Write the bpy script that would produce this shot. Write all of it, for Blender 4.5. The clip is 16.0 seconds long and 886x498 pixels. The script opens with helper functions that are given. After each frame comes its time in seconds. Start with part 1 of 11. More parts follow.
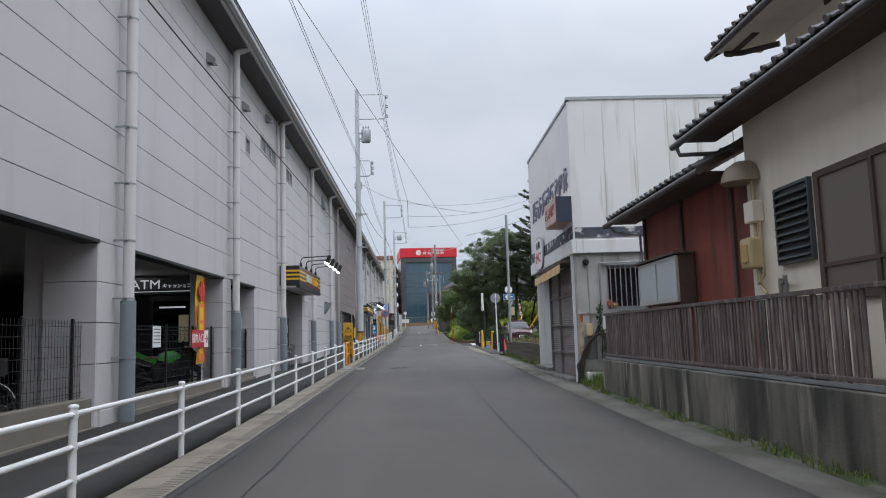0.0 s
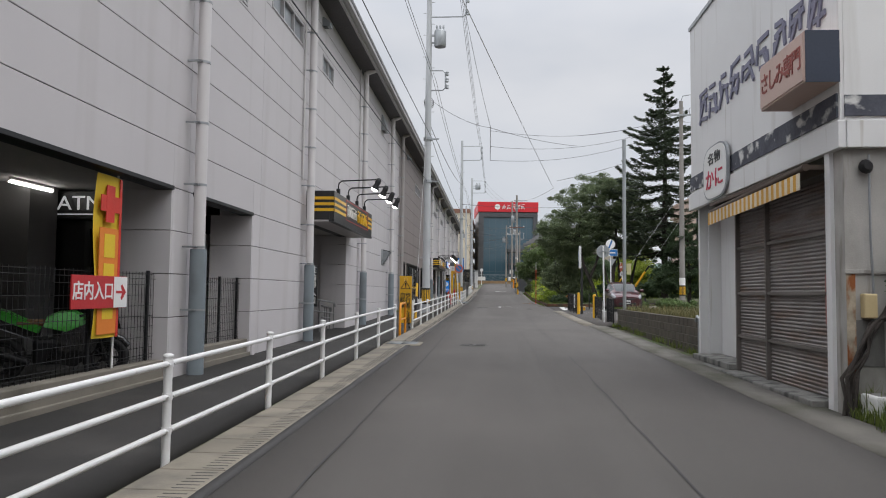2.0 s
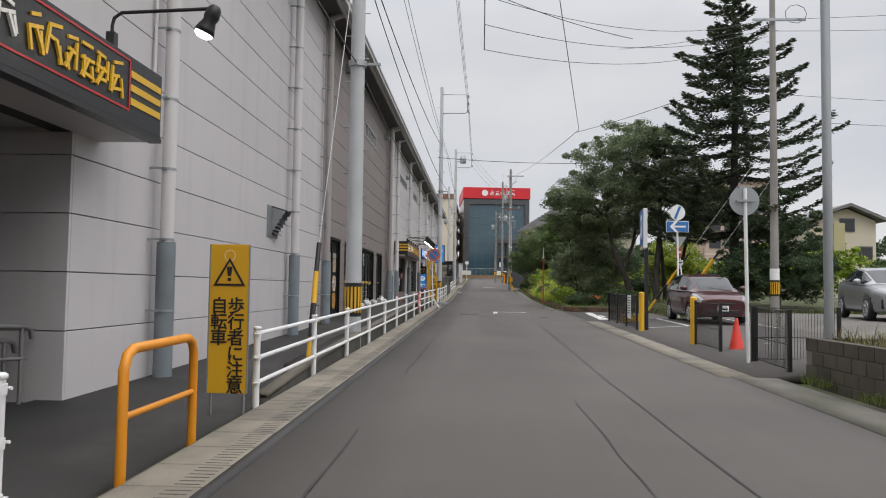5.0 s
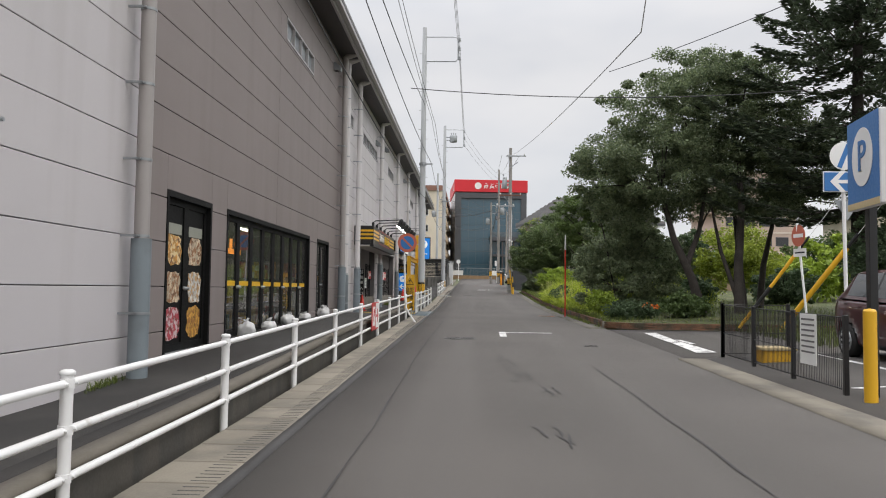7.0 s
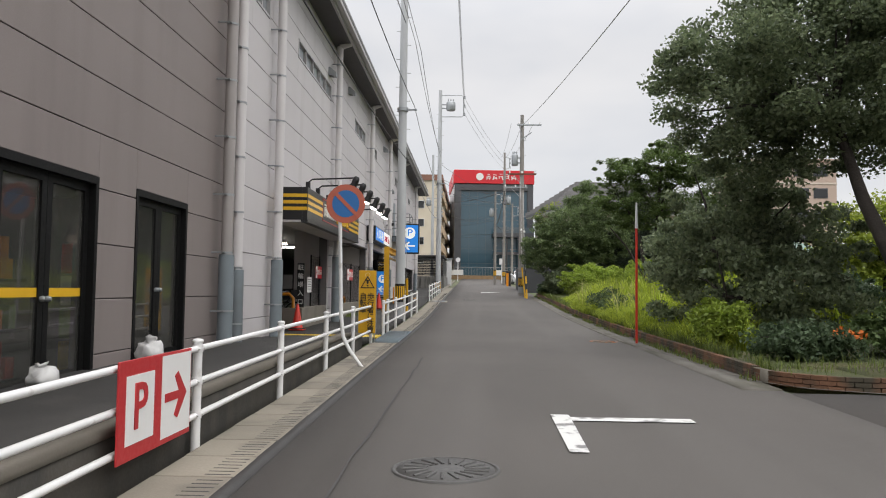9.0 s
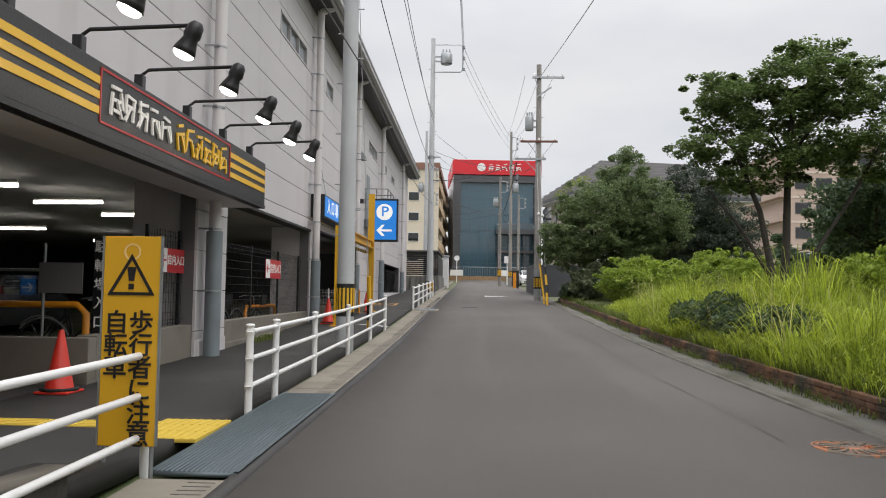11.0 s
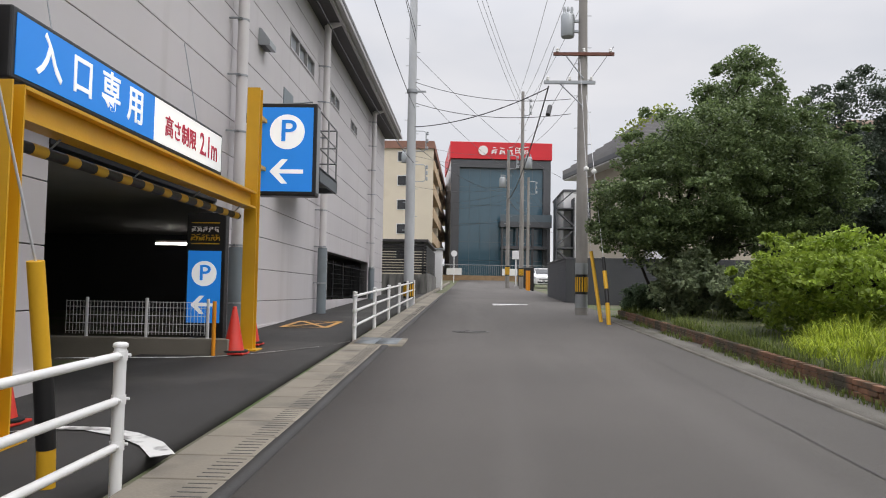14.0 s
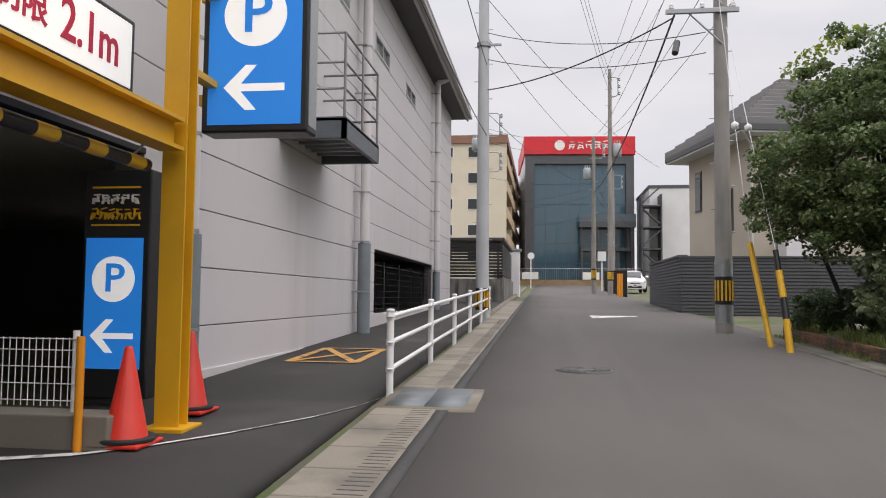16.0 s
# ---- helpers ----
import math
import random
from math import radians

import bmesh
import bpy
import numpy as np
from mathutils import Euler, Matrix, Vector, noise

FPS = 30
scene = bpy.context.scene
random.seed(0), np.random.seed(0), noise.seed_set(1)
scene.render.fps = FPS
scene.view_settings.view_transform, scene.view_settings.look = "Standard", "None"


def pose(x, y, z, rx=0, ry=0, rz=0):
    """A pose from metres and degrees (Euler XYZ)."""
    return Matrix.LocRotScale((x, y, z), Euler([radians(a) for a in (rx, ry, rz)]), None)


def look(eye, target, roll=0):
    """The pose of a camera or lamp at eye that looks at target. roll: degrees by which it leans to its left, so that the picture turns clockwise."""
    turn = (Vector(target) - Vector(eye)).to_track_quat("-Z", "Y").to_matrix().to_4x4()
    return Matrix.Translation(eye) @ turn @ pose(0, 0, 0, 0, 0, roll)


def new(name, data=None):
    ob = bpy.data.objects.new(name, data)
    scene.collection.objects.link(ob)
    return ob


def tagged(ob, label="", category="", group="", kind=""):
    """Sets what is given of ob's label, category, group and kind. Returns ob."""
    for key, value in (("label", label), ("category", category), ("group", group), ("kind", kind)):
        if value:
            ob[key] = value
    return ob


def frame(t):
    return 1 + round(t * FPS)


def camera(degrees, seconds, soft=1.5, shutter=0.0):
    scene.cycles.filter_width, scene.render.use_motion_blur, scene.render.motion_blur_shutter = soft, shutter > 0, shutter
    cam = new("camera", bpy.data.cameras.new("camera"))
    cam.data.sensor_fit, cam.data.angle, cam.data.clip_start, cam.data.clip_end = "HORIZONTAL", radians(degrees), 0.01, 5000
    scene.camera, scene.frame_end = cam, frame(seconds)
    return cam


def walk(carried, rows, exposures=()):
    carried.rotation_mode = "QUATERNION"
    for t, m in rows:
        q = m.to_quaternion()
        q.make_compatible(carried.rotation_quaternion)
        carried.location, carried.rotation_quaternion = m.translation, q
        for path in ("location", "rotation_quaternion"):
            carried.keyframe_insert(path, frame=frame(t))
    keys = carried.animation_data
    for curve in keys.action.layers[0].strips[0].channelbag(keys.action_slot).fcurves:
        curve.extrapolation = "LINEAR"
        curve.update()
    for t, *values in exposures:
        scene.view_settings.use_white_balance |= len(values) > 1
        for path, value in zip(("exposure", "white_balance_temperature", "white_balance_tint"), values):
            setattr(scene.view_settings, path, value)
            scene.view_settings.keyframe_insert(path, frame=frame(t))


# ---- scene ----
cam = camera(60.7, 16.0, 1.05)
METRES, EYE, TILT, LEAN, TURN = 84.0, 1.33, -0.45, 0.0, -2.0
ROWS = [
    (0.0, 0.0, 0.0, 0.0, 0.21, 6.93, 1.71),
    (0.5, -0.0021, 0.0247, 0.0004, 3.5, 5.93, 0.71),
    (1.0, -0.0037, 0.0531, 0.001, 4.86, 4.94, 0.03),
    (1.5, -0.0051, 0.0816, 0.0016, 5.59, 4.25, -0.41),
    (2.0, -0.007, 0.1121, 0.0023, 5.85, 3.79, -0.67),
    (2.5, -0.0088, 0.1447, 0.0029, 5.91, 3.5, -0.83),
    (3.0, -0.0108, 0.1783, 0.0034, 5.92, 3.43, -0.82),
    (3.5, -0.0128, 0.2131, 0.0038, 5.74, 3.4, -0.92),
    (4.0, -0.0145, 0.2465, 0.0044, 5.39, 3.4, -0.92),
    (6.5, -0.023, 0.4281, 0.0073, 4.15, 3.5, -0.77),
    (7.0, -0.0246, 0.4652, 0.0083, 4.12, 3.51, -0.78),
    (7.5, -0.0259, 0.5025, 0.0092, 4.15, 3.55, -0.77),
    (8.0, -0.0275, 0.5398, 0.0099, 4.13, 3.56, -0.79),
    (8.5, -0.0292, 0.5775, 0.0107, 4.16, 3.53, -0.75),
    (11.0, -0.036, 0.7534, 0.0132, 4.19, 3.68, -0.86),
    (11.5, -0.0375, 0.7864, 0.0142, 4.16, 3.64, -0.87),
    (12.0, -0.0387, 0.8184, 0.015, 4.12, 3.66, -0.87),
    (12.5, -0.0397, 0.8486, 0.0157, 4.16, 3.68, -0.85),
    (13.0, -0.0409, 0.8772, 0.0162, 4.15, 3.69, -0.92),
    (13.5, -0.042, 0.9034, 0.0167, 4.16, 3.68, -0.91),
    (14.0, -0.0431, 0.927, 0.0172, 4.14, 3.68, -0.98),
    (14.5, -0.044, 0.9475, 0.0179, 4.15, 3.67, -1.03),
    (15.0, -0.0447, 0.966, 0.0182, 4.14, 3.7, -1.02),
    (15.5, -0.0468, 0.9828, 0.0186, 4.53, 3.78, -0.95),
    (16.0, -0.0519, 0.9978, 0.0191, 9.62, 3.99, -0.64),
]
EXPOSURES = ((0.0, -0.05, 6150, 10), (0.6, -0.04, 6450, 11), (1.5, -0.02, 6560, 10.5), (3.5, -0.1, 6650, 11), (6.5, 0.1, 6800, 11), (8.5, 0.17, 6850, 11), (11.5, 0.15, 6800, 11), (13.5, 0.09, 6700, 12), (14.5, 0.16, 6760, 12.5), (15.3, 0.14, 6780, 13), (16.0, 0.15, 6850, 15))
walk(cam, [(t, pose(0, 0, EYE, TILT, LEAN, TURN) @ pose(METRES * x, METRES * y, METRES * z, 90 + pitch, roll, yaw)) for t, x, y, z, yaw, pitch, roll in ROWS], EXPOSURES)

# ---- overcast sky and a wide, weak sun ----
world = bpy.data.worlds.new("overcast_sky")
scene.world = world
world.use_nodes = True
wn, wl = world.node_tree.nodes, world.node_tree.links
wn.clear()
sky = wn.new("ShaderNodeTexSky")
sky.sky_type, sky.sun_disc = "NISHITA", False
sky.sun_elevation, sky.sun_rotation = radians(50), radians(200)
scaled = wn.new("ShaderNodeMix")
scaled.data_type, scaled.blend_type = "RGBA", "MULTIPLY"
scaled.inputs[0].default_value = 1.0
wl.new(sky.outputs[0], scaled.inputs[6])
scaled.inputs[7].default_value = (0.1, 0.1, 0.1, 1)
wcoord = wn.new("ShaderNodeTexCoord")
wmap = wn.new("ShaderNodeMapping")
wmap.inputs["Scale"].default_value = (1.2, 1.2, 3.0)
wl.new(wcoord.outputs["Generated"], wmap.inputs[0])
cloud = wn.new("ShaderNodeTexNoise")
cloud.inputs["Scale"].default_value, cloud.inputs["Detail"].default_value, cloud.inputs["Roughness"].default_value = 2.2, 4.0, 0.5
wl.new(wmap.outputs[0], cloud.inputs[0])
ramp = wn.new("ShaderNodeValToRGB")
ramp.color_ramp.elements[0].position, ramp.color_ramp.elements[0].color = 0.32, (0.68, 0.72, 0.79, 1)
ramp.color_ramp.elements[1].position, ramp.color_ramp.elements[1].color = 0.68, (0.86, 0.875, 0.91, 1)
wl.new(cloud.outputs[0], ramp.inputs[0])
cover = wn.new("ShaderNodeMix")
cover.data_type = "RGBA"
cover.inputs[0].default_value = 0.9
wl.new(scaled.outputs[2], cover.inputs[6])
wl.new(ramp.outputs[0], cover.inputs[7])
# an overcast sky grows brighter towards the zenith
up = wn.new("ShaderNodeSeparateXYZ")
wl.new(wcoord.outputs["Generated"], up.inputs[0])
rise = wn.new("ShaderNodeMapRange")
rise.interpolation_type = "SMOOTHSTEP"
rise.inputs[1].default_value, rise.inputs[2].default_value, rise.inputs[3].default_value, rise.inputs[4].default_value = 0.28, 0.86, 1.0, 3.0
wl.new(up.outputs[2], rise.inputs[0])
zenith = wn.new("ShaderNodeVectorMath")
zenith.operation = "SCALE"
wl.new(cover.outputs[2], zenith.inputs[0])
wl.new(rise.outputs[0], zenith.inputs["Scale"])
back = wn.new("ShaderNodeBackground")
back.inputs["Strength"].default_value = 0.91
wl.new(zenith.outputs[0], back.inputs[0])
wl.new(back.outputs[0], wn.new("ShaderNodeOutputWorld").inputs[0])

sun = new("sun", bpy.data.lights.new("sun", "SUN"))
sun.data.energy, sun.data.angle, sun.data.color = 1.0, radians(60), (1.0, 0.97, 0.93)
sun.matrix_world = look((30, -25, 60), (0, 0, 0))


# ---- materials ----
def link_noise(nt, pos, scale, detail=3.0, stretch=(1, 1, 1)):
    m = nt.nodes.new("ShaderNodeMapping")
    m.inputs["Scale"].default_value = stretch
    nt.links.new(pos, m.inputs[0])
    n = nt.nodes.new("ShaderNodeTexNoise")
    n.inputs["Scale"].default_value, n.inputs["Detail"].default_value = scale, detail
    nt.links.new(m.outputs[0], n.inputs[0])
    return n.outputs[0]


def blend(nt, fac, a, b, kind="MIX"):
    m = nt.nodes.new("ShaderNodeMix")
    m.data_type, m.blend_type = "RGBA", kind
    for value, socket in ((fac, m.inputs[0]), (a, m.inputs[6]), (b, m.inputs[7])):
        if isinstance(value, bpy.types.NodeSocket):
            nt.links.new(value, socket)
        elif isinstance(value, (int, float)):
            socket.default_value = value
        else:
            socket.default_value = (*value, 1) if len(value) == 3 else value
    return m.outputs[2]


def spread(nt, value, low, high, lo=0.0, hi=1.0):
    m = nt.nodes.new("ShaderNodeMapRange")
    m.inputs[1].default_value, m.inputs[2].default_value, m.inputs[3].default_value, m.inputs[4].default_value = low, high, lo, hi
    nt.links.new(value, m.inputs[0])
    return m.outputs[0]


def material(name, colour, rough=0.7, metal=0.0, var=0.15, big=0.8, fine=30.0, bump=0.2, depth=0.004, piece=0.0, stain=None, stain_at=(0.55, 0.75),
             stain_scale=1.0, stretch=(1, 1, 1), island=0.0, speck=None, coat=0.0, streak=None):
    """Paint, stone, metal or leaf: two scales of noise in colour, fine relief, stains with a shape of their own."""
    m = bpy.data.materials.new(name)
    m.use_nodes = True
    nt = m.node_tree
    b = nt.nodes["Principled BSDF"]
    pos = nt.nodes.new("ShaderNodeNewGeometry").outputs["Position"]
    dark, light = [c * (1 - var) for c in colour], [min(1, c * (1 + var)) for c in colour]
    out = blend(nt, spread(nt, link_noise(nt, pos, big, 4.0), 0.3, 0.7), dark, light)
    grain = link_noise(nt, pos, fine, 2.0)
    out = blend(nt, spread(nt, grain, 0.3, 0.7, 0.0, 0.35), out, [c * (1 - var) for c in colour])
    if stain:
        out = blend(nt, spread(nt, link_noise(nt, pos, stain_scale, 5.0, stretch), *stain_at), out, stain)
    if streak:
        out = blend(nt, spread(nt, link_noise(nt, pos, 1.0, 4.0, streak[1]), *streak[2]), out, streak[0])
    if speck:
        out = blend(nt, spread(nt, link_noise(nt, pos, 160.0, 1.0), 0.6, 0.68, 0, 0.7), out, speck)
    if piece:
        r = nt.nodes.new("ShaderNodeObjectInfo").outputs["Random"]
        out = blend(nt, 1.0, out, blend(nt, r, (1 - piece,) * 3, (1 + piece,) * 3), "MULTIPLY")
    if island:
        r = nt.nodes.new("ShaderNodeNewGeometry").outputs["Random Per Island"]
        out = blend(nt, 1.0, out, blend(nt, r, (1 - island, 1 - island * 0.9, 1 - island), (1 + island, 1 + island * 0.9, 1 + island * 0.6)), "MULTIPLY")
    nt.links.new(out, b.inputs["Base Color"])
    nt.links.new(spread(nt, grain, 0.2, 0.8, max(0.02, rough - 0.1), min(1, rough + 0.1)), b.inputs["Roughness"])
    b.inputs["Metallic"].default_value = metal
    b.inputs["Coat Weight"].default_value = coat
    if bump:
        bp = nt.nodes.new("ShaderNodeBump")
        bp.inputs["Strength"].default_value, bp.inputs["Distance"].default_value = bump, depth
        nt.links.new(grain, bp.inputs["Height"])
        nt.links.new(bp.outputs[0], b.inputs["Normal"])
    return m


def glowing(name, colour, strength):
    m = bpy.data.materials.new(name)
    m.use_nodes = True
    b = m.node_tree.nodes["Principled BSDF"]
    b.inputs["Base Color"].default_value = (*colour, 1)
    b.inputs["Emission Color"].default_value = (*colour, 1)
    b.inputs["Emission Strength"].default_value = strength
    return m


def glass(name, tint, rough=0.02, clear=0.0):
    m = bpy.data.materials.new(name)
    m.use_nodes = True
    b = m.node_tree.nodes["Principled BSDF"]
    b.inputs["Base Color"].default_value = (*tint, 1)
    b.inputs["Roughness"].default_value = rough
    b.inputs["Transmission Weight"].default_value = clear
    b.inputs["IOR"].default_value = 1.5 if not clear else 1.1
    b.inputs["Specular IOR Level"].default_value = 0.7
    return m


ASPHALT = material("asphalt", (0.092, 0.084, 0.0765), 0.85, var=0.17, big=0.35, fine=220, bump=0.5, depth=0.006, stain=(0.066, 0.0605, 0.055), stain_at=(0.45, 0.7), stain_scale=0.25, stretch=(1, 0.25, 1), speck=(0.135, 0.126, 0.117), streak=((0.1, 0.0925, 0.085), (1.1, 0.05, 1), (0.5, 0.75)))
PATCH = material("newer_asphalt", (0.085, 0.083, 0.082), 0.85, var=0.1, big=0.6, fine=220, bump=0.5, depth=0.006)
WALKWAY = material("dark_walkway_asphalt", (0.031, 0.029, 0.027), 0.85, var=0.2, big=0.5, fine=180, bump=0.5, depth=0.006, stain=(0.064, 0.06, 0.055), stain_at=(0.52, 0.78), stain_scale=0.7)
SEAM = material("tarred_seam", (0.05, 0.048, 0.047), 0.8, var=0.3, fine=90)
CONCRETE = material("pale_concrete", (0.235, 0.21, 0.168), 0.88, var=0.16, big=1.1, fine=60, bump=0.35, piece=0.1, stain=(0.13, 0.118, 0.1), stain_at=(0.48, 0.72), stain_scale=1.6)
OLD_CONCRETE = material("weathered_concrete", (0.21, 0.205, 0.19), 0.9, var=0.25, big=0.9, fine=45, bump=0.5, stain=(0.055, 0.055, 0.05), stain_at=(0.45, 0.68), stain_scale=1.2, stretch=(3.0, 3.0, 0.5))
LOW_CONCRETE = material("buff_concrete", (0.2, 0.18, 0.148), 0.88, var=0.16, big=0.9, fine=50, bump=0.3, stain=(0.11, 0.1, 0.08), stain_at=(0.5, 0.75), stain_scale=0.9)
PANEL = material("pale_grey_wall_panel", (0.55, 0.525, 0.53), 0.62, var=0.035, big=0.5, fine=120, bump=0.12, depth=0.003, piece=0.02, stain=(0.47, 0.445, 0.44), stain_at=(0.55, 0.8), stain_scale=0.5, stretch=(3, 3, 0.25))
BROWN_PANEL = material("taupe_wall_panel", (0.235, 0.2, 0.19), 0.62, var=0.05, big=0.5, fine=120, bump=0.12, depth=0.003, piece=0.02, stain=(0.205, 0.174, 0.165), stain_at=(0.5, 0.75), stain_scale=0.6, stretch=(3, 3, 0.3))
JOINT = material("panel_joint_sealant", (0.15, 0.14, 0.14), 0.8, var=0.1)
PIPE = material("pale_grey_pipe", (0.62, 0.595, 0.59), 0.45, var=0.05, fine=60, bump=0.05)
PIPE_BROWN = material("grey_brown_pipe", (0.34, 0.315, 0.3), 0.45, var=0.05, fine=60, bump=0.05)
PIPE_COVER = material("blue_grey_pipe_cover", (0.2, 0.235, 0.255), 0.5, var=0.08, fine=60, bump=0.05, stain=(0.15, 0.17, 0.18), stain_at=(0.5, 0.7))
STEEL = material("galvanised_steel", (0.36, 0.38, 0.39), 0.45, 0.7, var=0.12, fine=50, bump=0.08)
DARK_STEEL = material("dark_painted_steel", (0.022, 0.022, 0.024), 0.5, 0.3, var=0.1, fine=60, bump=0.05)
FENCE_WHITE = material("white_fence_paint", (0.78, 0.78, 0.77), 0.4, var=0.05, big=2.0, fine=70, bump=0.08, stain=(0.45, 0.42, 0.38), stain_at=(0.66, 0.8), stain_scale=6.0)
WHITE = material("white_paint", (0.78, 0.78, 0.76), 0.6, var=0.05)
ROAD_PAINT = material("worn_road_paint", (0.66, 0.66, 0.64), 0.75, var=0.1, fine=120, stain=(0.2, 0.195, 0.19), stain_at=(0.5, 0.62), stain_scale=5.0)
ROAD_ORANGE = material("orange_road_paint", (0.55, 0.3, 0.08), 0.75, var=0.1, fine=120, stain=(0.15, 0.12, 0.1), stain_at=(0.55, 0.68), stain_scale=5.0)
YELLOW = material("traffic_yellow", (0.72, 0.4, 0.02), 0.45, var=0.06, fine=60, bump=0.05)
SIGN_YELLOW = material("sign_board_amber", (0.68, 0.37, 0.015), 0.45, var=0.05, fine=60, bump=0.03)
STEEL_YELLOW = material("yellow_painted_steel", (0.66, 0.36, 0.015), 0.42, var=0.08, big=1.5, fine=50, bump=0.06, stain=(0.5, 0.26, 0.015), stain_at=(0.55, 0.8))
TACTILE = material("tactile_paving_yellow", (0.62, 0.44, 0.06), 0.7, var=0.12, fine=70)
BLACK = material("black_paint", (0.014, 0.014, 0.015), 0.4, var=0.1)
BLACK_RUBBER = material("black_rubber", (0.018, 0.018, 0.018), 0.75, var=0.2)
RED_SIGN = material("red_sign_board", (0.5, 0.03, 0.035), 0.45, var=0.05)
RED_PLASTIC = material("red_cone_plastic", (0.62, 0.035, 0.02), 0.45, var=0.08, big=4)
BLUE_SIGN = material("blue_sign_board", (0.008, 0.17, 0.6), 0.4, var=0.04)
BLUE_DULL = material("blue_sign_paint", (0.03, 0.16, 0.42), 0.45, var=0.05)
ORANGE = material("orange_painted_steel", (0.75, 0.28, 0.015), 0.4, var=0.06)
POLE_STEEL = material("grey_steel_pole", (0.45, 0.465, 0.475), 0.6, 0.05, var=0.1, big=1.2, fine=40, bump=0.08, stain=(0.4, 0.42, 0.43), stain_at=(0.55, 0.75), stretch=(3, 3, 0.3))
POLE_CONCRETE = material("concrete_pole", (0.27, 0.255, 0.235), 0.8, var=0.15, big=1.5, fine=60, bump=0.2, stain=(0.16, 0.15, 0.135), stain_at=(0.5, 0.75), stretch=(3, 3, 0.3))
CABLE = material("black_cable", (0.06, 0.06, 0.064), 0.6, var=0.1, bump=0)
FASCIA = material("pale_eave_metal", (0.42, 0.41, 0.41), 0.5, 0.2, var=0.06)
SOFFIT = material("dark_brown_soffit", (0.06, 0.055, 0.055), 0.6, var=0.1)
INNER = material("grey_parking_wall", (0.17, 0.165, 0.163), 0.85, var=0.12, big=0.5, fine=40)
# Hall shade is put into these wall colours; INNER_DARK also serves plate print.
INNER_DARK = material("shade_black_parking_wall", (0.016, 0.016, 0.017), 0.85, var=0.15)
NORTH_SHADE = material("shade_grey_parking_wall", (0.05, 0.05, 0.054), 0.85, var=0.15)
CEILING = material("parking_ceiling_board", (0.42, 0.41, 0.395), 0.85, var=0.08)
LAMP = glowing("tube_lamp_light", (1.0, 0.98, 0.93), 9.0)
LENS = glowing("lit_lamp_lens", (1.0, 0.97, 0.88), 14.0)
SIGN_BLUE_LIT = glowing("back_lit_blue_acrylic", (0.01, 0.19, 0.62), 0.45)
SIGN_WHITE_LIT = glowing("back_lit_white_acrylic", (0.85, 0.87, 0.85), 0.4)
DARK_GLASS = glass("dark_glass", (0.012, 0.014, 0.016), 0.03)
TINTED = glass("blue_grey_curtain_glass", (0.05, 0.105, 0.14), 0.08)
CAR_GLASS = glass("car_glass", (0.02, 0.024, 0.026), 0.03)


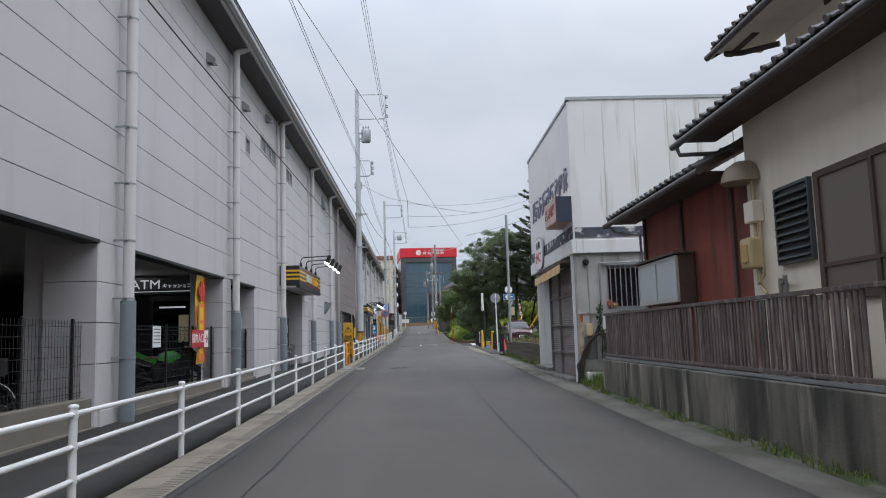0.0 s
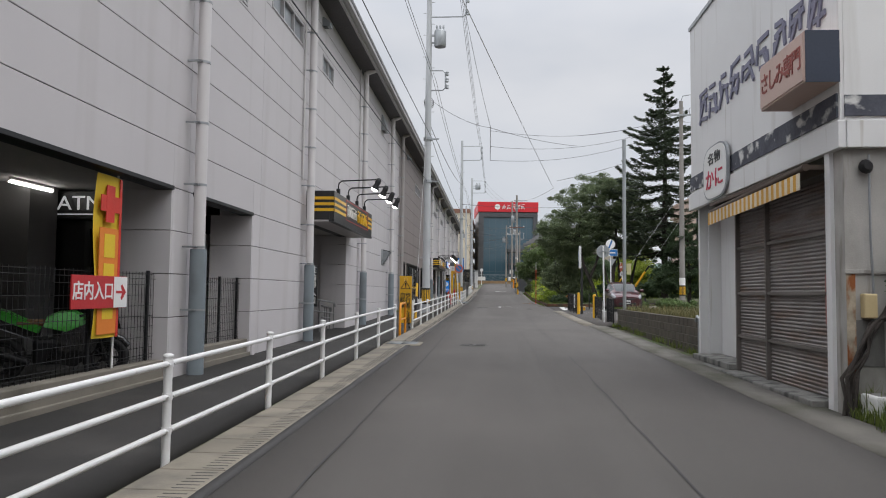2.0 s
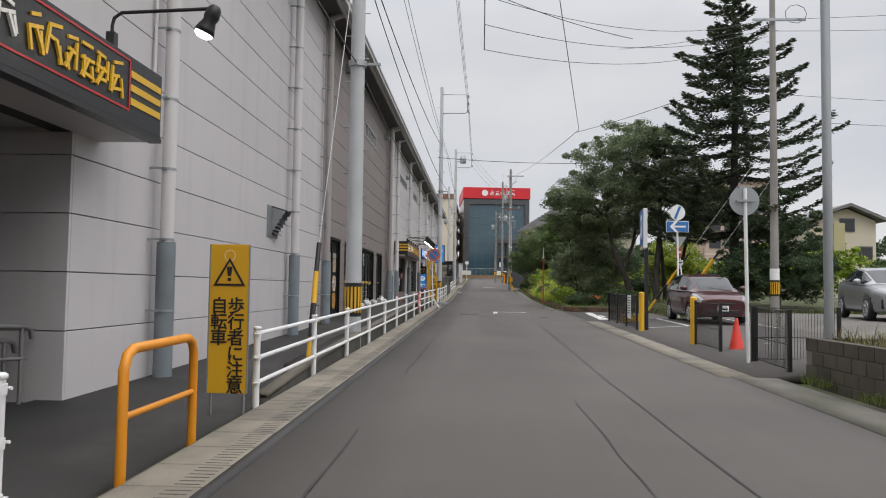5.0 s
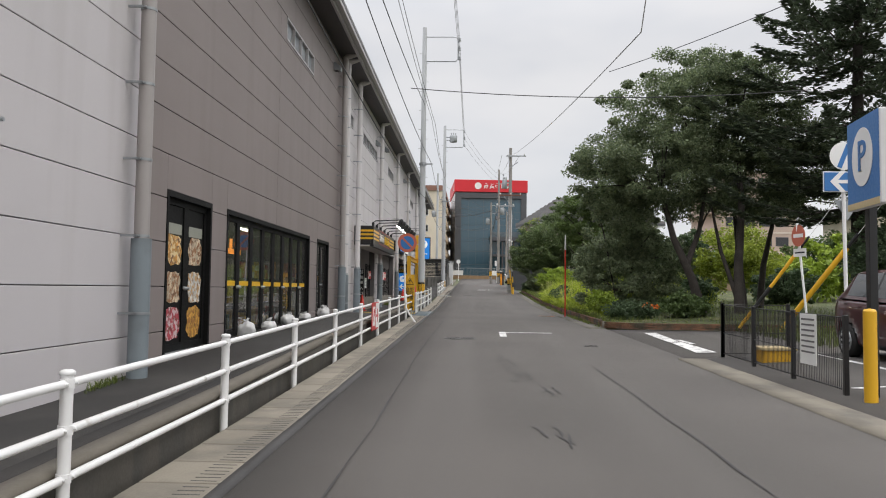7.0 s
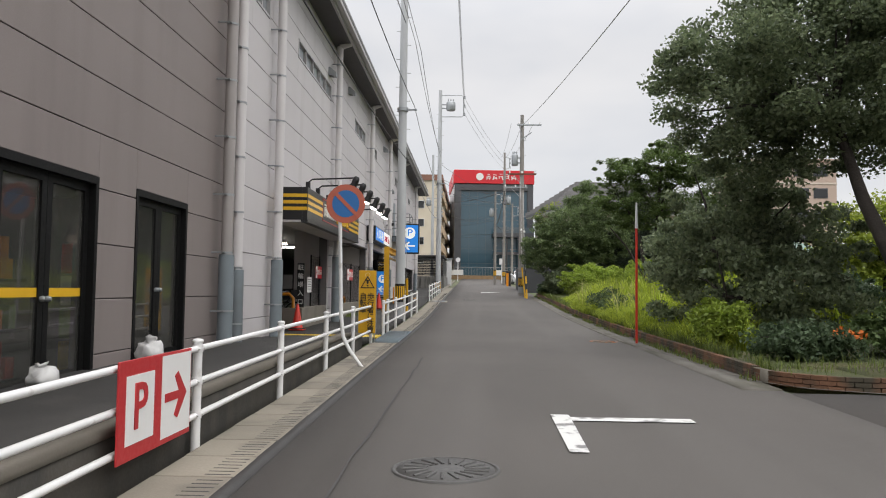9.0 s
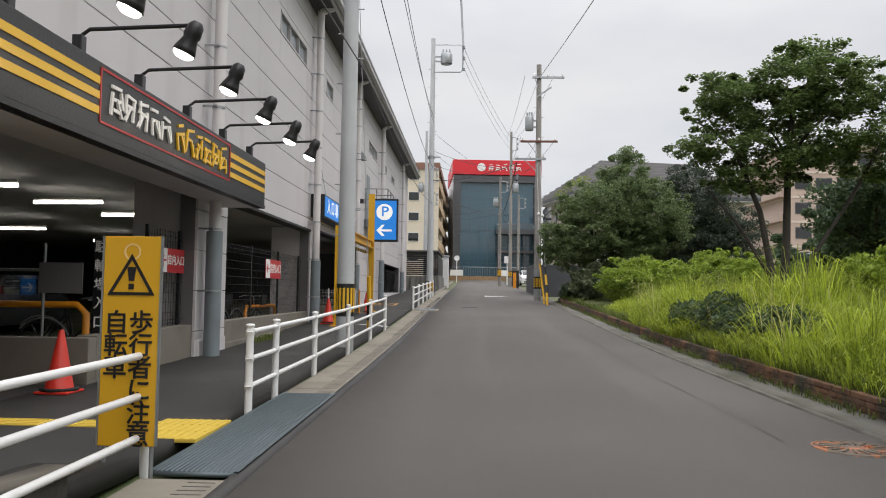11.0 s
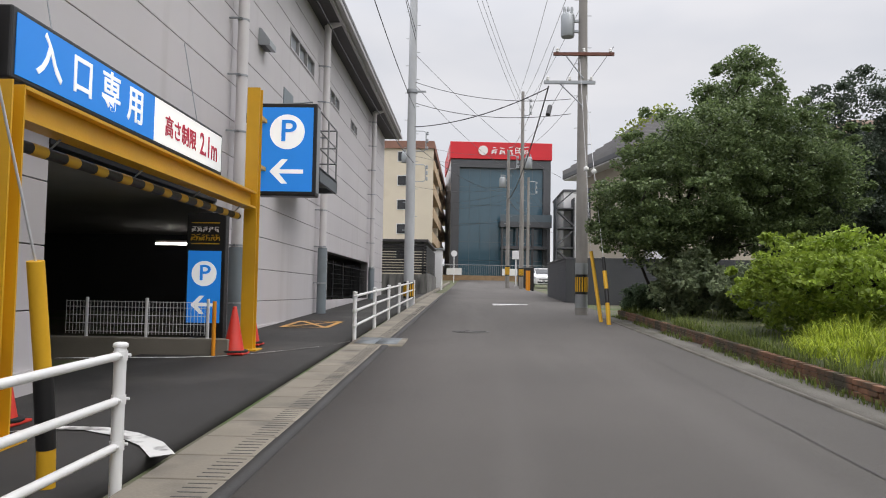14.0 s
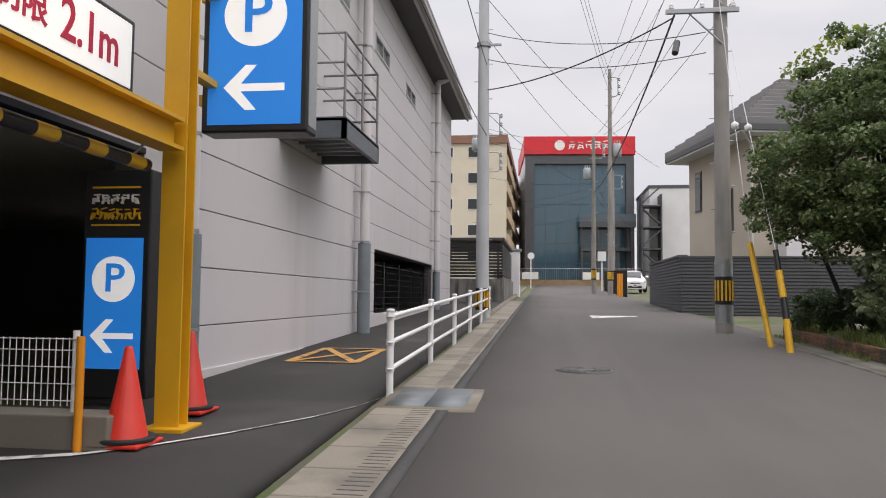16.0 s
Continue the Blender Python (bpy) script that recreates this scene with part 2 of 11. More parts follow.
# ---- building with meshes ----
class Shape:
    """Collects boxes, tubes and the like into one mesh."""

    def __init__(self):
        self.bm = bmesh.new()

    def cap(self, ring):
        """Closes a ring with a face whose rim stays sharp."""
        for e in self.bm.faces.new(ring).edges:
            e.smooth = False

    def face(self, *points):
        return self.bm.faces.new([self.bm.verts.new(p) for p in points])

    def box(self, x0, x1, y0, y1, z0, z1, bevel=0.0, m=None):
        made = bmesh.ops.create_cube(self.bm, size=1.0)["verts"]
        for v in made:
            v.co = Vector(((x0 + x1) / 2 + v.co.x * (x1 - x0), (y0 + y1) / 2 + v.co.y * (y1 - y0), (z0 + z1) / 2 + v.co.z * (z1 - z0)))
        if bevel:
            edges = list({e for v in made for e in v.link_edges})
            done = bmesh.ops.bevel(self.bm, geom=edges, offset=bevel, segments=2, affect="EDGES", profile=0.5)
            made = list({v for f in done["faces"] for v in f.verts} | {v for v in made if v.is_valid})
        if m is not None:
            bmesh.ops.transform(self.bm, matrix=m, verts=[v for v in made if v.is_valid])
        return self

    def tube(self, p, q, r, r2=None, n=10, caps=True):
        p, q = Vector(p), Vector(q)
        r2 = r if r2 is None else r2
        d = (q - p).normalized()
        a = d.orthogonal().normalized()
        b = d.cross(a)
        rings = []
        for c, rad in ((p, r), (q, r2)):
            rings.append([self.bm.verts.new(c + rad * (math.cos(k * math.tau / n) * a + math.sin(k * math.tau / n) * b)) for k in range(n)])
        for k in range(n):
            f = self.bm.faces.new((rings[0][k], rings[0][(k + 1) % n], rings[1][(k + 1) % n], rings[1][k]))
            f.smooth = True
        if caps:
            self.cap(rings[0][::-1])
            self.cap(rings[1])
        return self

    def path(self, points, r, n=8):
        """A bent tube through the points; r may be a list."""
        points = [Vector(p) for p in points]
        radii = r if isinstance(r, (list, tuple)) else [r] * len(points)
        rings, a = [], None
        for i, p in enumerate(points):
            d = (points[min(i + 1, len(points) - 1)] - points[max(i - 1, 0)]).normalized()
            a = d.orthogonal().normalized() if a is None else (a - d * a.dot(d)).normalized()
            b = d.cross(a)
            rings.append([self.bm.verts.new(p + radii[i] * (math.cos(k * math.tau / n) * a + math.sin(k * math.tau / n) * b)) for k in range(n)])
        for u, v in zip(rings, rings[1:]):
            for k in range(n):
                f = self.bm.faces.new((u[k], u[(k + 1) % n], v[(k + 1) % n], v[k]))
                f.smooth = True
        self.cap(rings[0][::-1])
        self.cap(rings[-1])
        return self

    def lathe(self, profile, at=(0, 0, 0), n=16, m=None):
        """Turns (radius, height) pairs round the z axis at a point."""
        rings, made = [], []
        for r, z in profile:
            ring = [self.bm.verts.new((at[0] + r * math.cos(k * math.tau / n), at[1] + r * math.sin(k * math.tau / n), at[2] + z)) for k in range(n)]
            rings.append(ring)
            made += ring
        for u, v in zip(rings, rings[1:]):
            for k in range(n):
                f = self.bm.faces.new((u[k], u[(k + 1) % n], v[(k + 1) % n], v[k]))
                f.smooth = True
        self.cap(rings[0][::-1])
        self.cap(rings[-1])
        if m is not None:
            bmesh.ops.transform(self.bm, matrix=m, verts=made)
        return self

    def prism(self, outline, depth, m):
        """An outline in the local xy plane pushed to depth along local z, laid by m."""
        low = [self.bm.verts.new(m @ Vector((x, y, 0))) for x, y in outline]
        top = [self.bm.verts.new(m @ Vector((x, y, depth))) for x, y in outline]
        self.bm.faces.new(low[::-1])
        self.bm.faces.new(top)
        n = len(outline)
        for k in range(n):
            self.bm.faces.new((low[k], low[(k + 1) % n], top[(k + 1) % n], top[k]))
        return self

    def strip(self, xs, ys, height):
        """A sheet over a grid of xs and ys at height(x, y)."""
        grid = [[self.bm.verts.new((x, y, height(x, y))) for x in xs] for y in ys]
        for a, b in zip(grid, grid[1:]):
            for k in range(len(xs) - 1):
                self.bm.faces.new((a[k], a[k + 1], b[k + 1], b[k])).smooth = True
        return self

    def slab(self, xs, ys, height, thick):
        """A sheet with a thickness, its top at height(x, y)."""
        self.strip(xs, ys, height)
        made = list(self.bm.faces)[-(len(xs) - 1) * (len(ys) - 1):]
        done = bmesh.ops.extrude_face_region(self.bm, geom=made)
        for v in [g for g in done["geom"] if isinstance(g, bmesh.types.BMVert)]:
            v.co.z -= thick
        return self


def world_pose(ob):
    m = ob.matrix_basis
    return world_pose(ob.parent) @ ob.matrix_parent_inverse @ m if ob.parent else m.copy()


def finish(shape, name, stuff):
    bm = shape.bm if isinstance(shape, Shape) else shape
    bmesh.ops.recalc_face_normals(bm, faces=bm.faces)
    data = bpy.data.meshes.new(name)
    bm.to_mesh(data)
    bm.free()
    data.materials.append(stuff)
    return data


def part(name, shape, stuff, parent, label="", local=False):
    """One mesh under a thing or a part. Its shape is given in the world, or round its parent where local."""
    data = shape if isinstance(shape, bpy.types.Mesh) else finish(shape, name, stuff)
    ob = new(name, data)
    ob.parent = parent
    if not local:
        ob.matrix_parent_inverse = world_pose(parent).inverted()
    if label:
        ob["label"] = label
    return ob


def thing(name, at, label, category, group="", kind="", m=None):
    ob = new(name)
    ob.empty_display_size = 0.2
    ob.matrix_basis = m if m is not None else Matrix.Translation(at)
    return tagged(ob, label, category, group, kind)


def structure(name, shape, stuff, label, category):
    return tagged(new(name, finish(shape, name, stuff)), label, category, "", "structure")


def text_mesh(body, size, thick=0.004, wide=1.0):
    """Letters of the built-in font as a mesh: centred, upright in the local xy plane."""
    curve = bpy.data.curves.new("lettering", "FONT")
    curve.body, curve.size, curve.extrude, curve.align_x, curve.align_y = body, size, thick, "CENTER", "CENTER"
    curve.offset = 0 if "M" in body else size * 0.012
    curve.resolution_u = 3
    ob = new("lettering", curve)
    data = bpy.data.meshes.new_from_object(ob.evaluated_get(bpy.context.evaluated_depsgraph_get()))
    bpy.data.objects.remove(ob)
    if wide != 1.0:
        data.transform(Matrix.Diagonal((wide, 1, 1, 1)))
    return data


def lettering(name, body, size, stuff, parent, m, label="", wide=1.0):
    data = text_mesh(body, size, wide=wide)
    data.transform(m)
    data.materials.clear()
    data.materials.append(stuff)
    return part(name, data, stuff, parent, label)


# directions in which a sign may face: local x to its right, y up, z out of the sign
FACE_STREET = Matrix(((0, 0, 1), (1, 0, 0), (0, 1, 0))).to_4x4()      # on the store's wall, facing +x
FACE_BACK = Matrix(((1, 0, 0), (0, 0, -1), (0, 1, 0))).to_4x4()       # facing the coming traffic, -y
FACE_WEST = Matrix(((0, 0, -1), (-1, 0, 0), (0, 1, 0))).to_4x4()      # facing -x


def at(x, y, z, turn):
    return Matrix.Translation((x, y, z)) @ turn


# ---- the lie of the ground ----
ROAD_Y = (-80, 0, 10, 16, 21.5, 30.4, 40.6, 52, 60.5, 70, 77, 82.4, 91.5, 100, 140, 172, 260)
ROAD_Z = (-0.7, -0.15, -0.1, -0.03, 0.06, 0.18, 0.29, 0.46, 0.59, 0.68, 0.78, 0.91, 1.24, 1.5, 2.7, 3.7, 4.6)


def gz(y):
    """Height of the road, eased between its rows."""
    return float(sum(np.interp(y + d, ROAD_Y, ROAD_Z) for d in (-4, -2, 0, 2, 4)) / 5)


WALK_Y = (-80, 10, 30, 38, 43, 49.4, 50.8, 61, 66, 70, 77, 82, 91.5, 100, 112, 140)
WALK_Z = (-0.6, -0.06, 0.15, 0.24, 0.34, 0.42, 0.66, 0.86, 0.86, 0.72, 0.82, 0.94, 1.26, 1.5, 1.85, 2.72)


def wz(y):
    """Height of the walkway along the store."""
    return float(np.interp(y, WALK_Y, WALK_Z))

# ---- ground, road, walkway ----
STEPS = [-60 + 2.5 * k for k in range(94)]
FAR = [-3000, -400, -150, -60]


def far_z(x, y):
    return gz(max(-75, min(170, y))) - 0.06 - (0.0 if abs(x) < 40 else 0.3)


EARTH = material("bare_earth", (0.13, 0.12, 0.085), 0.95, var=0.25, big=0.4, fine=40, bump=0.6, depth=0.02, stain=(0.07, 0.1, 0.03), stain_at=(0.42, 0.6), stain_scale=0.8)
LAWN = material("weedy_lawn", (0.07, 0.085, 0.03), 0.95, var=0.35, big=0.7, fine=60, bump=0.8, depth=0.03, stain=(0.13, 0.12, 0.06), stain_at=(0.5, 0.7), stain_scale=0.9)
s = Shape()
s.strip([-3000, -400, -60, -30, -14, -5, 0, 5, 9, 14, 30, 60, 400, 3000], FAR + STEPS[1:] + [190, 260, 600, 3000], far_z)
ground = structure("ground", s, EARTH, "bare earth and weeds under the whole place", "ground")

s = Shape()
s.slab([-2.36, -1.2, 0, 1.3, 2.75, 3.3], STEPS, lambda x, y: gz(y) + 0.02 - 0.008 * (abs(x - 0.4) / 2.8) ** 2, 0.12)
road = structure("road", s, ASPHALT, "grey asphalt road surface, worn and patched", "road")

s = Shape()
s.slab([3.3, 6, 10, 16, 24], [52.4, 54, 56, 58, 60, 61.6], lambda x, y: gz(y) + 0.012, 0.1)
structure("side_road", s, ASPHALT, "grey asphalt side road beside the planting", "road")

s = Shape()
s.slab([-5.7, -4.2, -3.14], [y for y in STEPS if y < 150], lambda x, y: wz(y) + 0.012, 0.15)
walkway = structure("pavement", s, WALKWAY, "dark asphalt walkway along the store wall", "pavement")

# long dark seams in the asphalt, broken in places
rnd = random.Random(4)


def wander(x0, y0, y1, wide, amp, step=0.7):
    s, y, x, last = Shape(), y0, x0, None
    while y < y1:
        w = wide * rnd.uniform(0.25, 0.75)
        a, b = (x - w, y, gz(y) + 0.026), (x + w, y, gz(y) + 0.026)
        if last:
            s.face(last[0], last[1], b, a)
        last = (a, b)
        y += step
        x = x0 + amp * math.sin(y * 0.31) + rnd.uniform(-amp, amp) * 0.5
    return s


for x0, y0, y1, w in ((-1.68, 3, 34, 0.018), (-1.66, 38, 66, 0.018), (1.31, 2, 26, 0.02), (1.32, 29, 52, 0.018), (0.62, 24.5, 36, 0.014), (1.85, 70, 92, 0.009)):
    structure("road_seam", wander(x0, y0, y1, w, 0.03), SEAM, "dark tarred seam in the asphalt", "seam")


def crack(x0, y0, n, reach):
    s = Shape()
    for _ in range(n):
        x, y, a = x0 + rnd.uniform(-0.12, 0.12), y0 + rnd.uniform(-0.3, 0.3), rnd.uniform(0, 6.3)
        for _ in range(int(reach / 0.08)):
            a += rnd.uniform(-0.8, 0.8)
            x2, y2 = x + 0.045 * math.cos(a), y + 0.15 * math.sin(a)
            w = rnd.uniform(0.005, 0.015)
            n1 = Vector((-math.sin(a), math.cos(a))) * w
            s.face((x - n1.x, y - n1.y, gz(y) + 0.027), (x2 - n1.x, y2 - n1.y, gz(y2) + 0.027), (x2 + n1.x, y2 + n1.y, gz(y2) + 0.027), (x + n1.x, y + n1.y, gz(y) + 0.027))
            x, y = x2, y2
    return s


for x0, y0 in ((0.12, 46.0), (0.3, 49.2), (0.1, 50.0), (-0.02, 50.7), (-0.08, 51.3), (-0.12, 52.1), (-0.1, 52.7)):
    structure("road_crack", crack(x0, y0, 4, 0.34), SEAM, "branching crack in the asphalt", "crack")

# painted marks
s = Shape()
s.face((0.05, 59.3, gz(59.3) + 0.03), (1.45, 59.3, gz(59.3) + 0.03), (1.45, 59.5, gz(59.5) + 0.03), (0.05, 59.5, gz(59.5) + 0.03))
s.face((0.03, 57.9, gz(57.9) + 0.031), (0.19, 57.9, gz(57.9) + 0.031), (0.24, 59.62, gz(59.6) + 0.031), (0.05, 59.62, gz(59.6) + 0.031))
structure("road_marking", s, ROAD_PAINT, "worn white parking corner mark painted on the road", "road marking")
s = Shape()
for ring in (((4.02, 60.1), (3.9, 57.0), (4.2, 57.3), (4.38, 60.2)), ((3.92, 57.0), (3.8, 54.5), (4.25, 54.6), (4.22, 57.2)), ((4.24, 57.8), (4.28, 56.6), (4.42, 56.6), (4.38, 57.8))):
    s.face(*[(x, y, gz(y) + 0.03) for x, y in ring])
structure("road_marking", s, ROAD_PAINT, "white stop line at the side road's mouth", "road marking")
s = Shape()
s.face((-0.1, 105.6, gz(105.6) + 0.03), (1.25, 106.6, gz(106.6) + 0.03), (1.25, 106.85, gz(106.8) + 0.03), (-0.1, 106.9, gz(106.9) + 0.03))
structure("road_marking", s, ROAD_PAINT, "worn white mark farther up the road", "road marking")
s = Shape()
arc = [(-3.04, 91.2), (-3.15, 90.75), (-3.39, 90.2), (-3.86, 89.45), (-4.26, 88.95), (-4.56, 88.68), (-5.0, 88.48), (-6.6, 88.15)]
for (xa, ya), (xb, yb) in zip(arc, arc[1:]):
    s.face((xa, ya, wz(ya) + 0.022), (xb, yb, wz(yb) + 0.022), (xb + 0.03, yb + 0.13, wz(yb) + 0.022), (xa + 0.03, ya + 0.13, wz(ya) + 0.022))
structure("road_marking", s, ROAD_PAINT, "curved white line across the car park entrance", "road marking")
s = Shape()
arc = [(-3.08, 83.12), (-3.3, 83.45), (-3.6, 83.72), (-3.95, 83.9), (-4.3, 83.9), (-4.7, 83.6), (-5.2, 83.1)]
for (xa, ya), (xb, yb) in zip(arc, arc[1:]):
    s.face((xa, ya, wz(ya) + 0.022), (xb, yb, wz(yb) + 0.022), (xb + 0.12, yb + 0.14, wz(yb) + 0.022), (xa + 0.12, ya + 0.14, wz(ya) + 0.022))
structure("road_marking", s, ROAD_PAINT, "curved white line beside the yellow gate", "road marking")
s = Shape()
x0, x1, y0, y1 = -4.95, -4.0, 94.1, 96.0
for a, b in (((x0, y0), (x1, y0)), ((x1, y0), (x1, y1)), ((x1, y1), (x0, y1)), ((x0, y1), (x0, y0)), ((x0, y0), (x1, y1)), ((x1, y0), (x0, y1))):
    d = Vector((b[0] - a[0], b[1] - a[1])).normalized() * 0.06
    s.face((a[0] - d.y, a[1] + d.x, wz(a[1]) + 0.024), (a[0] + d.y, a[1] - d.x, wz(a[1]) + 0.024), (b[0] + d.y, b[1] - d.x, wz(b[1]) + 0.024), (b[0] - d.y, b[1] + d.x, wz(b[1]) + 0.024))
structure("road_marking", s, ROAD_ORANGE, "orange crossed box painted on the walkway", "road marking")


# manholes: iron lids with raised ribs in a ring
IRON = material("cast_iron", (0.075, 0.072, 0.07), 0.6, 0.5, var=0.2, fine=60, bump=0.3)


def manhole(x, y, r, stuff=IRON, label="round cast-iron manhole cover in the road"):
    t = thing("manhole_cover", (x, y, gz(y) + 0.02), label, "manhole")
    part("frame", Shape().lathe([(r, -0.05), (r, 0.006), (r * 0.93, 0.008), (r * 0.93, -0.05)], (x, y, gz(y) + 0.02), 28), stuff, t)
    s = Shape().lathe([(r * 0.9, -0.05), (r * 0.9, 0.004), (r * 0.1, 0.004)], (x, y, gz(y) + 0.02), 28)
    part("lid", s, stuff, t)
    s = Shape()
    for k in range(18):
        a = k * math.tau / 18
        s.tube((x + 0.35 * r * math.cos(a), y + 0.35 * r * math.sin(a), gz(y) + 0.025), (x + 0.8 * r * math.cos(a + 0.12), y + 0.8 * r * math.sin(a + 0.12), gz(y) + 0.025), 0.012, n=5)
    part("rib", s, stuff, t)


manhole(-0.76, 28.3, 0.36, material("grey_worn_iron", (0.085, 0.083, 0.08), 0.65, 0.3, var=0.2))
manhole(-0.95, 57.3, 0.4, material("worn_iron", (0.1, 0.098, 0.095), 0.65, 0.3, var=0.2))
manhole(1.9, 55.7, 0.16)
manhole(-0.9, 94.0, 0.4, material("asphalt_filled_iron", (0.1, 0.098, 0.095), 0.7, 0.2, var=0.2))
manhole(-3.9, 72.2, 0.16)
manhole(2.35, 69.8, 0.33, material("painted_iron", (0.16, 0.13, 0.1), 0.65, 0.2, var=0.3, stain=(0.5, 0.18, 0.08), stain_at=(0.5, 0.6), stain_scale=6))

# lidded gutter along the fence: one block every 0.6 m with a slotted edge
s = Shape()
s.box(-2.97, -2.4, -0.292, 0.292, -0.09, 0.035, 0.012)
GUTTER = finish(s, "gutter_block", CONCRETE)
s = Shape()
for k in range(6):
    s.box(-2.62, -2.44, -0.25 + 0.09 * k, -0.235 + 0.09 * k, 0.02, 0.0365)
SLOTS = finish(s, "slot", SEAM)
gutter = thing("gutter", (-2.7, 40, gz(40)), "pale concrete lidded gutter with slotted edge beside the road", "gutter", kind="structure")
y, slope = -1.0, 0.0
while y < 118:
    if not 68.6 < y < 70.75:
        block = part("gutter_block", GUTTER, CONCRETE, gutter)
        block.matrix_basis = pose(rnd.uniform(-0.004, 0.004), y, gz(y), math.degrees(math.atan2(gz(y + 0.3) - gz(y - 0.3), 0.6)), 0, 0)
        if y < 104:
            slots = part("slot", SLOTS, SEAM, block, local=True)
    y += 0.6
s = Shape()
s.slab([-2.41, -2.3], [y for y in STEPS if -5 < y < 122], lambda x, y: gz(y) + 0.032, 0.1)
part("rim", s, SEAM, gutter, "dark joint at the gutter's edge")

GRATE = material("blue_grey_steel_grate", (0.12, 0.15, 0.165), 0.5, 0.5, var=0.12, fine=60)


def grate(x0, x1, y0, y1, bars, label):
    t = thing("drain_grate", ((x0 + x1) / 2, (y0 + y1) / 2, gz((y0 + y1) / 2)), label, "drain grate")
    s = Shape()
    for x in (x0, x1):
        s.face((x - 0.02, y0, gz(y0) + 0.05), (x + 0.02, y0, gz(y0) + 0.05), (x + 0.02, y1, gz(y1) + 0.05), (x - 0.02, y1, gz(y1) + 0.05))
    s.slab([x0, x1], [y0, y1], lambda x, y: gz(y) + 0.036, 0.03)
    part("frame", s, GRATE, t)
    for k in range(bars):
        x = x0 + (k + 0.5) * (x1 - x0) / bars
        part("bar", Shape().slab([x - 0.009, x + 0.009], [y0 + 0.02, y1 - 0.02], lambda x, y: gz(y) + 0.045, 0.02), GRATE, t)


grate(-2.95, -2.38, 68.45, 72.1, 17, "long blue-grey steel grate across the gutter")
COVER_STEEL = material("worn_steel_cover", (0.17, 0.19, 0.2), 0.55, 0.4, var=0.2, fine=90, bump=0.3, stain=(0.26, 0.25, 0.23), stain_at=(0.5, 0.7), stain_scale=3.0)
for y0, y1, label in ((90.82, 92.02, "flat pair of steel cover plates set in concrete beside the entrance"), (27.95, 28.85, "flat pair of steel cover plates set in the gutter")):
    ym = (y0 + y1) / 2
    ct = thing("gutter_cover", (-2.5, ym, gz(ym)), label, "drain cover")
    part("rim", Shape().slab([-2.98, -2.06], [y0, ym, y1], lambda x, y: gz(y) + 0.042, 0.1), CONCRETE, ct, "concrete rim")
    for xa, xb in ((-2.9, -2.54), (-2.53, -2.16)):
        part("plate", Shape().slab([xa, xb], [y0 + 0.08, ym, y1 - 0.07], lambda x, y: gz(y) + 0.05, 0.03), COVER_STEEL, ct)

# raised kerb under the fence where the walkway climbs above the road
KERB_Y, KERB_Z = (35.6, 38.5, 43, 47, 53, 60, 66, 68.3), (0.28, 0.46, 0.62, 0.72, 0.9, 0.98, 1.02, 0.86)
s = Shape()
ys = [35.6 + 1.0 * k for k in range(33)]
s.slab([-3.2, -3.075], ys, lambda x, y: float(np.interp(y, KERB_Y, KERB_Z)), 0.7)
KERB_DARK = material("damp_dark_concrete", (0.075, 0.068, 0.057), 0.92, var=0.25, big=1.2, fine=45, bump=0.5, stain=(0.05, 0.047, 0.042), stain_at=(0.45, 0.65), stain_scale=1.6, stretch=(2.0, 2.0, 0.4))
structure("kerb", s, KERB_DARK, "weathered concrete kerb wall holding the raised walkway", "kerb")
s = Shape()
s.slab([-3.5, -3.2], [38 + 1.5 * k for k in range(21)], lambda x, y: float(np.interp(y, KERB_Y, KERB_Z)) - 0.03, 0.4)
structure("kerb", s, WALKWAY, "dark strip behind the kerb of the walkway", "kerb")
s = Shape()
s.slab([-3.21, -3.06], ys, lambda x, y: float(np.interp(y, KERB_Y, KERB_Z)) + 0.03, 0.06)
structure("kerb", s, LOW_CONCRETE, "pale coping of the kerb wall", "kerb")

# right edge of the road: concrete strip by the houses, gutter by the planting
s = Shape()
s.slab([3.3, 3.95], [y for y in STEPS if -60 < y < 53], lambda x, y: gz(y) + 0.027, 0.12)
GRITTY = material("gritty_road_edge", (0.15, 0.14, 0.122), 0.95, var=0.25, big=1.3, fine=90, bump=0.6, depth=0.01, stain=(0.085, 0.082, 0.06), stain_at=(0.45, 0.65), stain_scale=1.3, stretch=(1, 0.5, 1))
structure("pavement_edge", s, GRITTY, "weathered concrete strip along the road's edge", "kerb")
s = Shape()
s.slab([3.12, 3.62], [38.5, 41, 44, 47, 50, 53.3], lambda x, y: gz(y) + 0.032, 0.14)
structure("pavement_edge", s, CONCRETE, "pale concrete kerb strip before the coin parking", "kerb")
s = Shape()
s.slab([2.78, 3.3], [61.8 + 1.0 * k for k in range(39)], lambda x, y: gz(y) + 0.028, 0.12)
structure("pavement_edge", s, GRITTY, "dirty concrete gutter along the brick border", "kerb")
s = Shape()
line = [(6.5, 61.5), (5.2, 61.5), (4.4, 61.58), (3.7, 61.95), (3.3, 62.6), (3.16, 63.6), (3.05, 66), (2.86, 69)]
for (xa, ya), (xb, yb) in zip(line, line[1:]):
    d = Vector((xb - xa, yb - ya)).normalized() * 0.038
    s.face((xa + d.y, ya - d.x, gz(ya) + 0.033), (xb + d.y, yb - d.x, gz(yb) + 0.033), (xb - d.y, yb + d.x, gz(yb) + 0.033), (xa - d.y, ya + d.x, gz(ya) + 0.033))
s.slab([2.745, 2.815], [69.05 + 1.0 * k for k in range(31)], lambda x, y: gz(y) + 0.035, 0.08)
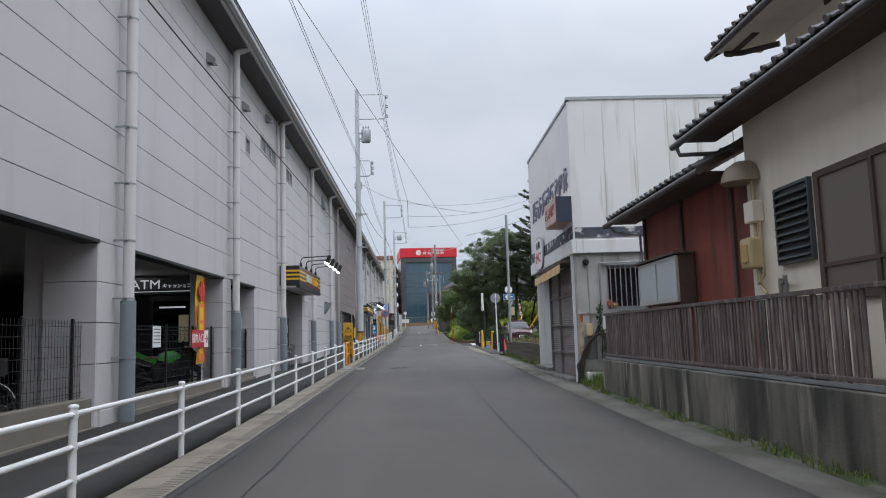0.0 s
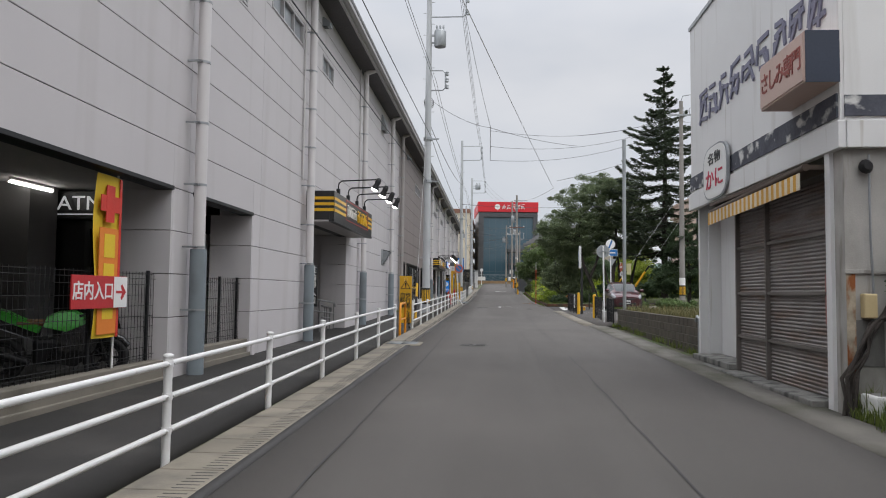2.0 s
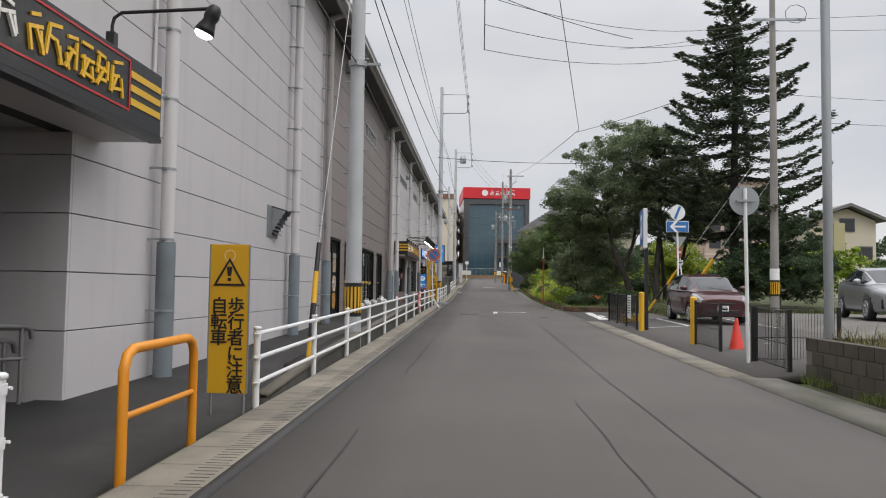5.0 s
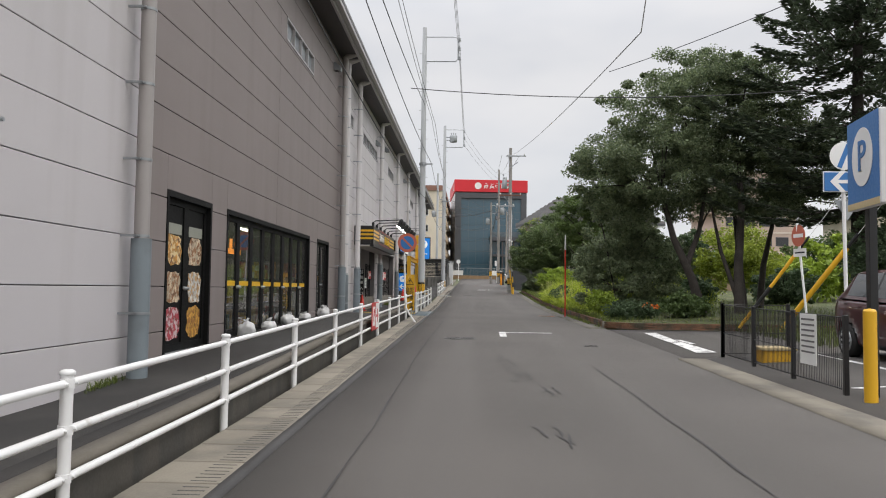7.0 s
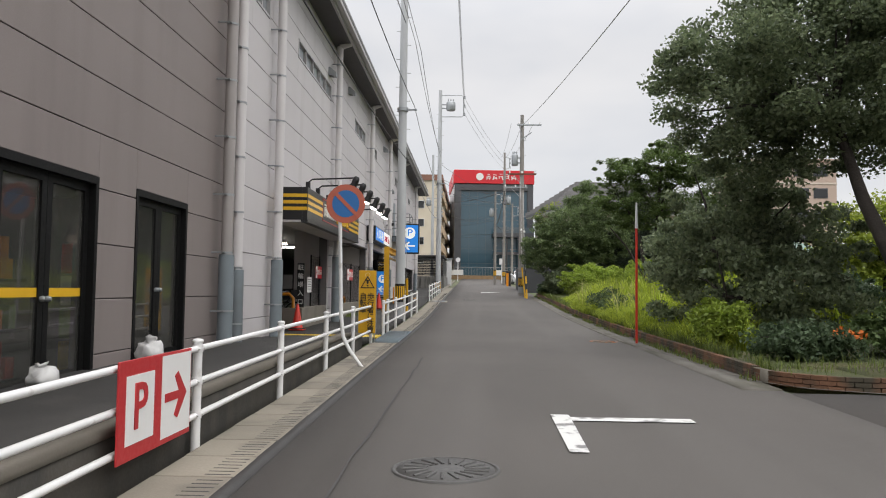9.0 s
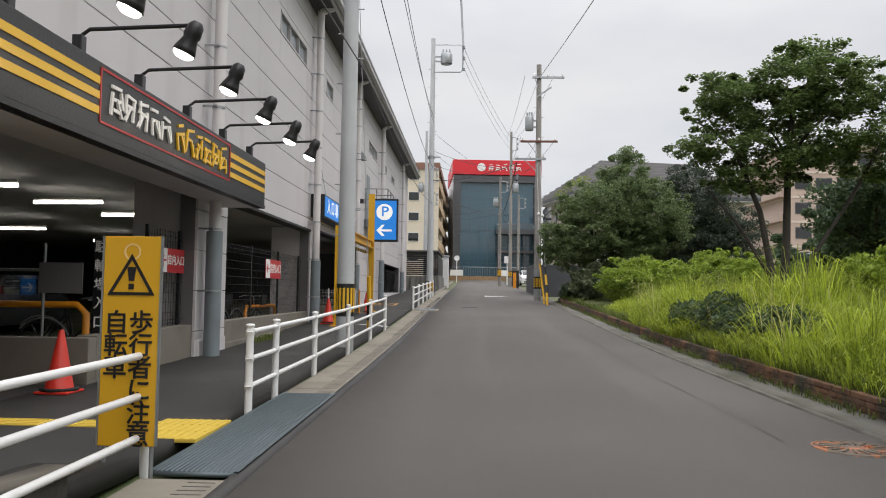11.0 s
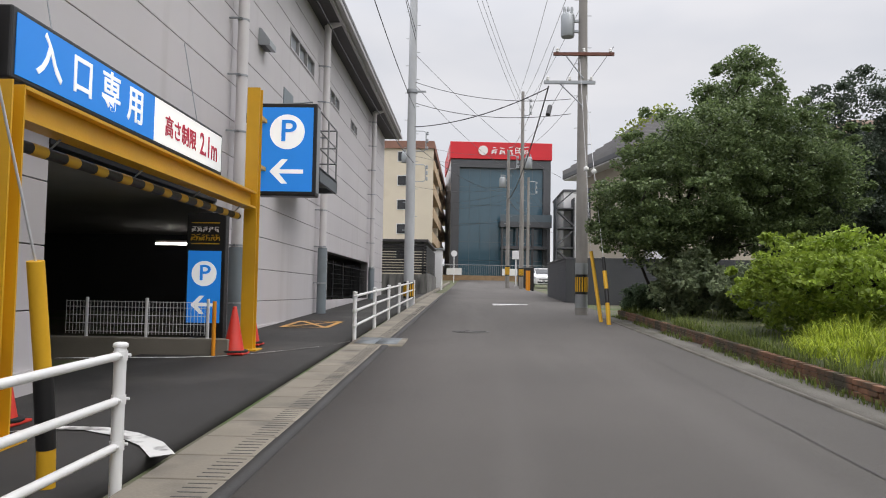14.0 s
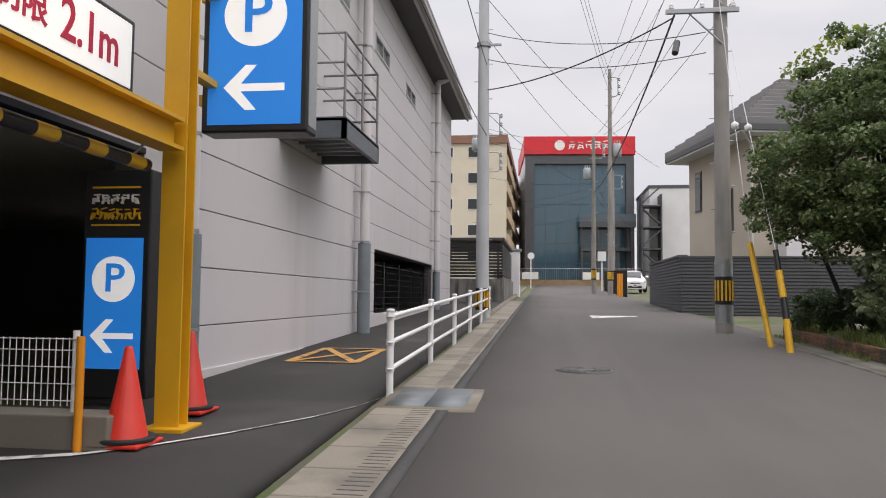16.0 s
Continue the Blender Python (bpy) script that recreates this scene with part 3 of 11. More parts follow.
structure("pavement_edge", s, material("worn_edging", (0.15, 0.138, 0.115), 0.92, var=0.25, big=1.5, fine=60, bump=0.4, stain=(0.09, 0.083, 0.07), stain_at=(0.45, 0.6), stain_scale=2.5), "narrow worn concrete edging beside the road", "kerb")
s = Shape()


def lot_z(x, y):
    return gz(y) + 0.03 + 0.15 * min(1.0, max(0.0, (x - 3.62) / 2.4))


s.slab([3.62, 4.8, 6.02, 9, 16, 26], [38.4, 42, 46, 50, 53.4], lot_z, 0.1)
structure("parking_ground", s, ASPHALT, "grey asphalt of the small coin parking", "parking")
# white bay lines of the coin parking
s = Shape()
for a, b in (((4.3, 49.3), (5.9, 49.3)), ((5.6, 49.2), (5.6, 53.2)), ((7.9, 48.5), (7.9, 53.2)), ((5.6, 43.4), (7.6, 43.4))):
    d = Vector((b[0] - a[0], b[1] - a[1])).normalized() * 0.05
    s.face(*[(x, y, lot_z(x, y) + 0.008) for x, y in ((a[0] - d.y, a[1] + d.x), (a[0] + d.y, a[1] - d.x), (b[0] + d.y, b[1] - d.x), (b[0] - d.y, b[1] + d.x))])
structure("road_marking", s, ROAD_PAINT, "white bay lines painted in the coin parking", "road marking")

# ---- the long store on the west side ----
WX = -5.37
OPENINGS = [(-14, -1.5, -1, 3.1), (0.0, 12.9, -1, 3.1), (14.3, 21.1, -1, 3.1), (21.9, 25.1, -1, 3.1), (30.3, 35.3, -1, 3.42), (50.5, 52.5, 0.66, 3.2),
            (53.35, 60.75, 0.7, 3.2), (61.8, 63.65, 0.8, 3.2), (69.8, 75.7, -1, 3.62), (77.2, 84.4, -1, 3.62), (85.7, 90.9, -1, 3.7), (101.2, 110.4, 1.85, 3.35)]
WINDOWS = [(23.8, 24.4, 7.3, 7.85, 1), (26.1, 28.9, 7.95, 8.55, 3), (31.2, 32.7, 7.95, 8.5, 2), (57.55, 60.8, 7.9, 8.48, 4), (66.9, 68.2, 7.9, 8.4, 2),
           (71.0, 75.6, 7.9, 8.4, 5), (80.6, 83.4, 7.95, 8.5, 3), (86.2, 87.3, 7.95, 8.45, 1), (95.8, 98.6, 8.0, 8.5, 3), (101.0, 102.6, 8.0, 8.45, 2), (105.0, 106.5, 8.0, 8.4, 2)]
HOLES = OPENINGS + [w[:4] for w in WINDOWS]
TOP = 9.85
store = thing("store_building", (WX, 40, wz(40)), "long two-storey store clad in pale grey panels with one taupe bay", "building")


def cut(y0, y1, z0, z1, holes):
    """What is left of a rectangle once the holes are taken out."""
    marks = sorted({y0, y1} | {min(y1, max(y0, v)) for h in holes for v in h[:2] if h[2] < z1 and h[3] > z0})
    for a, b in zip(marks, marks[1:]):
        if b - a < 0.02:
            continue
        spans = [(z0, z1)]
        for h in holes:
            if h[0] < b - 0.01 and h[1] > a + 0.01:
                spans = [p for lo, hi in spans for p in ((lo, min(hi, h[2])), (max(lo, h[3]), hi)) if p[1] - p[0] > 0.02]
        for lo, hi in spans:
            yield a, b, lo, hi


walls = []
for y0, y1 in ((-32, 49.4), (49.4, 66.2), (66.2, 115.5)):
    for a, b, lo, hi in cut(y0, y1, -1.0, TOP, HOLES):
        walls.append(((a + b) / 2, part("wall", Shape().box(WX - 0.3, WX - 0.045, a, b, lo, hi), JOINT, store)))


def panel_mesh(w, h):
    c, g, t = 0.005, 0.0065, 0.06
    w, h = w / 2 - 0.0015, h / 2 - g
    outer = [(-t, -w, -h), (-t, w, -h), (-t, w, h), (-t, -w, h)]
    edge = [(-c, -w, -h), (-c, w, -h), (-c, w, h), (-c, -w, h)]
    front = [(0, -w + c, -h + c), (0, w - c, -h + c), (0, w - c, h - c), (0, -w + c, h - c)]
    faces = [(8, 9, 10, 11)] + [(i + k, i + (k + 1) % 4, i + 4 + (k + 1) % 4, i + 4 + k) for i in (0, 4) for k in range(4)]
    data = bpy.data.meshes.new("panel")
    data.from_pydata(outer + edge + front, [], faces)
    return data


# panels: courses about 0.69 m high, joints set back and sealed
PANEL_MESHES = {}


def clad(columns, first, pitch, stuff):
    for y0, y1 in zip(columns, columns[1:]):
        z, base = first, True
        edges = [-0.3] + [first + pitch * k for k in range(20) if first + pitch * k < TOP - 0.1] + [TOP]
        for lo, hi in zip(edges, edges[1:]):
            for a, b, c, d in cut(y0, y1, lo, hi, HOLES):
                if d < wz((a + b) / 2) - 0.05:
                    continue
                key = (round(b - a, 3), round(d - c, 3), stuff.name)
                if key not in PANEL_MESHES:
                    PANEL_MESHES[key] = panel_mesh(b - a, d - c)
                    PANEL_MESHES[key].materials.append(stuff)
                p = part("panel", PANEL_MESHES[key], stuff, min(walls, key=lambda w: abs(w[0] - (a + b) / 2))[1])
                p.matrix_basis = Matrix.Translation((WX, (a + b) / 2, (c + d) / 2))


clad([-32, -24, -16, -8, 0, 13.6, 21.7, 25.6, 29.5, 37.5, 45.2, 49.4], 1.02, 0.69, PANEL)
clad([49.4, 57.0, 66.2], 1.03, 0.679, BROWN_PANEL)
clad([66.2, 68.5, 76.0, 84.2, 91.5, 99.3, 110.0, 115.5], 1.23, 0.673, PANEL)

part("plinth", Shape().box(WX, WX + 0.035, 91.0, 99.2, 0.9, 1.4, 0.008), PANEL, store, "pale plinth at the wall foot")
# dark trims over the openings
for y0, y1, z0, z1 in OPENINGS:
    if z0 < 0:
        part("lintel_trim", Shape().box(WX - 0.28, WX + 0.018, y0 - 0.01, y1 + 0.01, z1 - 0.05, z1 + 0.012, 0.006), DARK_STEEL, store, "dark metal trim")
        if y1 < 36:
            for y, face in ((y0, 0.045), (y1, -0.045)):
                edges = [-0.2] + [1.02 + 0.69 * k for k in range(4) if 1.02 + 0.69 * k < z1 - 0.15] + [z1 - 0.05]
                for lo, hi in zip(edges, edges[1:]):
                    part("jamb_panel", Shape().box(WX - 0.9, WX - 0.004, min(y, y + face), max(y, y + face), lo + 0.006, hi - 0.006, 0.005), PANEL, store, "pale panel of the reveal")

# eave: dark soffit, pale fascia and gutter, sheet roof behind
s = Shape()
s.box(WX - 0.3, -4.72, -32, 115.9, TOP, TOP + 0.06)
part("soffit", s, SOFFIT, store, "dark brown soffit")
s = Shape()
s.box(-4.76, -4.68, -32, 116, TOP - 0.06, TOP + 0.34, 0.012)
s.box(-4.68, -4.52, -32, 116, TOP + 0.02, TOP + 0.16, 0.02)
part("gutter", s, FASCIA, store, "pale metal eave gutter")
s = Shape()
s.box(-4.82, -4.6, -32, 116, TOP + 0.36, TOP + 0.5, 0.02)
part("fascia", s, material("dark_eave_flashing", (0.16, 0.155, 0.16), 0.5, 0.3, var=0.1), store, "dark metal flashing")
s = Shape()
s.prism([(0, 0), (9.0, 1.4), (9.0, 1.3), (0, -0.1)], 148, Matrix(((-1, 0, 0, -4.7), (0, 0, -1, 116), (0, 1, 0, TOP + 0.5), (0, 0, 0, 1))))
s.box(-30, -13.7, -32, 116, TOP + 1.7, TOP + 1.9)
part("roof", s, FASCIA, store, "pale sheet-metal roof")
s = Shape()
s.box(-30, WX - 0.31, 115.2, 115.5, -0.5, TOP + 1.6)
s.box(-30, WX - 0.31, -32, -31.7, -1, TOP + 1.6)
s.box(-30, -29.7, -32, 115.5, -1, TOP + 1.7)
part("end_wall", s, PANEL, store)


def upper_window(y0, y1, z0, z1, panes):
    s = Shape()
    s.box(WX - 0.12, WX + 0.015, y0, y1, z0, z0 + 0.05)
    s.box(WX - 0.12, WX + 0.015, y0, y1, z1 - 0.05, z1)
    for k in range(panes + 1):
        y = y0 + 0.02 + k * (y1 - y0 - 0.04) / panes
        s.box(WX - 0.12, WX + 0.012, y - 0.025, y + 0.025, z0 + 0.05, z1 - 0.05)
    w = part("window", s, FASCIA, store, "narrow strip window in a pale frame")
    for k in range(panes):
        a, b = y0 + k * (y1 - y0) / panes + 0.045, y0 + (k + 1) * (y1 - y0) / panes - 0.045
        part("pane", Shape().box(WX - 0.09, WX - 0.07, a, b, z0 + 0.05, z1 - 0.05), FROSTED, w)


FROSTED = glass("frosted_window_glass", (0.3, 0.32, 0.34), 0.25)
for w in WINDOWS:
    upper_window(*w)


# downpipes, each with a stouter cover at its foot and steel brackets
def downpipe(y, cover_top, stuff, top=TOP + 0.05, twin=False):
    x, z = -5.15, wz(y)
    p = part("downpipe", Shape().tube((x, y, cover_top - 0.05), (x, y, top - 0.12), 0.1, n=14).tube((x, y, top - 0.14), (-4.7, y, top + 0.03), 0.1, n=12), stuff, store, "round wall downpipe")
    part("cover", Shape().tube((x, y, z - 0.1), (x, y, cover_top), 0.135, n=14), PIPE_COVER, p, "blue-grey pipe cover")
    k = cover_top - 1.0
    while k < top - 0.5:
        r = 0.142 if k < cover_top else 0.108
        s = Shape().tube((x, y, k - 0.018), (x, y, k + 0.018), r, n=14)
        s.box(WX, x, y - 0.16, y - 0.13, k - 0.015, k + 0.015)
        s.box(x - 0.02, x + 0.02, y - 0.16, y, k - 0.012, k + 0.012)
        part("bracket", s, STEEL, p)
        k += 1.035
    if twin:
        part("conduit", Shape().path([(WX + 0.05, y - 0.2, 4.4), (WX + 0.05, y - 0.2, 6.4), (WX + 0.05, y - 0.18, TOP)], 0.025), PIPE, p)


for y, c in ((-10.5, 1.9), (-2.3, 2.0), (5.7, 2.05), (13.64, 2.1), (21.65, 2.13), (29.2, 2.15), (37.5, 2.2), (45.2, 2.35)):
    downpipe(y, c, PIPE, twin=y in (29.2, 37.5))
for y, c in ((49.15, 2.35), (65.0, 2.45)):
    downpipe(y, c, PIPE_BROWN)
for y, c in ((65.6, 2.2), (68.5, 2.5), (75.9, 2.9), (84.15, 2.75), (91.45, 2.9), (99.3, 3.35), (109.9, 3.1)):
    downpipe(y, c, PIPE)


# hooded vents high on the wall, a louvred box low down
def hood(y, z, w=0.28, h=0.26):
    s = Shape()
    s.prism([(0, 0), (0.24, -0.02), (0.24, 0.1), (0.05, h), (0, h)], w, Matrix(((1, 0, 0, WX), (0, 0, 1, y - w / 2), (0, 1, 0, z), (0, 0, 0, 1))))
    v = part("vent_hood", s, STEEL, store, "small grey vent hood")
    part("opening", Shape().box(WX + 0.03, WX + 0.22, y - w / 2 + 0.03, y + w / 2 - 0.03, z - 0.012, z - 0.004), BLACK, v)


for y, z in ((19.4, 8.6), (23.4, 8.55), (27.0, 9.2), (31.2, 9.3), (53.0, 9.2), (64.0, 9.0), (75.2, 8.6), (79.0, 9.0), (90.0, 8.9)):
    hood(y, z)
hood(43.2, 8.75, 0.75, 0.7)
hood(93.4, 7.2, 0.5, 0.35)


def louvre(y0, y1, z0, z1):
    """A slanting hood over slats: its cheek shows a saw-toothed edge."""
    b = part("louvre_box", Shape().box(WX, WX + 0.025, y0, y1, z0, z1, 0.004), STEEL, store, "grey steel louvred vent box")
    part("hood", Shape().prism([(0.02, z1 - 0.03), (0.34, z1 - 0.12), (0.34, z1 - 0.09), (0.02, z1)], y1 - y0 - 0.3, Matrix(((1, 0, 0, WX), (0, 0, 1, y0 + 0.3), (0, 1, 0, 0), (0, 0, 0, 1)))), DARK_STEEL, b)
    for y in (y0 + 0.3, y1 - 0.03):
        edge = [(0.02, z1 - 0.03), (0.34, z1 - 0.12)] + [q for k in range(5) for q in ((0.31 - 0.05 * k, z1 - 0.2 - 0.09 * k), (0.25 - 0.05 * k, z1 - 0.2 - 0.09 * k))] + [(0.02, z0 + 0.03)]
        part("cheek", Shape().prism(edge, 0.02, Matrix(((1, 0, 0, WX), (0, 0, 1, y), (0, 1, 0, 0), (0, 0, 0, 1)))), STEEL, b)
    part("back", Shape().box(WX + 0.025, WX + 0.03, y0 + 0.32, y1 - 0.03, z0 + 0.05, z1 - 0.05), BLACK, b)
    for k in range(6):
        z = z0 + 0.1 + k * (z1 - z0 - 0.18) / 6
        part("slat", Shape().box(-0.06, 0.06, y0 + 0.32, y1 - 0.03, -0.006, 0.006, m=Matrix.Translation((WX + 0.09, 0, z)) @ Matrix.Rotation(radians(35), 4, "Y")), STEEL, b)


louvre(43.45, 44.3, 2.7, 3.42)

# ---- the two black canopies with striped boards ----
STRIPE = material("canopy_stripe_yellow", (0.72, 0.42, 0.02), 0.4, var=0.05)
GLYPH_WHITE = material("canopy_glyph_white", (0.75, 0.72, 0.68), 0.45, var=0.05)
LINE_RED = material("canopy_line_red", (0.45, 0.02, 0.02), 0.4, var=0.05)


def glyph(shape, m, w, h, seed):
    """A character-sized cluster of plain bars, some of them slanting."""
    r = random.Random(seed)
    t = w * 0.13

    def bar(x0, z0, x1, z1, lift):
        d = Vector((x1 - x0, z1 - z0))
        turn = Matrix.Translation(((x0 + x1) / 2 * w, (z0 + z1) / 2 * h, 0)) @ Matrix.Rotation(math.atan2(d.y * h, d.x * w), 4, "Z")
        half = math.hypot(d.x * w, d.y * h) / 2
        shape.box(-half, half, -t / 2, t / 2, 0, 0.02 + lift * 0.001, m=m @ turn)

    for k in range(r.choice((2, 3))):
        z = 0.42 - 0.36 * k + r.uniform(-0.06, 0.06)
        bar(-0.5 + r.uniform(0.0, 0.3), z, 0.5 - r.uniform(0.0, 0.3), z + r.uniform(-0.1, 0.14), k)
    for k in range(2):
        x = -0.34 + 0.62 * k + r.uniform(-0.1, 0.1)
        a = r.uniform(-0.1, 0.5)
        bar(x, a, x + r.uniform(-0.2, 0.2), max(-0.5, a - r.uniform(0.45, 0.8)), 4 + k)
    bar(r.uniform(-0.1, 0.1), 0.1, r.choice((-0.45, 0.45)), -0.48, 7)


def canopy(y0, y1, x, z0, z1, lamps, stripes, rise):
    c = thing("shop_canopy", (WX, (y0 + y1) / 2, z0), "black canopy board with yellow stripes and lettering shapes over an entrance", "canopy", "store canopies")
    part("fascia", Shape().box(x - 0.12, x, y0, y1, z0, z1, 0.008), BLACK, c)
    part("side", Shape().box(WX, x - 0.12, y0, y0 + 0.1, z0, z1, 0.008), BLACK, c)
    part("side", Shape().box(WX, x - 0.12, y1 - 0.1, y1, z0, z1, 0.008), BLACK, c)
    part("soffit", Shape().box(WX, x - 0.02, y0 + 0.02, y1 - 0.02, z0 - 0.05, z0), PANEL, c, "pale soffit board")
    part("top", Shape().box(WX, x - 0.12, y0 + 0.1, y1 - 0.1, z1 - 0.06, z1 - 0.02), DARK_STEEL, c)
    part("drip_edge", Shape().box(x - 0.14, x + 0.012, y0 - 0.01, y1 + 0.01, z0 - 0.06, z0 - 0.002), BLACK, c)
    h = z1 - z0
    for k in range(3):
        z = z0 + h * (0.34 + 0.2 * k)
        part("stripe", Shape().box(x + 0.002, x + 0.012, y0 + 0.02, y0 + stripes[0], z - 0.04, z + 0.04), STRIPE, c, "yellow stripe")
        part("stripe", Shape().box(x + 0.002, x + 0.012, y1 - stripes[1], y1 - 0.05, z - 0.04, z + 0.04), STRIPE, c, "yellow stripe")
        part("stripe", Shape().box(WX + 0.12, x - 0.01, y0 - 0.012, y0 - 0.002, z - 0.04, z + 0.04), STRIPE, c, "yellow stripe")
    a, b = y0 + stripes[0] + 0.03, y1 - stripes[1] - 0.03
    s = Shape()
    for za in (z0 + h * 0.2, z0 + h * 0.92):
        s.box(x + 0.002, x + 0.01, a, b, za - 0.012, za + 0.012)
    for ya in (a, b):
        s.box(x + 0.002, x + 0.01, ya - 0.012, ya + 0.012, z0 + h * 0.2, z0 + h * 0.92)
    part("outline", s, LINE_RED, c, "thin red outline")
    w = (b - a - 0.3) / 11.5
    for k in range(5):
        s = Shape()
        glyph(s, at(x + 0.002, a + 0.15 + w * (k + 0.5), z0 + h * 0.56, FACE_STREET), w * 0.85, h * 0.42, k)
        part("glyph", s, GLYPH_WHITE, c, "white lettering shape")
    for k in range(6):
        s = Shape()
        glyph(s, at(x + 0.002, a + 0.15 + w * (5.4 + k + 0.5), z0 + h * 0.54, FACE_STREET), w * 0.9, h * 0.46, 20 + k)
        part("glyph", s, STRIPE, c, "yellow lettering shape")
    # lamps on arms that reach out over the board
    for y in lamps:
        base, head = Vector((x - 0.06, y, z1 - 0.02)), Vector((x + 1.05, y, z1 + rise - 0.06))
        l = thing("sign_lamp", base, "black arm lamp lit over the canopy board", "lamp", "canopy lamps")
        part("arm", Shape().path([base, base + Vector((0, 0, rise - 0.12)), base + Vector((0.02, 0, rise - 0.04)), base + Vector((0.1, 0, rise + 0.02)), head + Vector((-0.02, 0, 0.1))], 0.02), BLACK, l)
        part("base", Shape().box(base.x - 0.05, base.x + 0.05, y - 0.05, y + 0.05, z1 - 0.03, z1 + 0.16, 0.01), BLACK, l)
        tilt = Matrix.Translation(head) @ Matrix.Rotation(radians(24), 4, "Y")
        part("head", Shape().lathe([(0.045, 0.14), (0.075, 0.1), (0.085, 0.0), (0.07, -0.04), (0.1, -0.13), (0.115, -0.19), (0.1, -0.19), (0.09, -0.14)], n=16, m=tilt), BLACK, l, "black lamp head")
        part("lens", Shape().lathe([(0.1, -0.185), (0.095, -0.215), (0.06, -0.24), (0.01, -0.248)], n=16, m=tilt), LENS, l, "lit lens")
    return c


canopy(29.6, 35.9, -4.6, 3.41, 4.2, (30.4, 31.85, 33.3, 34.7), (1.6, 0.85), 0.38)
canopy(69.0, 76.9, -4.6, 3.46, 4.22, (69.3, 70.45, 71.8, 73.25, 74.7, 76.1), (1.75, 2.0), 0.22)


# ---- parking inside ----
def hall(y0, y1, deep, floor_z, top, lamps, name):
    s = Shape().box(-deep, WX - 0.31, y0, y1, floor_z - 0.2, floor_z)
    structure("floor", s, WALKWAY, "dark asphalt floor of the covered parking", "floor")
    s = Shape().box(-deep, WX - 0.31, y0, y1, top, top + 0.12)
    structure("ceiling", s, CEILING, "plain grey ceiling of the covered parking", "ceiling")
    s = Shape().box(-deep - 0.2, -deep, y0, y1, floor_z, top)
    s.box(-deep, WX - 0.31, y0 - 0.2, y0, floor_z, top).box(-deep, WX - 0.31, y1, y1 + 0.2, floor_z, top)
    # wall colour carries the deep shade of the hall
    structure(name, s, INNER_DARK if y0 < 0 else NORTH_SHADE, "inner wall of the covered parking, its shade put into the colour", "wall")
    for a, b in lamps:
        a, b = Vector(a), Vector(b)
        l = thing("tube_lamp", (a + b) / 2, "lit white tube lamp under the parking ceiling", "lamp", "parking tube lamps")
        part("tube", Shape().tube(a, b, 0.028, n=8), LAMP, l, "lit tube")
        d = Vector((0.03, 0.03, 0))
        part("housing", Shape().tube(a + Vector((0, 0, 0.06)), b + Vector((0, 0, 0.06)), 0.035, n=6), WHITE, l)


hall(-20, 29.0, 18.5, 0.12, 3.45, [((-8.9, 19.7, 3.36), (-8.9, 20.9, 3.36)), ((-8.9, 22.3, 3.36), (-8.9, 23.6, 3.36)), ((-8.9, 12.6, 3.36), (-8.9, 13.8, 3.36)), ((-8.9, 5.0, 3.36), (-8.9, 6.2, 3.36)),
     ((-12.9, 12.6, 3.3), (-12.9, 13.8, 3.3)), ((-12.9, 19.7, 3.3), (-12.9, 20.9, 3.3))], "wall_parking_south")
hall(70.0, 100.0, 20.0, 0.75, 3.72, [((-9.0, 77.1, 3.5), (-7.65, 77.0, 3.5)), ((-8.85, 79.4, 3.5), (-7.63, 79.4, 3.5)), ((-9.2, 74.8, 3.5), (-7.9, 74.8, 3.5)), ((-8.9, 81.8, 3.5), (-7.8, 81.8, 3.5)), ((-12.9, 78.2, 3.4), (-11.7, 78.2, 3.4)),
     ((-12.9, 82.2, 3.4), (-11.7, 82.2, 3.4)), ((-12.9, 87.0, 3.4), (-11.7, 87.0, 3.4)), ((-9.2, 97.5, 3.3), (-8.0, 97.5, 3.3)), ((-16.9, 80.2, 3.4), (-15.7, 80.2, 3.4)), ((-16.9, 86.2, 3.4), (-15.7, 86.2, 3.4))], "wall_parking_north")

# columns behind the openings
for y0, y1, deep in ((-1.45, -0.05, 0.9), (12.95, 14.25, 0.95), (21.15, 21.85, 0.62), (25.12, 25.3, 0.42), (75.75, 77.15, 0.8), (84.45, 85.65, 0.8)):
    s = Shape().box(WX - 0.31 - deep, WX - 0.31, y0, y1, -0.2, 3.7)
    s.box(WX - 0.3, WX + 0.05, y0 + 0.02, y1 - 0.02, wz(y0) - 0.1, wz(y0) + 0.28, 0.01)
    structure("column", s, PANEL, "pale panelled column of the parking front", "column")

# low walls in the openings
for y0, y1, z in ((-13.9, -1.55, 0.4), (0.05, 12.9, 0.47), (14.3, 21.1, 0.36), (21.9, 25.1, 0.45), (77.2, 84.4, 1.34)):
    s = Shape().box(WX - 0.3, WX - 0.05, y0, y1, -0.4, z, 0.012)
    structure("low_wall", s, LOW_CONCRETE, "low buff concrete wall under the parking fence", "wall")
    s = Shape().box(WX - 0.05, WX + 0.02, y0, y1, -0.4, wz(y0) + 0.12, 0.01)
    structure("low_wall_foot", s, LOW_CONCRETE, "stepped foot of the low concrete wall", "wall")
structure("low_wall", Shape().box(WX - 0.28, WX - 0.02, 101.2, 110.4, 1.2, 1.85), PANEL, "pale low wall under the wide garage opening", "wall")
# near-black back and ceiling paint in the shade of the bay
structure("garage_back", Shape().box(-9.5, -9.3, 100.1, 111.0, 0.5, 3.6), INNER_DARK, "back of the garage bay, shade put into its near-black colour", "wall")
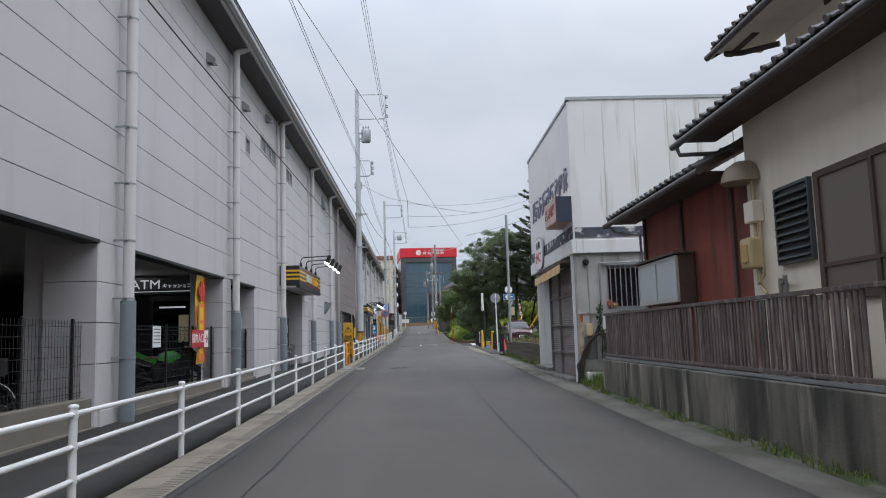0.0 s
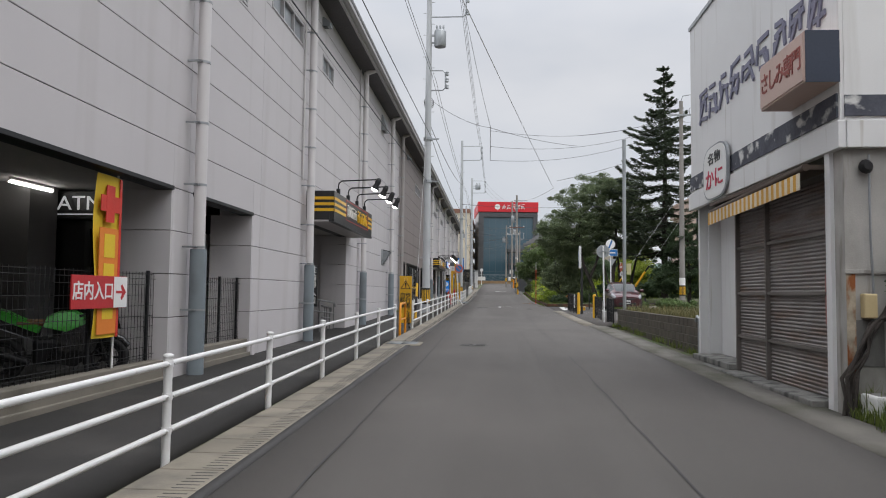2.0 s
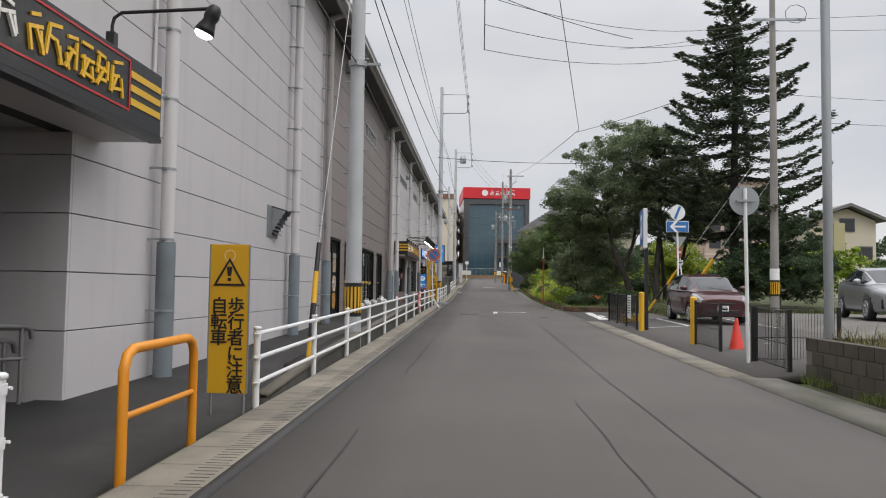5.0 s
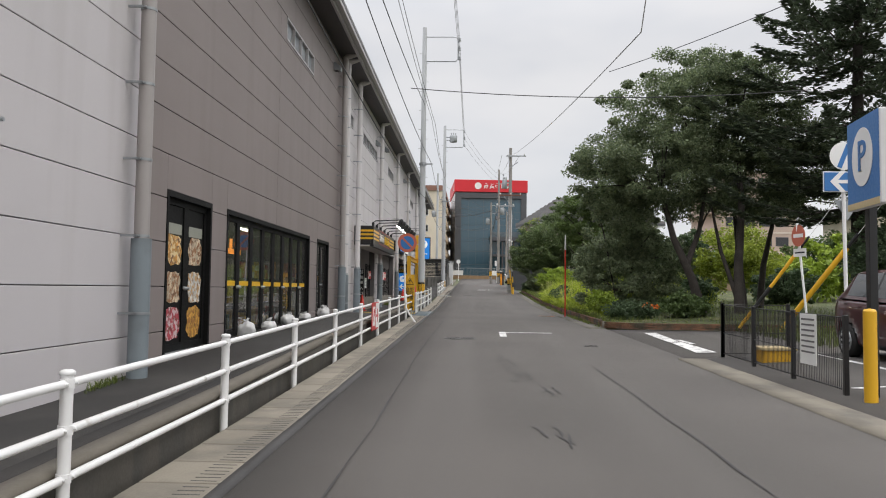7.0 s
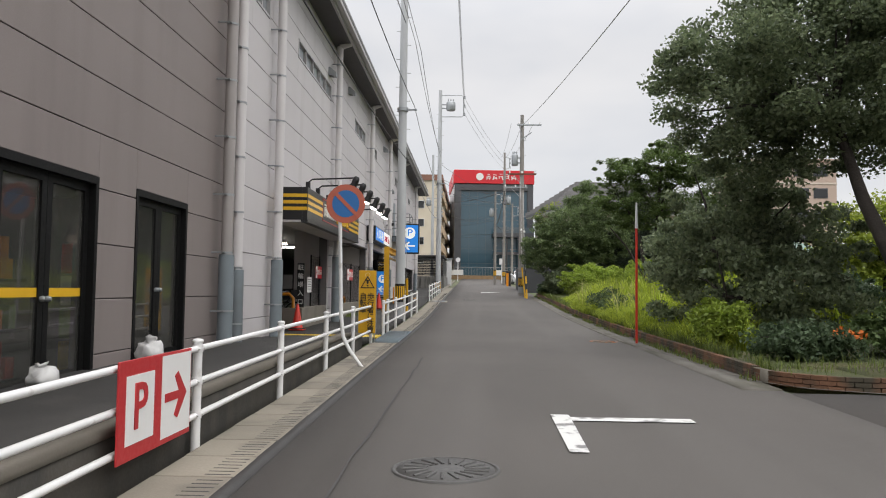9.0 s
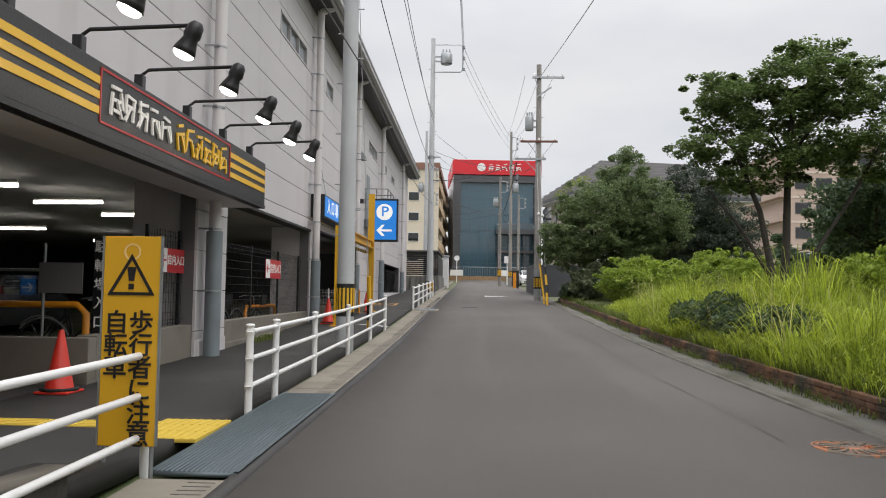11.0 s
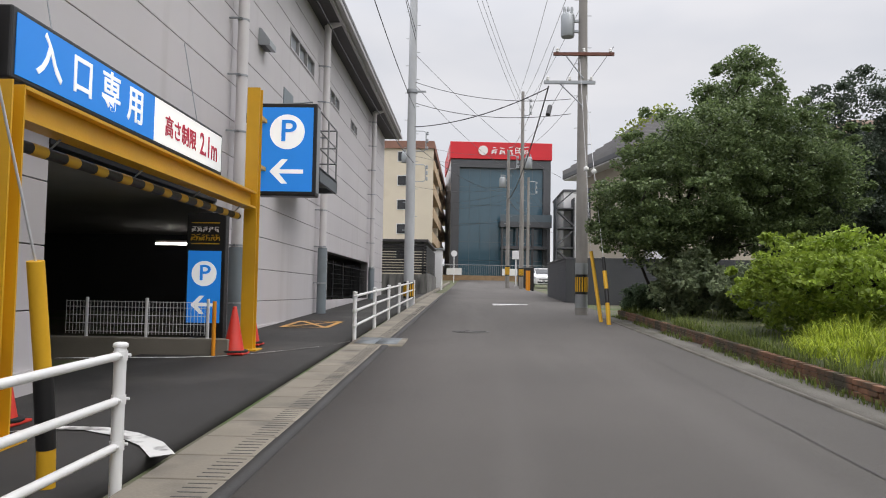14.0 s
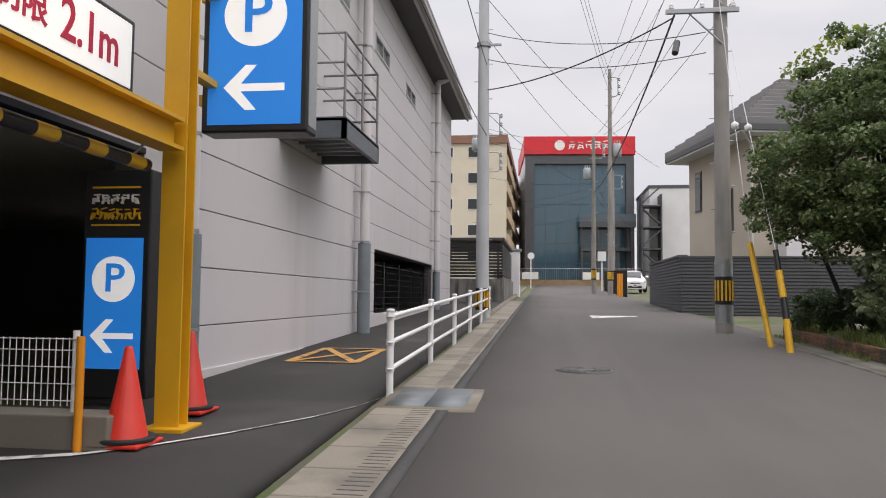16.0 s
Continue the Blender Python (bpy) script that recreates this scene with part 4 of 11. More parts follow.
structure("garage_ceiling", Shape().box(-9.5, WX - 0.31, 100.1, 111.0, 3.5, 3.6), INNER_DARK, "ceiling of the garage bay, shade put into its near-black colour", "ceiling")


# black mesh fences: thin wires, three folded rows, posts
def mesh_fence(y0, y1, z0, z1, x, posts, stuff=DARK_STEEL, label="black welded mesh fence", step=0.1, r=0.004):
    f = thing("mesh_fence", (x, (y0 + y1) / 2, z0), label, "fence", "parking mesh fences")
    s = Shape()
    y = y0 + step / 2
    while y < y1:
        s.tube((x, y, z0), (x, y, z1), r, n=4, caps=False)
        y += step
    z = z0 + 0.05
    while z <= z1 + 0.001:
        s.tube((x, y0, z), (x, y1, z), r * 1.2, n=4, caps=False)
        z += 0.16
    for z in (z0 + 0.1, z1 - 0.1):
        s.tube((x + 0.03, y0, z), (x + 0.03, y1, z), r * 1.4, n=4, caps=False)
    part("mesh", s, stuff, f)
    for y in posts:
        part("post", Shape().box(x - 0.05, x - 0.005, y - 0.025, y + 0.025, z0 - 0.1, z1 + 0.03, 0.005), stuff, f)
    return f


mesh_fence(0.1, 12.9, 0.47, 1.74, -5.62, (1, 3, 5, 7, 9, 11, 12.6))
mesh_fence(14.3, 21.1, 0.36, 1.72, -5.62, (15.2, 17.2, 19.2, 20.9))
mesh_fence(21.9, 25.1, 0.45, 1.7, -5.62, (22.4, 24.0, 25.0))
mesh_fence(74.3, 75.7, 1.34, 2.85, -5.6, (74.35, 75.6))
mesh_fence(77.2, 84.4, 1.34, 2.85, -5.62, (77.4, 79.7, 82.0, 84.2))
mesh_fence(101.3, 110.3, 1.85, 3.1, -5.5, (103, 105, 107, 109), step=0.14)

# ---- pedestrian fences ----
def guard_fence(posts, label, tall=0.905):
    x, u = -3.0, tall / 0.968
    f = thing("guard_fence", (x, posts[0], gz(posts[0])), label, "fence", "roadside guard fences")
    for y in posts:
        z = gz(y)
        s = Shape().tube((x, y, z - 0.1), (x, y, z + 0.93 * u), 0.037, n=12).lathe([(0.037, 0.93 * u), (0.045, 0.935 * u), (0.045, 0.955 * u), (0.03, 0.965 * u), (0.01, 0.968 * u)], (x, y, z), 12)
        p = part("post", s, FENCE_WHITE, f)
        for h in (0.28, 0.57, 0.85):
            part("clamp", Shape().tube((x, y, z + h * u), (x, y, z + h * u + 0.055), 0.044, n=10).tube((x - 0.02, y - 0.05, z + h * u + 0.028), (x + 0.042, y - 0.05, z + h * u + 0.028), 0.01, n=6).tube((x - 0.02, y + 0.05, z + h * u + 0.028), (x + 0.042, y + 0.05, z + h * u + 0.028), 0.01, n=6), FENCE_WHITE, p)
    for h in (0.88, 0.595, 0.305):
        part("rail", Shape().path([(x, y, gz(y) + h * u) for y in posts], 0.0255, 10), FENCE_WHITE, f)
    return f


guard_fence([0.8, 3.75, 6.75, 9.75, 12.75, 15.7, 18.6, 21.5, 24.5, 27.4, 30.4], "white tubular guard fence with three rails along the gutter", 0.945)
guard_fence([34.9, 37.8, 40.6, 43.4, 46.2, 49.0, 51.95, 54.95, 57.8, 60.5, 63.25, 65.9, 68.45], "white tubular guard fence in front of the raised walkway")
guard_fence([70.8, 71.8, 73.9, 76.75, 79.7, 82.45], "short white tubular guard fence beside the grate")
guard_fence([91.6, 94.4, 97.2, 100.0, 102.8, 105.6], "white tubular guard fence past the car park entrance")

# orange hoop where the first fence ends
t = thing("hoop_barrier", (-3.04, 32.5, gz(32.5)), "orange tubular hoop barrier beside the walkway opening", "barrier")
part("hoop", Shape().path([(-3.04, 31.85, gz(32) - 0.05), (-3.04, 31.85, gz(32) + 0.78), (-3.04, 31.9, gz(32) + 0.88), (-3.04, 32.0, gz(32) + 0.92), (-3.04, 33.0, gz(33) + 0.92), (-3.04, 33.1, gz(33) + 0.88), (-3.04, 33.15, gz(33) + 0.78), (-3.04, 33.15, gz(33) - 0.05)], 0.038, 12), ORANGE, t)
part("crossbar", Shape().tube((-3.04, 31.85, gz(32) + 0.45), (-3.04, 33.15, gz(33) + 0.45), 0.025), ORANGE, t)


# ---- amber warning boards ----
def warning_board(x0, x1, y, z0, z1):
    t = thing("warning_board", ((x0 + x1) / 2, y, gz(y)), "tall amber warning board with black characters tied to the fence", "sign", "amber warning boards")
    part("board", Shape().box(x0, x1, y, y + 0.012, z0, z1, 0.004), SIGN_YELLOW, t)
    part("edge", Shape().box(x0 - 0.012, x0, y - 0.004, y + 0.02, z0, z1).box(x1, x1 + 0.012, y - 0.004, y + 0.02, z0, z1), STEEL, t)
    for x in (x0 + 0.03, x1 - 0.03):
        part("stake", Shape().tube((x, y + 0.03, gz(y) - 0.1), (x, y + 0.03, z0 + 0.5), 0.015, n=6), STEEL, t)
    w, h, c = x1 - x0, z1 - z0, (x0 + x1) / 2
    zt = z1 - 0.2 * h
    side, m = w * 0.42, at(c, y - 0.003, zt, FACE_BACK)
    s = Shape()
    tri = [Vector((0, side * 1.0)), Vector((-side, -side * 0.72)), Vector((side, -side * 0.72))]
    inner = [p * 0.78 + Vector((0, -0.005)) for p in tri]
    for k in range(3):
        a, b = tri[k], tri[(k + 1) % 3]
        ia, ib = inner[k], inner[(k + 1) % 3]
        s.prism([a, b, ib, ia], 0.004, m)
    part("warning_triangle", s, BLACK, t, "black triangle outline")
    part("exclamation_mark", Shape().prism([(-0.018, -0.02), (0.018, -0.02), (0.03, side * 0.45), (-0.03, side * 0.45)], 0.004, m).prism([(-0.018, -0.075), (0.018, -0.075), (0.018, -0.04), (-0.018, -0.04)], 0.004, m), BLACK, t)
    s = Shape()
    for k in range(20):
        a0, a1 = k * math.tau / 20, (k + 1) * math.tau / 20
        r0, r1 = w * 0.12, w * 0.15
        s.prism([(r0 * math.cos(a0), r0 * math.sin(a0)), (r1 * math.cos(a0), r1 * math.sin(a0)), (r1 * math.cos(a1), r1 * math.sin(a1)), (r0 * math.cos(a1), r0 * math.sin(a1))], 0.003, at(c, y - 0.001, z1 - 0.075 * h, FACE_BACK))
    part("line_drawing", s, material("pale_amber_line", (0.78, 0.55, 0.25), 0.5, var=0.04), t, "pale line drawing")
    size = h * 0.118
    for k, ch in enumerate("歩行者に注意"):
        lettering("character", ch, size, BLACK, t, at(c + w * 0.2, y - 0.003, z1 - h * (0.42 + 0.107 * k), FACE_BACK))
    for k, ch in enumerate("自転車"):
        lettering("character", ch, size, BLACK, t, at(c - w * 0.24, y - 0.003, z1 - h * (0.42 + 0.107 * k), FACE_BACK))


warning_board(-3.4, -2.99, 34.5, 0.45, 2.01)
warning_board(-3.26, -2.88, 68.3, 0.9, 2.28)


# ---- poles and wires ----
def striped_band(parent, x, y, z0, z1, r):
    b = part("warning_band", Shape().tube((x, y, z0), (x, y, z1), r + 0.008, n=20), BLACK, parent, "black and yellow warning band")
    for k in range(7):
        a = -math.pi / 2 + (k - 3) * 0.42
        c = Matrix.Translation((x + (r + 0.012) * math.cos(a), y + (r + 0.012) * math.sin(a), 0)) @ Matrix.Rotation(a, 4, "Z")
        part("stripe", Shape().box(-0.003, 0.003, -0.022, 0.022, z0 + 0.08, z1 - 0.08, m=c), YELLOW, b, "yellow stripe")


def insulator(parent, p, up=True):
    part("insulator", Shape().lathe([(0.02, 0), (0.055, 0.02), (0.055, 0.05), (0.03, 0.06), (0.05, 0.08), (0.045, 0.12), (0.015, 0.14)], p, 10), WHITE, parent, "white porcelain insulator")


def utility_pole(x, y, top, r, stuff, label, band, arms, transformer=None, rungs=True, side=1):
    z = gz(y)
    t = thing("utility_pole", (x, y, z), label, "utility pole", "utility poles")
    part("shaft", Shape().tube((x, y, z - 0.3), (x, y, top), r, r * 0.62, n=20), stuff, t)
    if band:
        striped_band(t, x, y, band[0], band[1], r * 0.97)
    for k, (za, zb, reach) in enumerate(arms):
        e = x + side * reach
        s = Shape().path([(x, y, za), (e - side * 0.12, y, za), (e, y, za - 0.12), (e, y, zb + 0.12), (e - side * 0.12, y, zb), (x, y, zb)], 0.032, 8)
        a = part("arm_frame", s, STEEL, t, "steel arm frame")
        for zi in (za - 0.15, (za + zb) / 2, zb + 0.15):
            part("insulator", Shape().lathe([(0.02, 0), (0.07, 0.03), (0.07, 0.09), (0.035, 0.11), (0.07, 0.14), (0.06, 0.2), (0.02, 0.24)], (e + side * 0.08, y, zi - 0.1), 10), STEEL, a, "grey insulator")
    if transformer:
        zc, off, tr, th = transformer
        xc = x + off
        s = Shape().lathe([(tr * 0.9, -th / 2), (tr, -th / 2 + 0.05), (tr, th / 2 - 0.06), (tr * 0.9, th / 2), (tr * 0.3, th / 2 + 0.03)], (xc, y, zc), 20)
        for k in range(3):
            s.lathe([(0.05, 0), (0.035, 0.05), (0.05, 0.1), (0.03, 0.2)], (xc + (k - 1) * tr * 0.55, y - tr * 0.4, zc + th / 2), 8)
        tf = part("transformer", s, STEEL, t, "grey transformer can")
        part("bracket", Shape().box(min(x, xc), max(x, xc), y - 0.04, y + 0.04, zc - th * 0.3, zc - th * 0.2).box(min(x, xc), max(x, xc), y - 0.04, y + 0.04, zc + th * 0.15, zc + th * 0.25), STEEL, tf)
    if rungs:
        k = z + 2.2
        while k < top - 1:
            part("step_bolt", Shape().tube((x, y, k), (x + 0.26 * (1 if int(k * 2) % 2 else -1), y, k), 0.012, n=5), STEEL, t)
            k += 0.5
    return t


p1 = utility_pole(-3.25, 42.7, 15.6, 0.18, POLE_STEEL, "tall grey steel utility pole with a transformer beside the fence", (0.96, 1.67), [(15.3, 13.85, 1.65), (11.4, 10.5, 0.75)], (12.85, 0.5, 0.27, 0.75))
p2 = utility_pole(-3.27, 78.0, 15.4, 0.175, POLE_STEEL, "tall grey steel utility pole at the store's fence", (1.44, 2.07), [(14.9, 13.6, 1.75)])
p3 = utility_pole(-3.15, 105.0, 16.1, 0.19, POLE_STEEL, "grey steel utility pole beyond the short fence", (1.9, 2.5), [(15.75, 14.2, 1.65)], (14.95, 0.75, 0.33, 0.6))
part("meter_box", Shape().box(-3.45, -3.15, 43.4, 43.42, 8.2, 8.25), STEEL, p1)
for p, x, y, z in ((p1, -3.25, 42.7, 8.3), (p1, -3.25, 42.7, 6.4), (p2, -3.27, 78, 8.2), (p3, -3.15, 105, 9.4)):
    part("clevis", Shape().tube((x, y, z - 0.06), (x, y, z + 0.06), 0.2, n=14).box(x, x + 0.5, y - 0.03, y + 0.03, z - 0.03, z + 0.03), STEEL, p, "steel band with a hook")
# a loose coil of wires under the transformer
for k in range(3):
    part("wire_coil", Shape().path([(-3.3 + 0.22 * math.cos(a * 0.63 + k), 43.5, 10.2 + 0.18 * math.sin(a * 0.63 + k) - 0.08 * k) for a in range(11)], 0.014, 5), CABLE, p1)

r1 = utility_pole(2.42, 101.0, 13.4, 0.19, POLE_CONCRETE, "weathered concrete utility pole with crossarms by the grey wall", (2.15, 2.75), [], (10.42, -0.47, 0.21, 0.72))
for z, a, b, stuff in ((12.72, -0.35, 1.25, STEEL), (9.48, -0.92, 0.93, material("rusty_crossarm", (0.16, 0.07, 0.05), 0.7, 0.4, var=0.3)), (8.6, -1.2, 0.36, STEEL)):
    arm = part("crossarm", Shape().box(2.42 + a, 2.42 + b, 100.8, 100.88, z - 0.05, z + 0.05, 0.005), stuff, r1, "steel crossarm")
    part("brace", Shape().tube((2.42, 100.84, z - 0.75), (2.42 + a * 0.6, 100.84, z - 0.03), 0.02, n=6), STEEL, arm)
    for k in range(3):
        insulator(arm, (2.42 + a + 0.12 + k * (b - a - 0.24) / 2, 100.84, z + 0.05))
s = Shape().box(-0.45, 0.45, -0.04, 0.04, -0.03, 0.03, m=Matrix.Translation((2.65, 100.75, 11.95)) @ Matrix.Rotation(radians(-35), 4, "Y"))
part("strut", s, STEEL, r1)
part("lead_sleeve", Shape().tube((1.35, 100.2, 7.7), (1.27, 100.0, 7.4), 0.07, n=8), CABLE, r1)
part("metal_sleeve", Shape().tube((2.42, 101, 1.75), (2.42, 101, 3.1), 0.1875, n=20), STEEL, r1, "steel sleeve round the foot")

tel = utility_pole(11.8, 59.0, 14.1, 0.185, POLE_CONCRETE, "slim concrete telephone pole behind the parked cars", (1.45, 2.12), [], rungs=True)
part("crossarm", Shape().box(10.9, 13.1, 58.75, 58.83, 13.1, 13.2), STEEL, tel)
part("loop", Shape().path([(12.7 + 0.45 * math.cos(a * 0.7), 58.8, 13.4 + 0.4 * math.sin(a * 0.7)) for a in range(10)], 0.014, 5), CABLE, tel)
part("top_arm", Shape().path([(11.8, 59.0, 14.1), (11.87, 58.85, 14.4), (12.45, 58.85, 14.5)], 0.026), STEEL, tel)
part("metal_sleeve", Shape().tube((11.8, 59.0, 2.12), (11.8, 59.0, 2.6), 0.19, n=16), WHITE, tel)
t = thing("steel_post", (4.6, 38.12, 0.8), "plain tall galvanised steel post behind the block wall", "post")
part("tube", Shape().tube((4.6, 38.12, 0.8), (4.6, 38.12, 7.25), 0.066, n=16), STEEL, t)
part("cap", Shape().tube((4.6, 38.12, 7.25), (4.6, 38.12, 7.31), 0.072, n=16), STEEL, t)
part("notice", Shape().box(4.68, 4.84, 38.1, 38.12, 2.22, 2.63), material("yellowed_notice", (0.5, 0.46, 0.25), 0.6), t, "yellowed notice plate")

utility_pole(1.68, 133.0, 12.6, 0.16, POLE_CONCRETE, "concrete utility pole with many wires up the road", (3.4, 4.1), [(12.2, 11.2, 0.6)], (10.2, -0.4, 0.25, 0.7))
utility_pole(2.55, 131.0, 16.4, 0.17, POLE_CONCRETE, "tall concrete utility pole up the road", (3.3, 3.9), [(15.9, 14.7, 0.5)], (11.3, 0.42, 0.28, 0.8))
utility_pole(4.4, 150.0, 13.2, 0.17, POLE_CONCRETE, "concrete utility pole before the glass building", None, [(12.8, 11.6, 0.7)])
utility_pole(-4.5, 122.0, 14.5, 0.16, POLE_STEEL, "grey steel pole with switchgear behind the store", None, [(11.6, 10.4, 0.8), (9.6, 8.6, 0.8)], (10.0, -0.4, 0.22, 0.6), rungs=False)

WIRES = thing("overhead_wires", (-1.6, 60, 8), "black overhead power and telephone wires between the poles", "wires")


GREY_CABLE = material("pale_grey_spiral_cable", (0.62, 0.62, 0.63), 0.6, var=0.2, fine=20)


def wire(a, b, sag=0.5, r=0.012, n=14, stuff=None):
    a, b = Vector(a), Vector(b)
    part("wire", Shape().path([a.lerp(b, k / n) - Vector((0, 0, sag * 4 * (k / n) * (1 - k / n))) for k in range(n + 1)], r * 0.8, 5), stuff or CABLE, WIRES)


for dz, dx in ((-0.15, 0.0), (-0.72, 0.06), (-1.3, 0.0)):
    wire((-1.9, -45, 15.0 + dz), (-1.77, 42.7, 15.3 + dz), 0.7)
    wire((-1.77, 42.7, 15.3 + dz), (-1.44, 78, 14.9 + dz * 0.9), 0.45)
    wire((-1.44, 78, 14.9 + dz * 0.9), (-1.42, 105, 15.7 + dz), 0.35)
    wire((-1.42, 105, 15.7 + dz), (2.7, 131, 15.8 + dz), 0.4)
for k, (z, x) in enumerate(((11.2, -3.1), (10.9, -2.9), (8.4, -3.1), (6.4, -3.25))):
    wire((-4.0 + 0.15 * k, -45, z + 0.4), (x, 42.7, z), 0.9, 0.016 if k > 1 else 0.012)
    wire((x, 42.7, z), (x + 0.25, 78, z - (0.6 if k < 2 else 0.1)), 0.55, 0.016 if k > 1 else 0.012)
    wire((x + 0.25, 78, z - (0.6 if k < 2 else 0.1)), (-3.05, 105, z + 0.4), 0.5, 0.014)
    wire((-3.05, 105, z + 0.4), (-4.3, 122, z), 0.4, 0.012)
wire((-3.2, 78, 11.3), (-3.3, 42.7, 9.3), 0.5, 0.02)
# service wires crossing the road
wire((-3.3, 42.7, 10.2), (-0.5, 47, 9.75), 0.25)
wire((-0.5, 47, 9.75), (4.1, 50, 9.4), 0.12, 0.014)
wire((5.2, 58.2, 11.7), (11.8, 58.9, 13.0), 0.15)
for dz in (0.0, -0.8, -1.5):
    wire((-0.5, 47, 9.6 + dz), (11.5, 58.8, 13.2 + dz * 0.5), 0.75)
wire((-0.5, 47, 9.8), (-0.5, 47, 8.1), 0.0, 0.02)
wire((-1.6, 42.7, 13.9), (-0.5, 47, 9.8), 0.2)
wire((11.8, 58.9, 13.2), (39, 54.4, 14.6), 0.6)
wire((11.8, 58.9, 12.7), (39, 54.4, 13.4), 0.6)
wire((11.8, 58.9, 10.0), (39, 66, 11.9), 0.5)
wire((11.8, 58.9, 8.9), (39, 61, 9.5), 0.5)
# thick spiral-bound cable over the road to the far right pole
wire((-6.6, -2, 11.9), (3.5, 58, 8.25), 0.3, 0.018, stuff=GREY_CABLE)
wire((3.5, 58, 8.25), (2.4, 101, 12.7), 0.3, 0.022, stuff=GREY_CABLE)
wire((-2.5, 60.6, 7.5), (9.0, 61.0, 7.6), 0.25, 0.016)
wire((4.6, 68.5, 10.3), (11.8, 58.9, 11.3), 0.2, 0.018)
wire((-3.1, 105, 8.1), (1.3, 100.4, 8.3), 0.25, 0.022)
wire((-3.1, 105, 9.77), (2.0, 100.5, 8.0), 0.3, 0.014)
wire((-3.1, 105, 9.0), (2.0, 100.5, 7.55), 0.3, 0.014)
wire((-3.1, 105, 9.7), (1.5, 131, 11.0), 0.4)
wire((-3.1, 105, 7.5), (1.6, 132, 9.4), 0.5)
wire((-3.1, 105, 10.8), (5.5, 131, 10.2), 0.5)
for dx in (-0.9, 0.0, 0.9):
    wire((2.42 + dx, 100.8, 9.7), (2.2 + dx * 0.5, 131, 12.3), 0.5)
    wire((2.42 + dx * 0.8, 100.8, 12.8), (2.6 + dx * 0.5, 131, 15.9), 0.4)
wire((1.3, 100.2, 8.3), (1.7, 133, 9.0), 0.6, 0.03)
wire((1.7, 133, 9.0), (4.4, 150, 10.0), 0.5, 0.025)
for z in (12.3, 11.6, 9.8):
    wire((1.7, 133, z), (4.4, 150, z + 0.3), 0.4)
    wire((-4.3, 122, z - 1.5), (1.7, 133, z), 0.3)
    wire((4.4, 150, z), (-3.9, 160, z - 0.5), 0.3)
    wire((4.4, 150, z), (10, 175, z), 0.4)
# guy wires with striped covers
def guy(base, bands, wire_to, label, group=""):
    """A guy wire in plastic sleeves: bands of (point, radius, stuff) up from its base."""
    t = thing("guy_wire", base, label, "guy wire", group)
    p = base
    for q, r, stuff in bands:
        part("sleeve", Shape().tube(p, q, r, n=10), stuff, t, "yellow plastic sleeve" if stuff == YELLOW else "black plastic sleeve")
        p = q
    part("wire", Shape().tube(p, wire_to, 0.008, n=5), GREY_CABLE, t)
    return t, p


t, p = guy((2.47, 97.7, gz(97.7) - 0.1), [((2.3, 98.4, 3.3), 0.05, YELLOW)], (2.3, 100.8, 9.3), "yellow guy-wire guard leaning beside the concrete pole", "pole guy wires")
part("ball_insulator", Shape().lathe([(0.02, -0.08), (0.07, -0.04), (0.07, 0.04), (0.02, 0.08)], (2.3, 99.36, 5.7), 10), WHITE, t)
t, p = guy((2.5, 96.8, gz(96.8) - 0.1), [((2.48, 96.95, 1.95), 0.055, YELLOW), ((2.47, 97.05, 2.3), 0.055, BLACK), ((2.45, 97.2, 2.75), 0.055, YELLOW), ((2.43, 97.3, 3.1), 0.045, BLACK)], (2.5, 100.8, 8.2), "yellow and black guy-wire guard beside the concrete pole", "pole guy wires")
part("ball_insulator", Shape().lathe([(0.02, -0.08), (0.07, -0.04), (0.07, 0.04), (0.02, 0.08)], (2.46, 99.0, 5.57), 10), WHITE, t)
guy((-3.3, 38.72, wz(38.7) - 0.1), [((-3.3, 38.9, 0.75), 0.045, YELLOW), ((-3.3, 39.07, 1.3), 0.047, BLACK), ((-3.3, 39.23, 1.83), 0.045, YELLOW), ((-3.3, 39.4, 2.32), 0.04, BLACK)], (-3.28, 42.5, 8.9), "black and yellow guy-wire guard beside the walkway")
guy((-3.4, 82.42, wz(82.4) - 0.1), [((-3.4, 82.4, 1.2), 0.055, YELLOW), ((-3.4, 82.33, 1.65), 0.058, BLACK), ((-3.4, 82.2, 2.3), 0.05, YELLOW)], (-3.3, 78.3, 10.5), "black and yellow guy-wire guard beside the car park gate")



# ---- traffic signs on the left ----
def ring_sign(parent, c, r, rim_stuff, plate_stuff, turn=FACE_BACK, rim=0.82):
    m = at(*c, turn)
    a = [k * math.tau / 28 for k in range(28)]
    plate = part("sign_plate", Shape().prism([(r * math.cos(k), r * math.sin(k)) for k in a], 0.004, m), rim_stuff, parent, "round sign plate")
    part("field", Shape().prism([(r * rim * math.cos(k), r * rim * math.sin(k)) for k in a], 0.004, m @ Matrix.Translation((0, 0, 0.004))), plate_stuff, plate)
    return plate, m


SIGN_RED = material("faded_sign_red", (0.5, 0.13, 0.08), 0.5, var=0.06)
t = thing("no_parking_sign", (-2.5, 63.6, gz(63.6)), "faded no-parking sign on a bent white post", "traffic sign")
part("post", Shape().path([(-2.44, 63.62, gz(63.6) - 0.05), (-2.7, 63.62, gz(63.6) + 0.3), (-2.8, 63.62, gz(63.6) + 0.5), (-2.84, 63.62, 1.5), (-2.9, 63.62, 3.6)], 0.03, 10), FENCE_WHITE, t)
plate, m = ring_sign(t, (-2.79, 63.58, 3.22), 0.31, SIGN_RED, BLUE_DULL, rim=0.7)
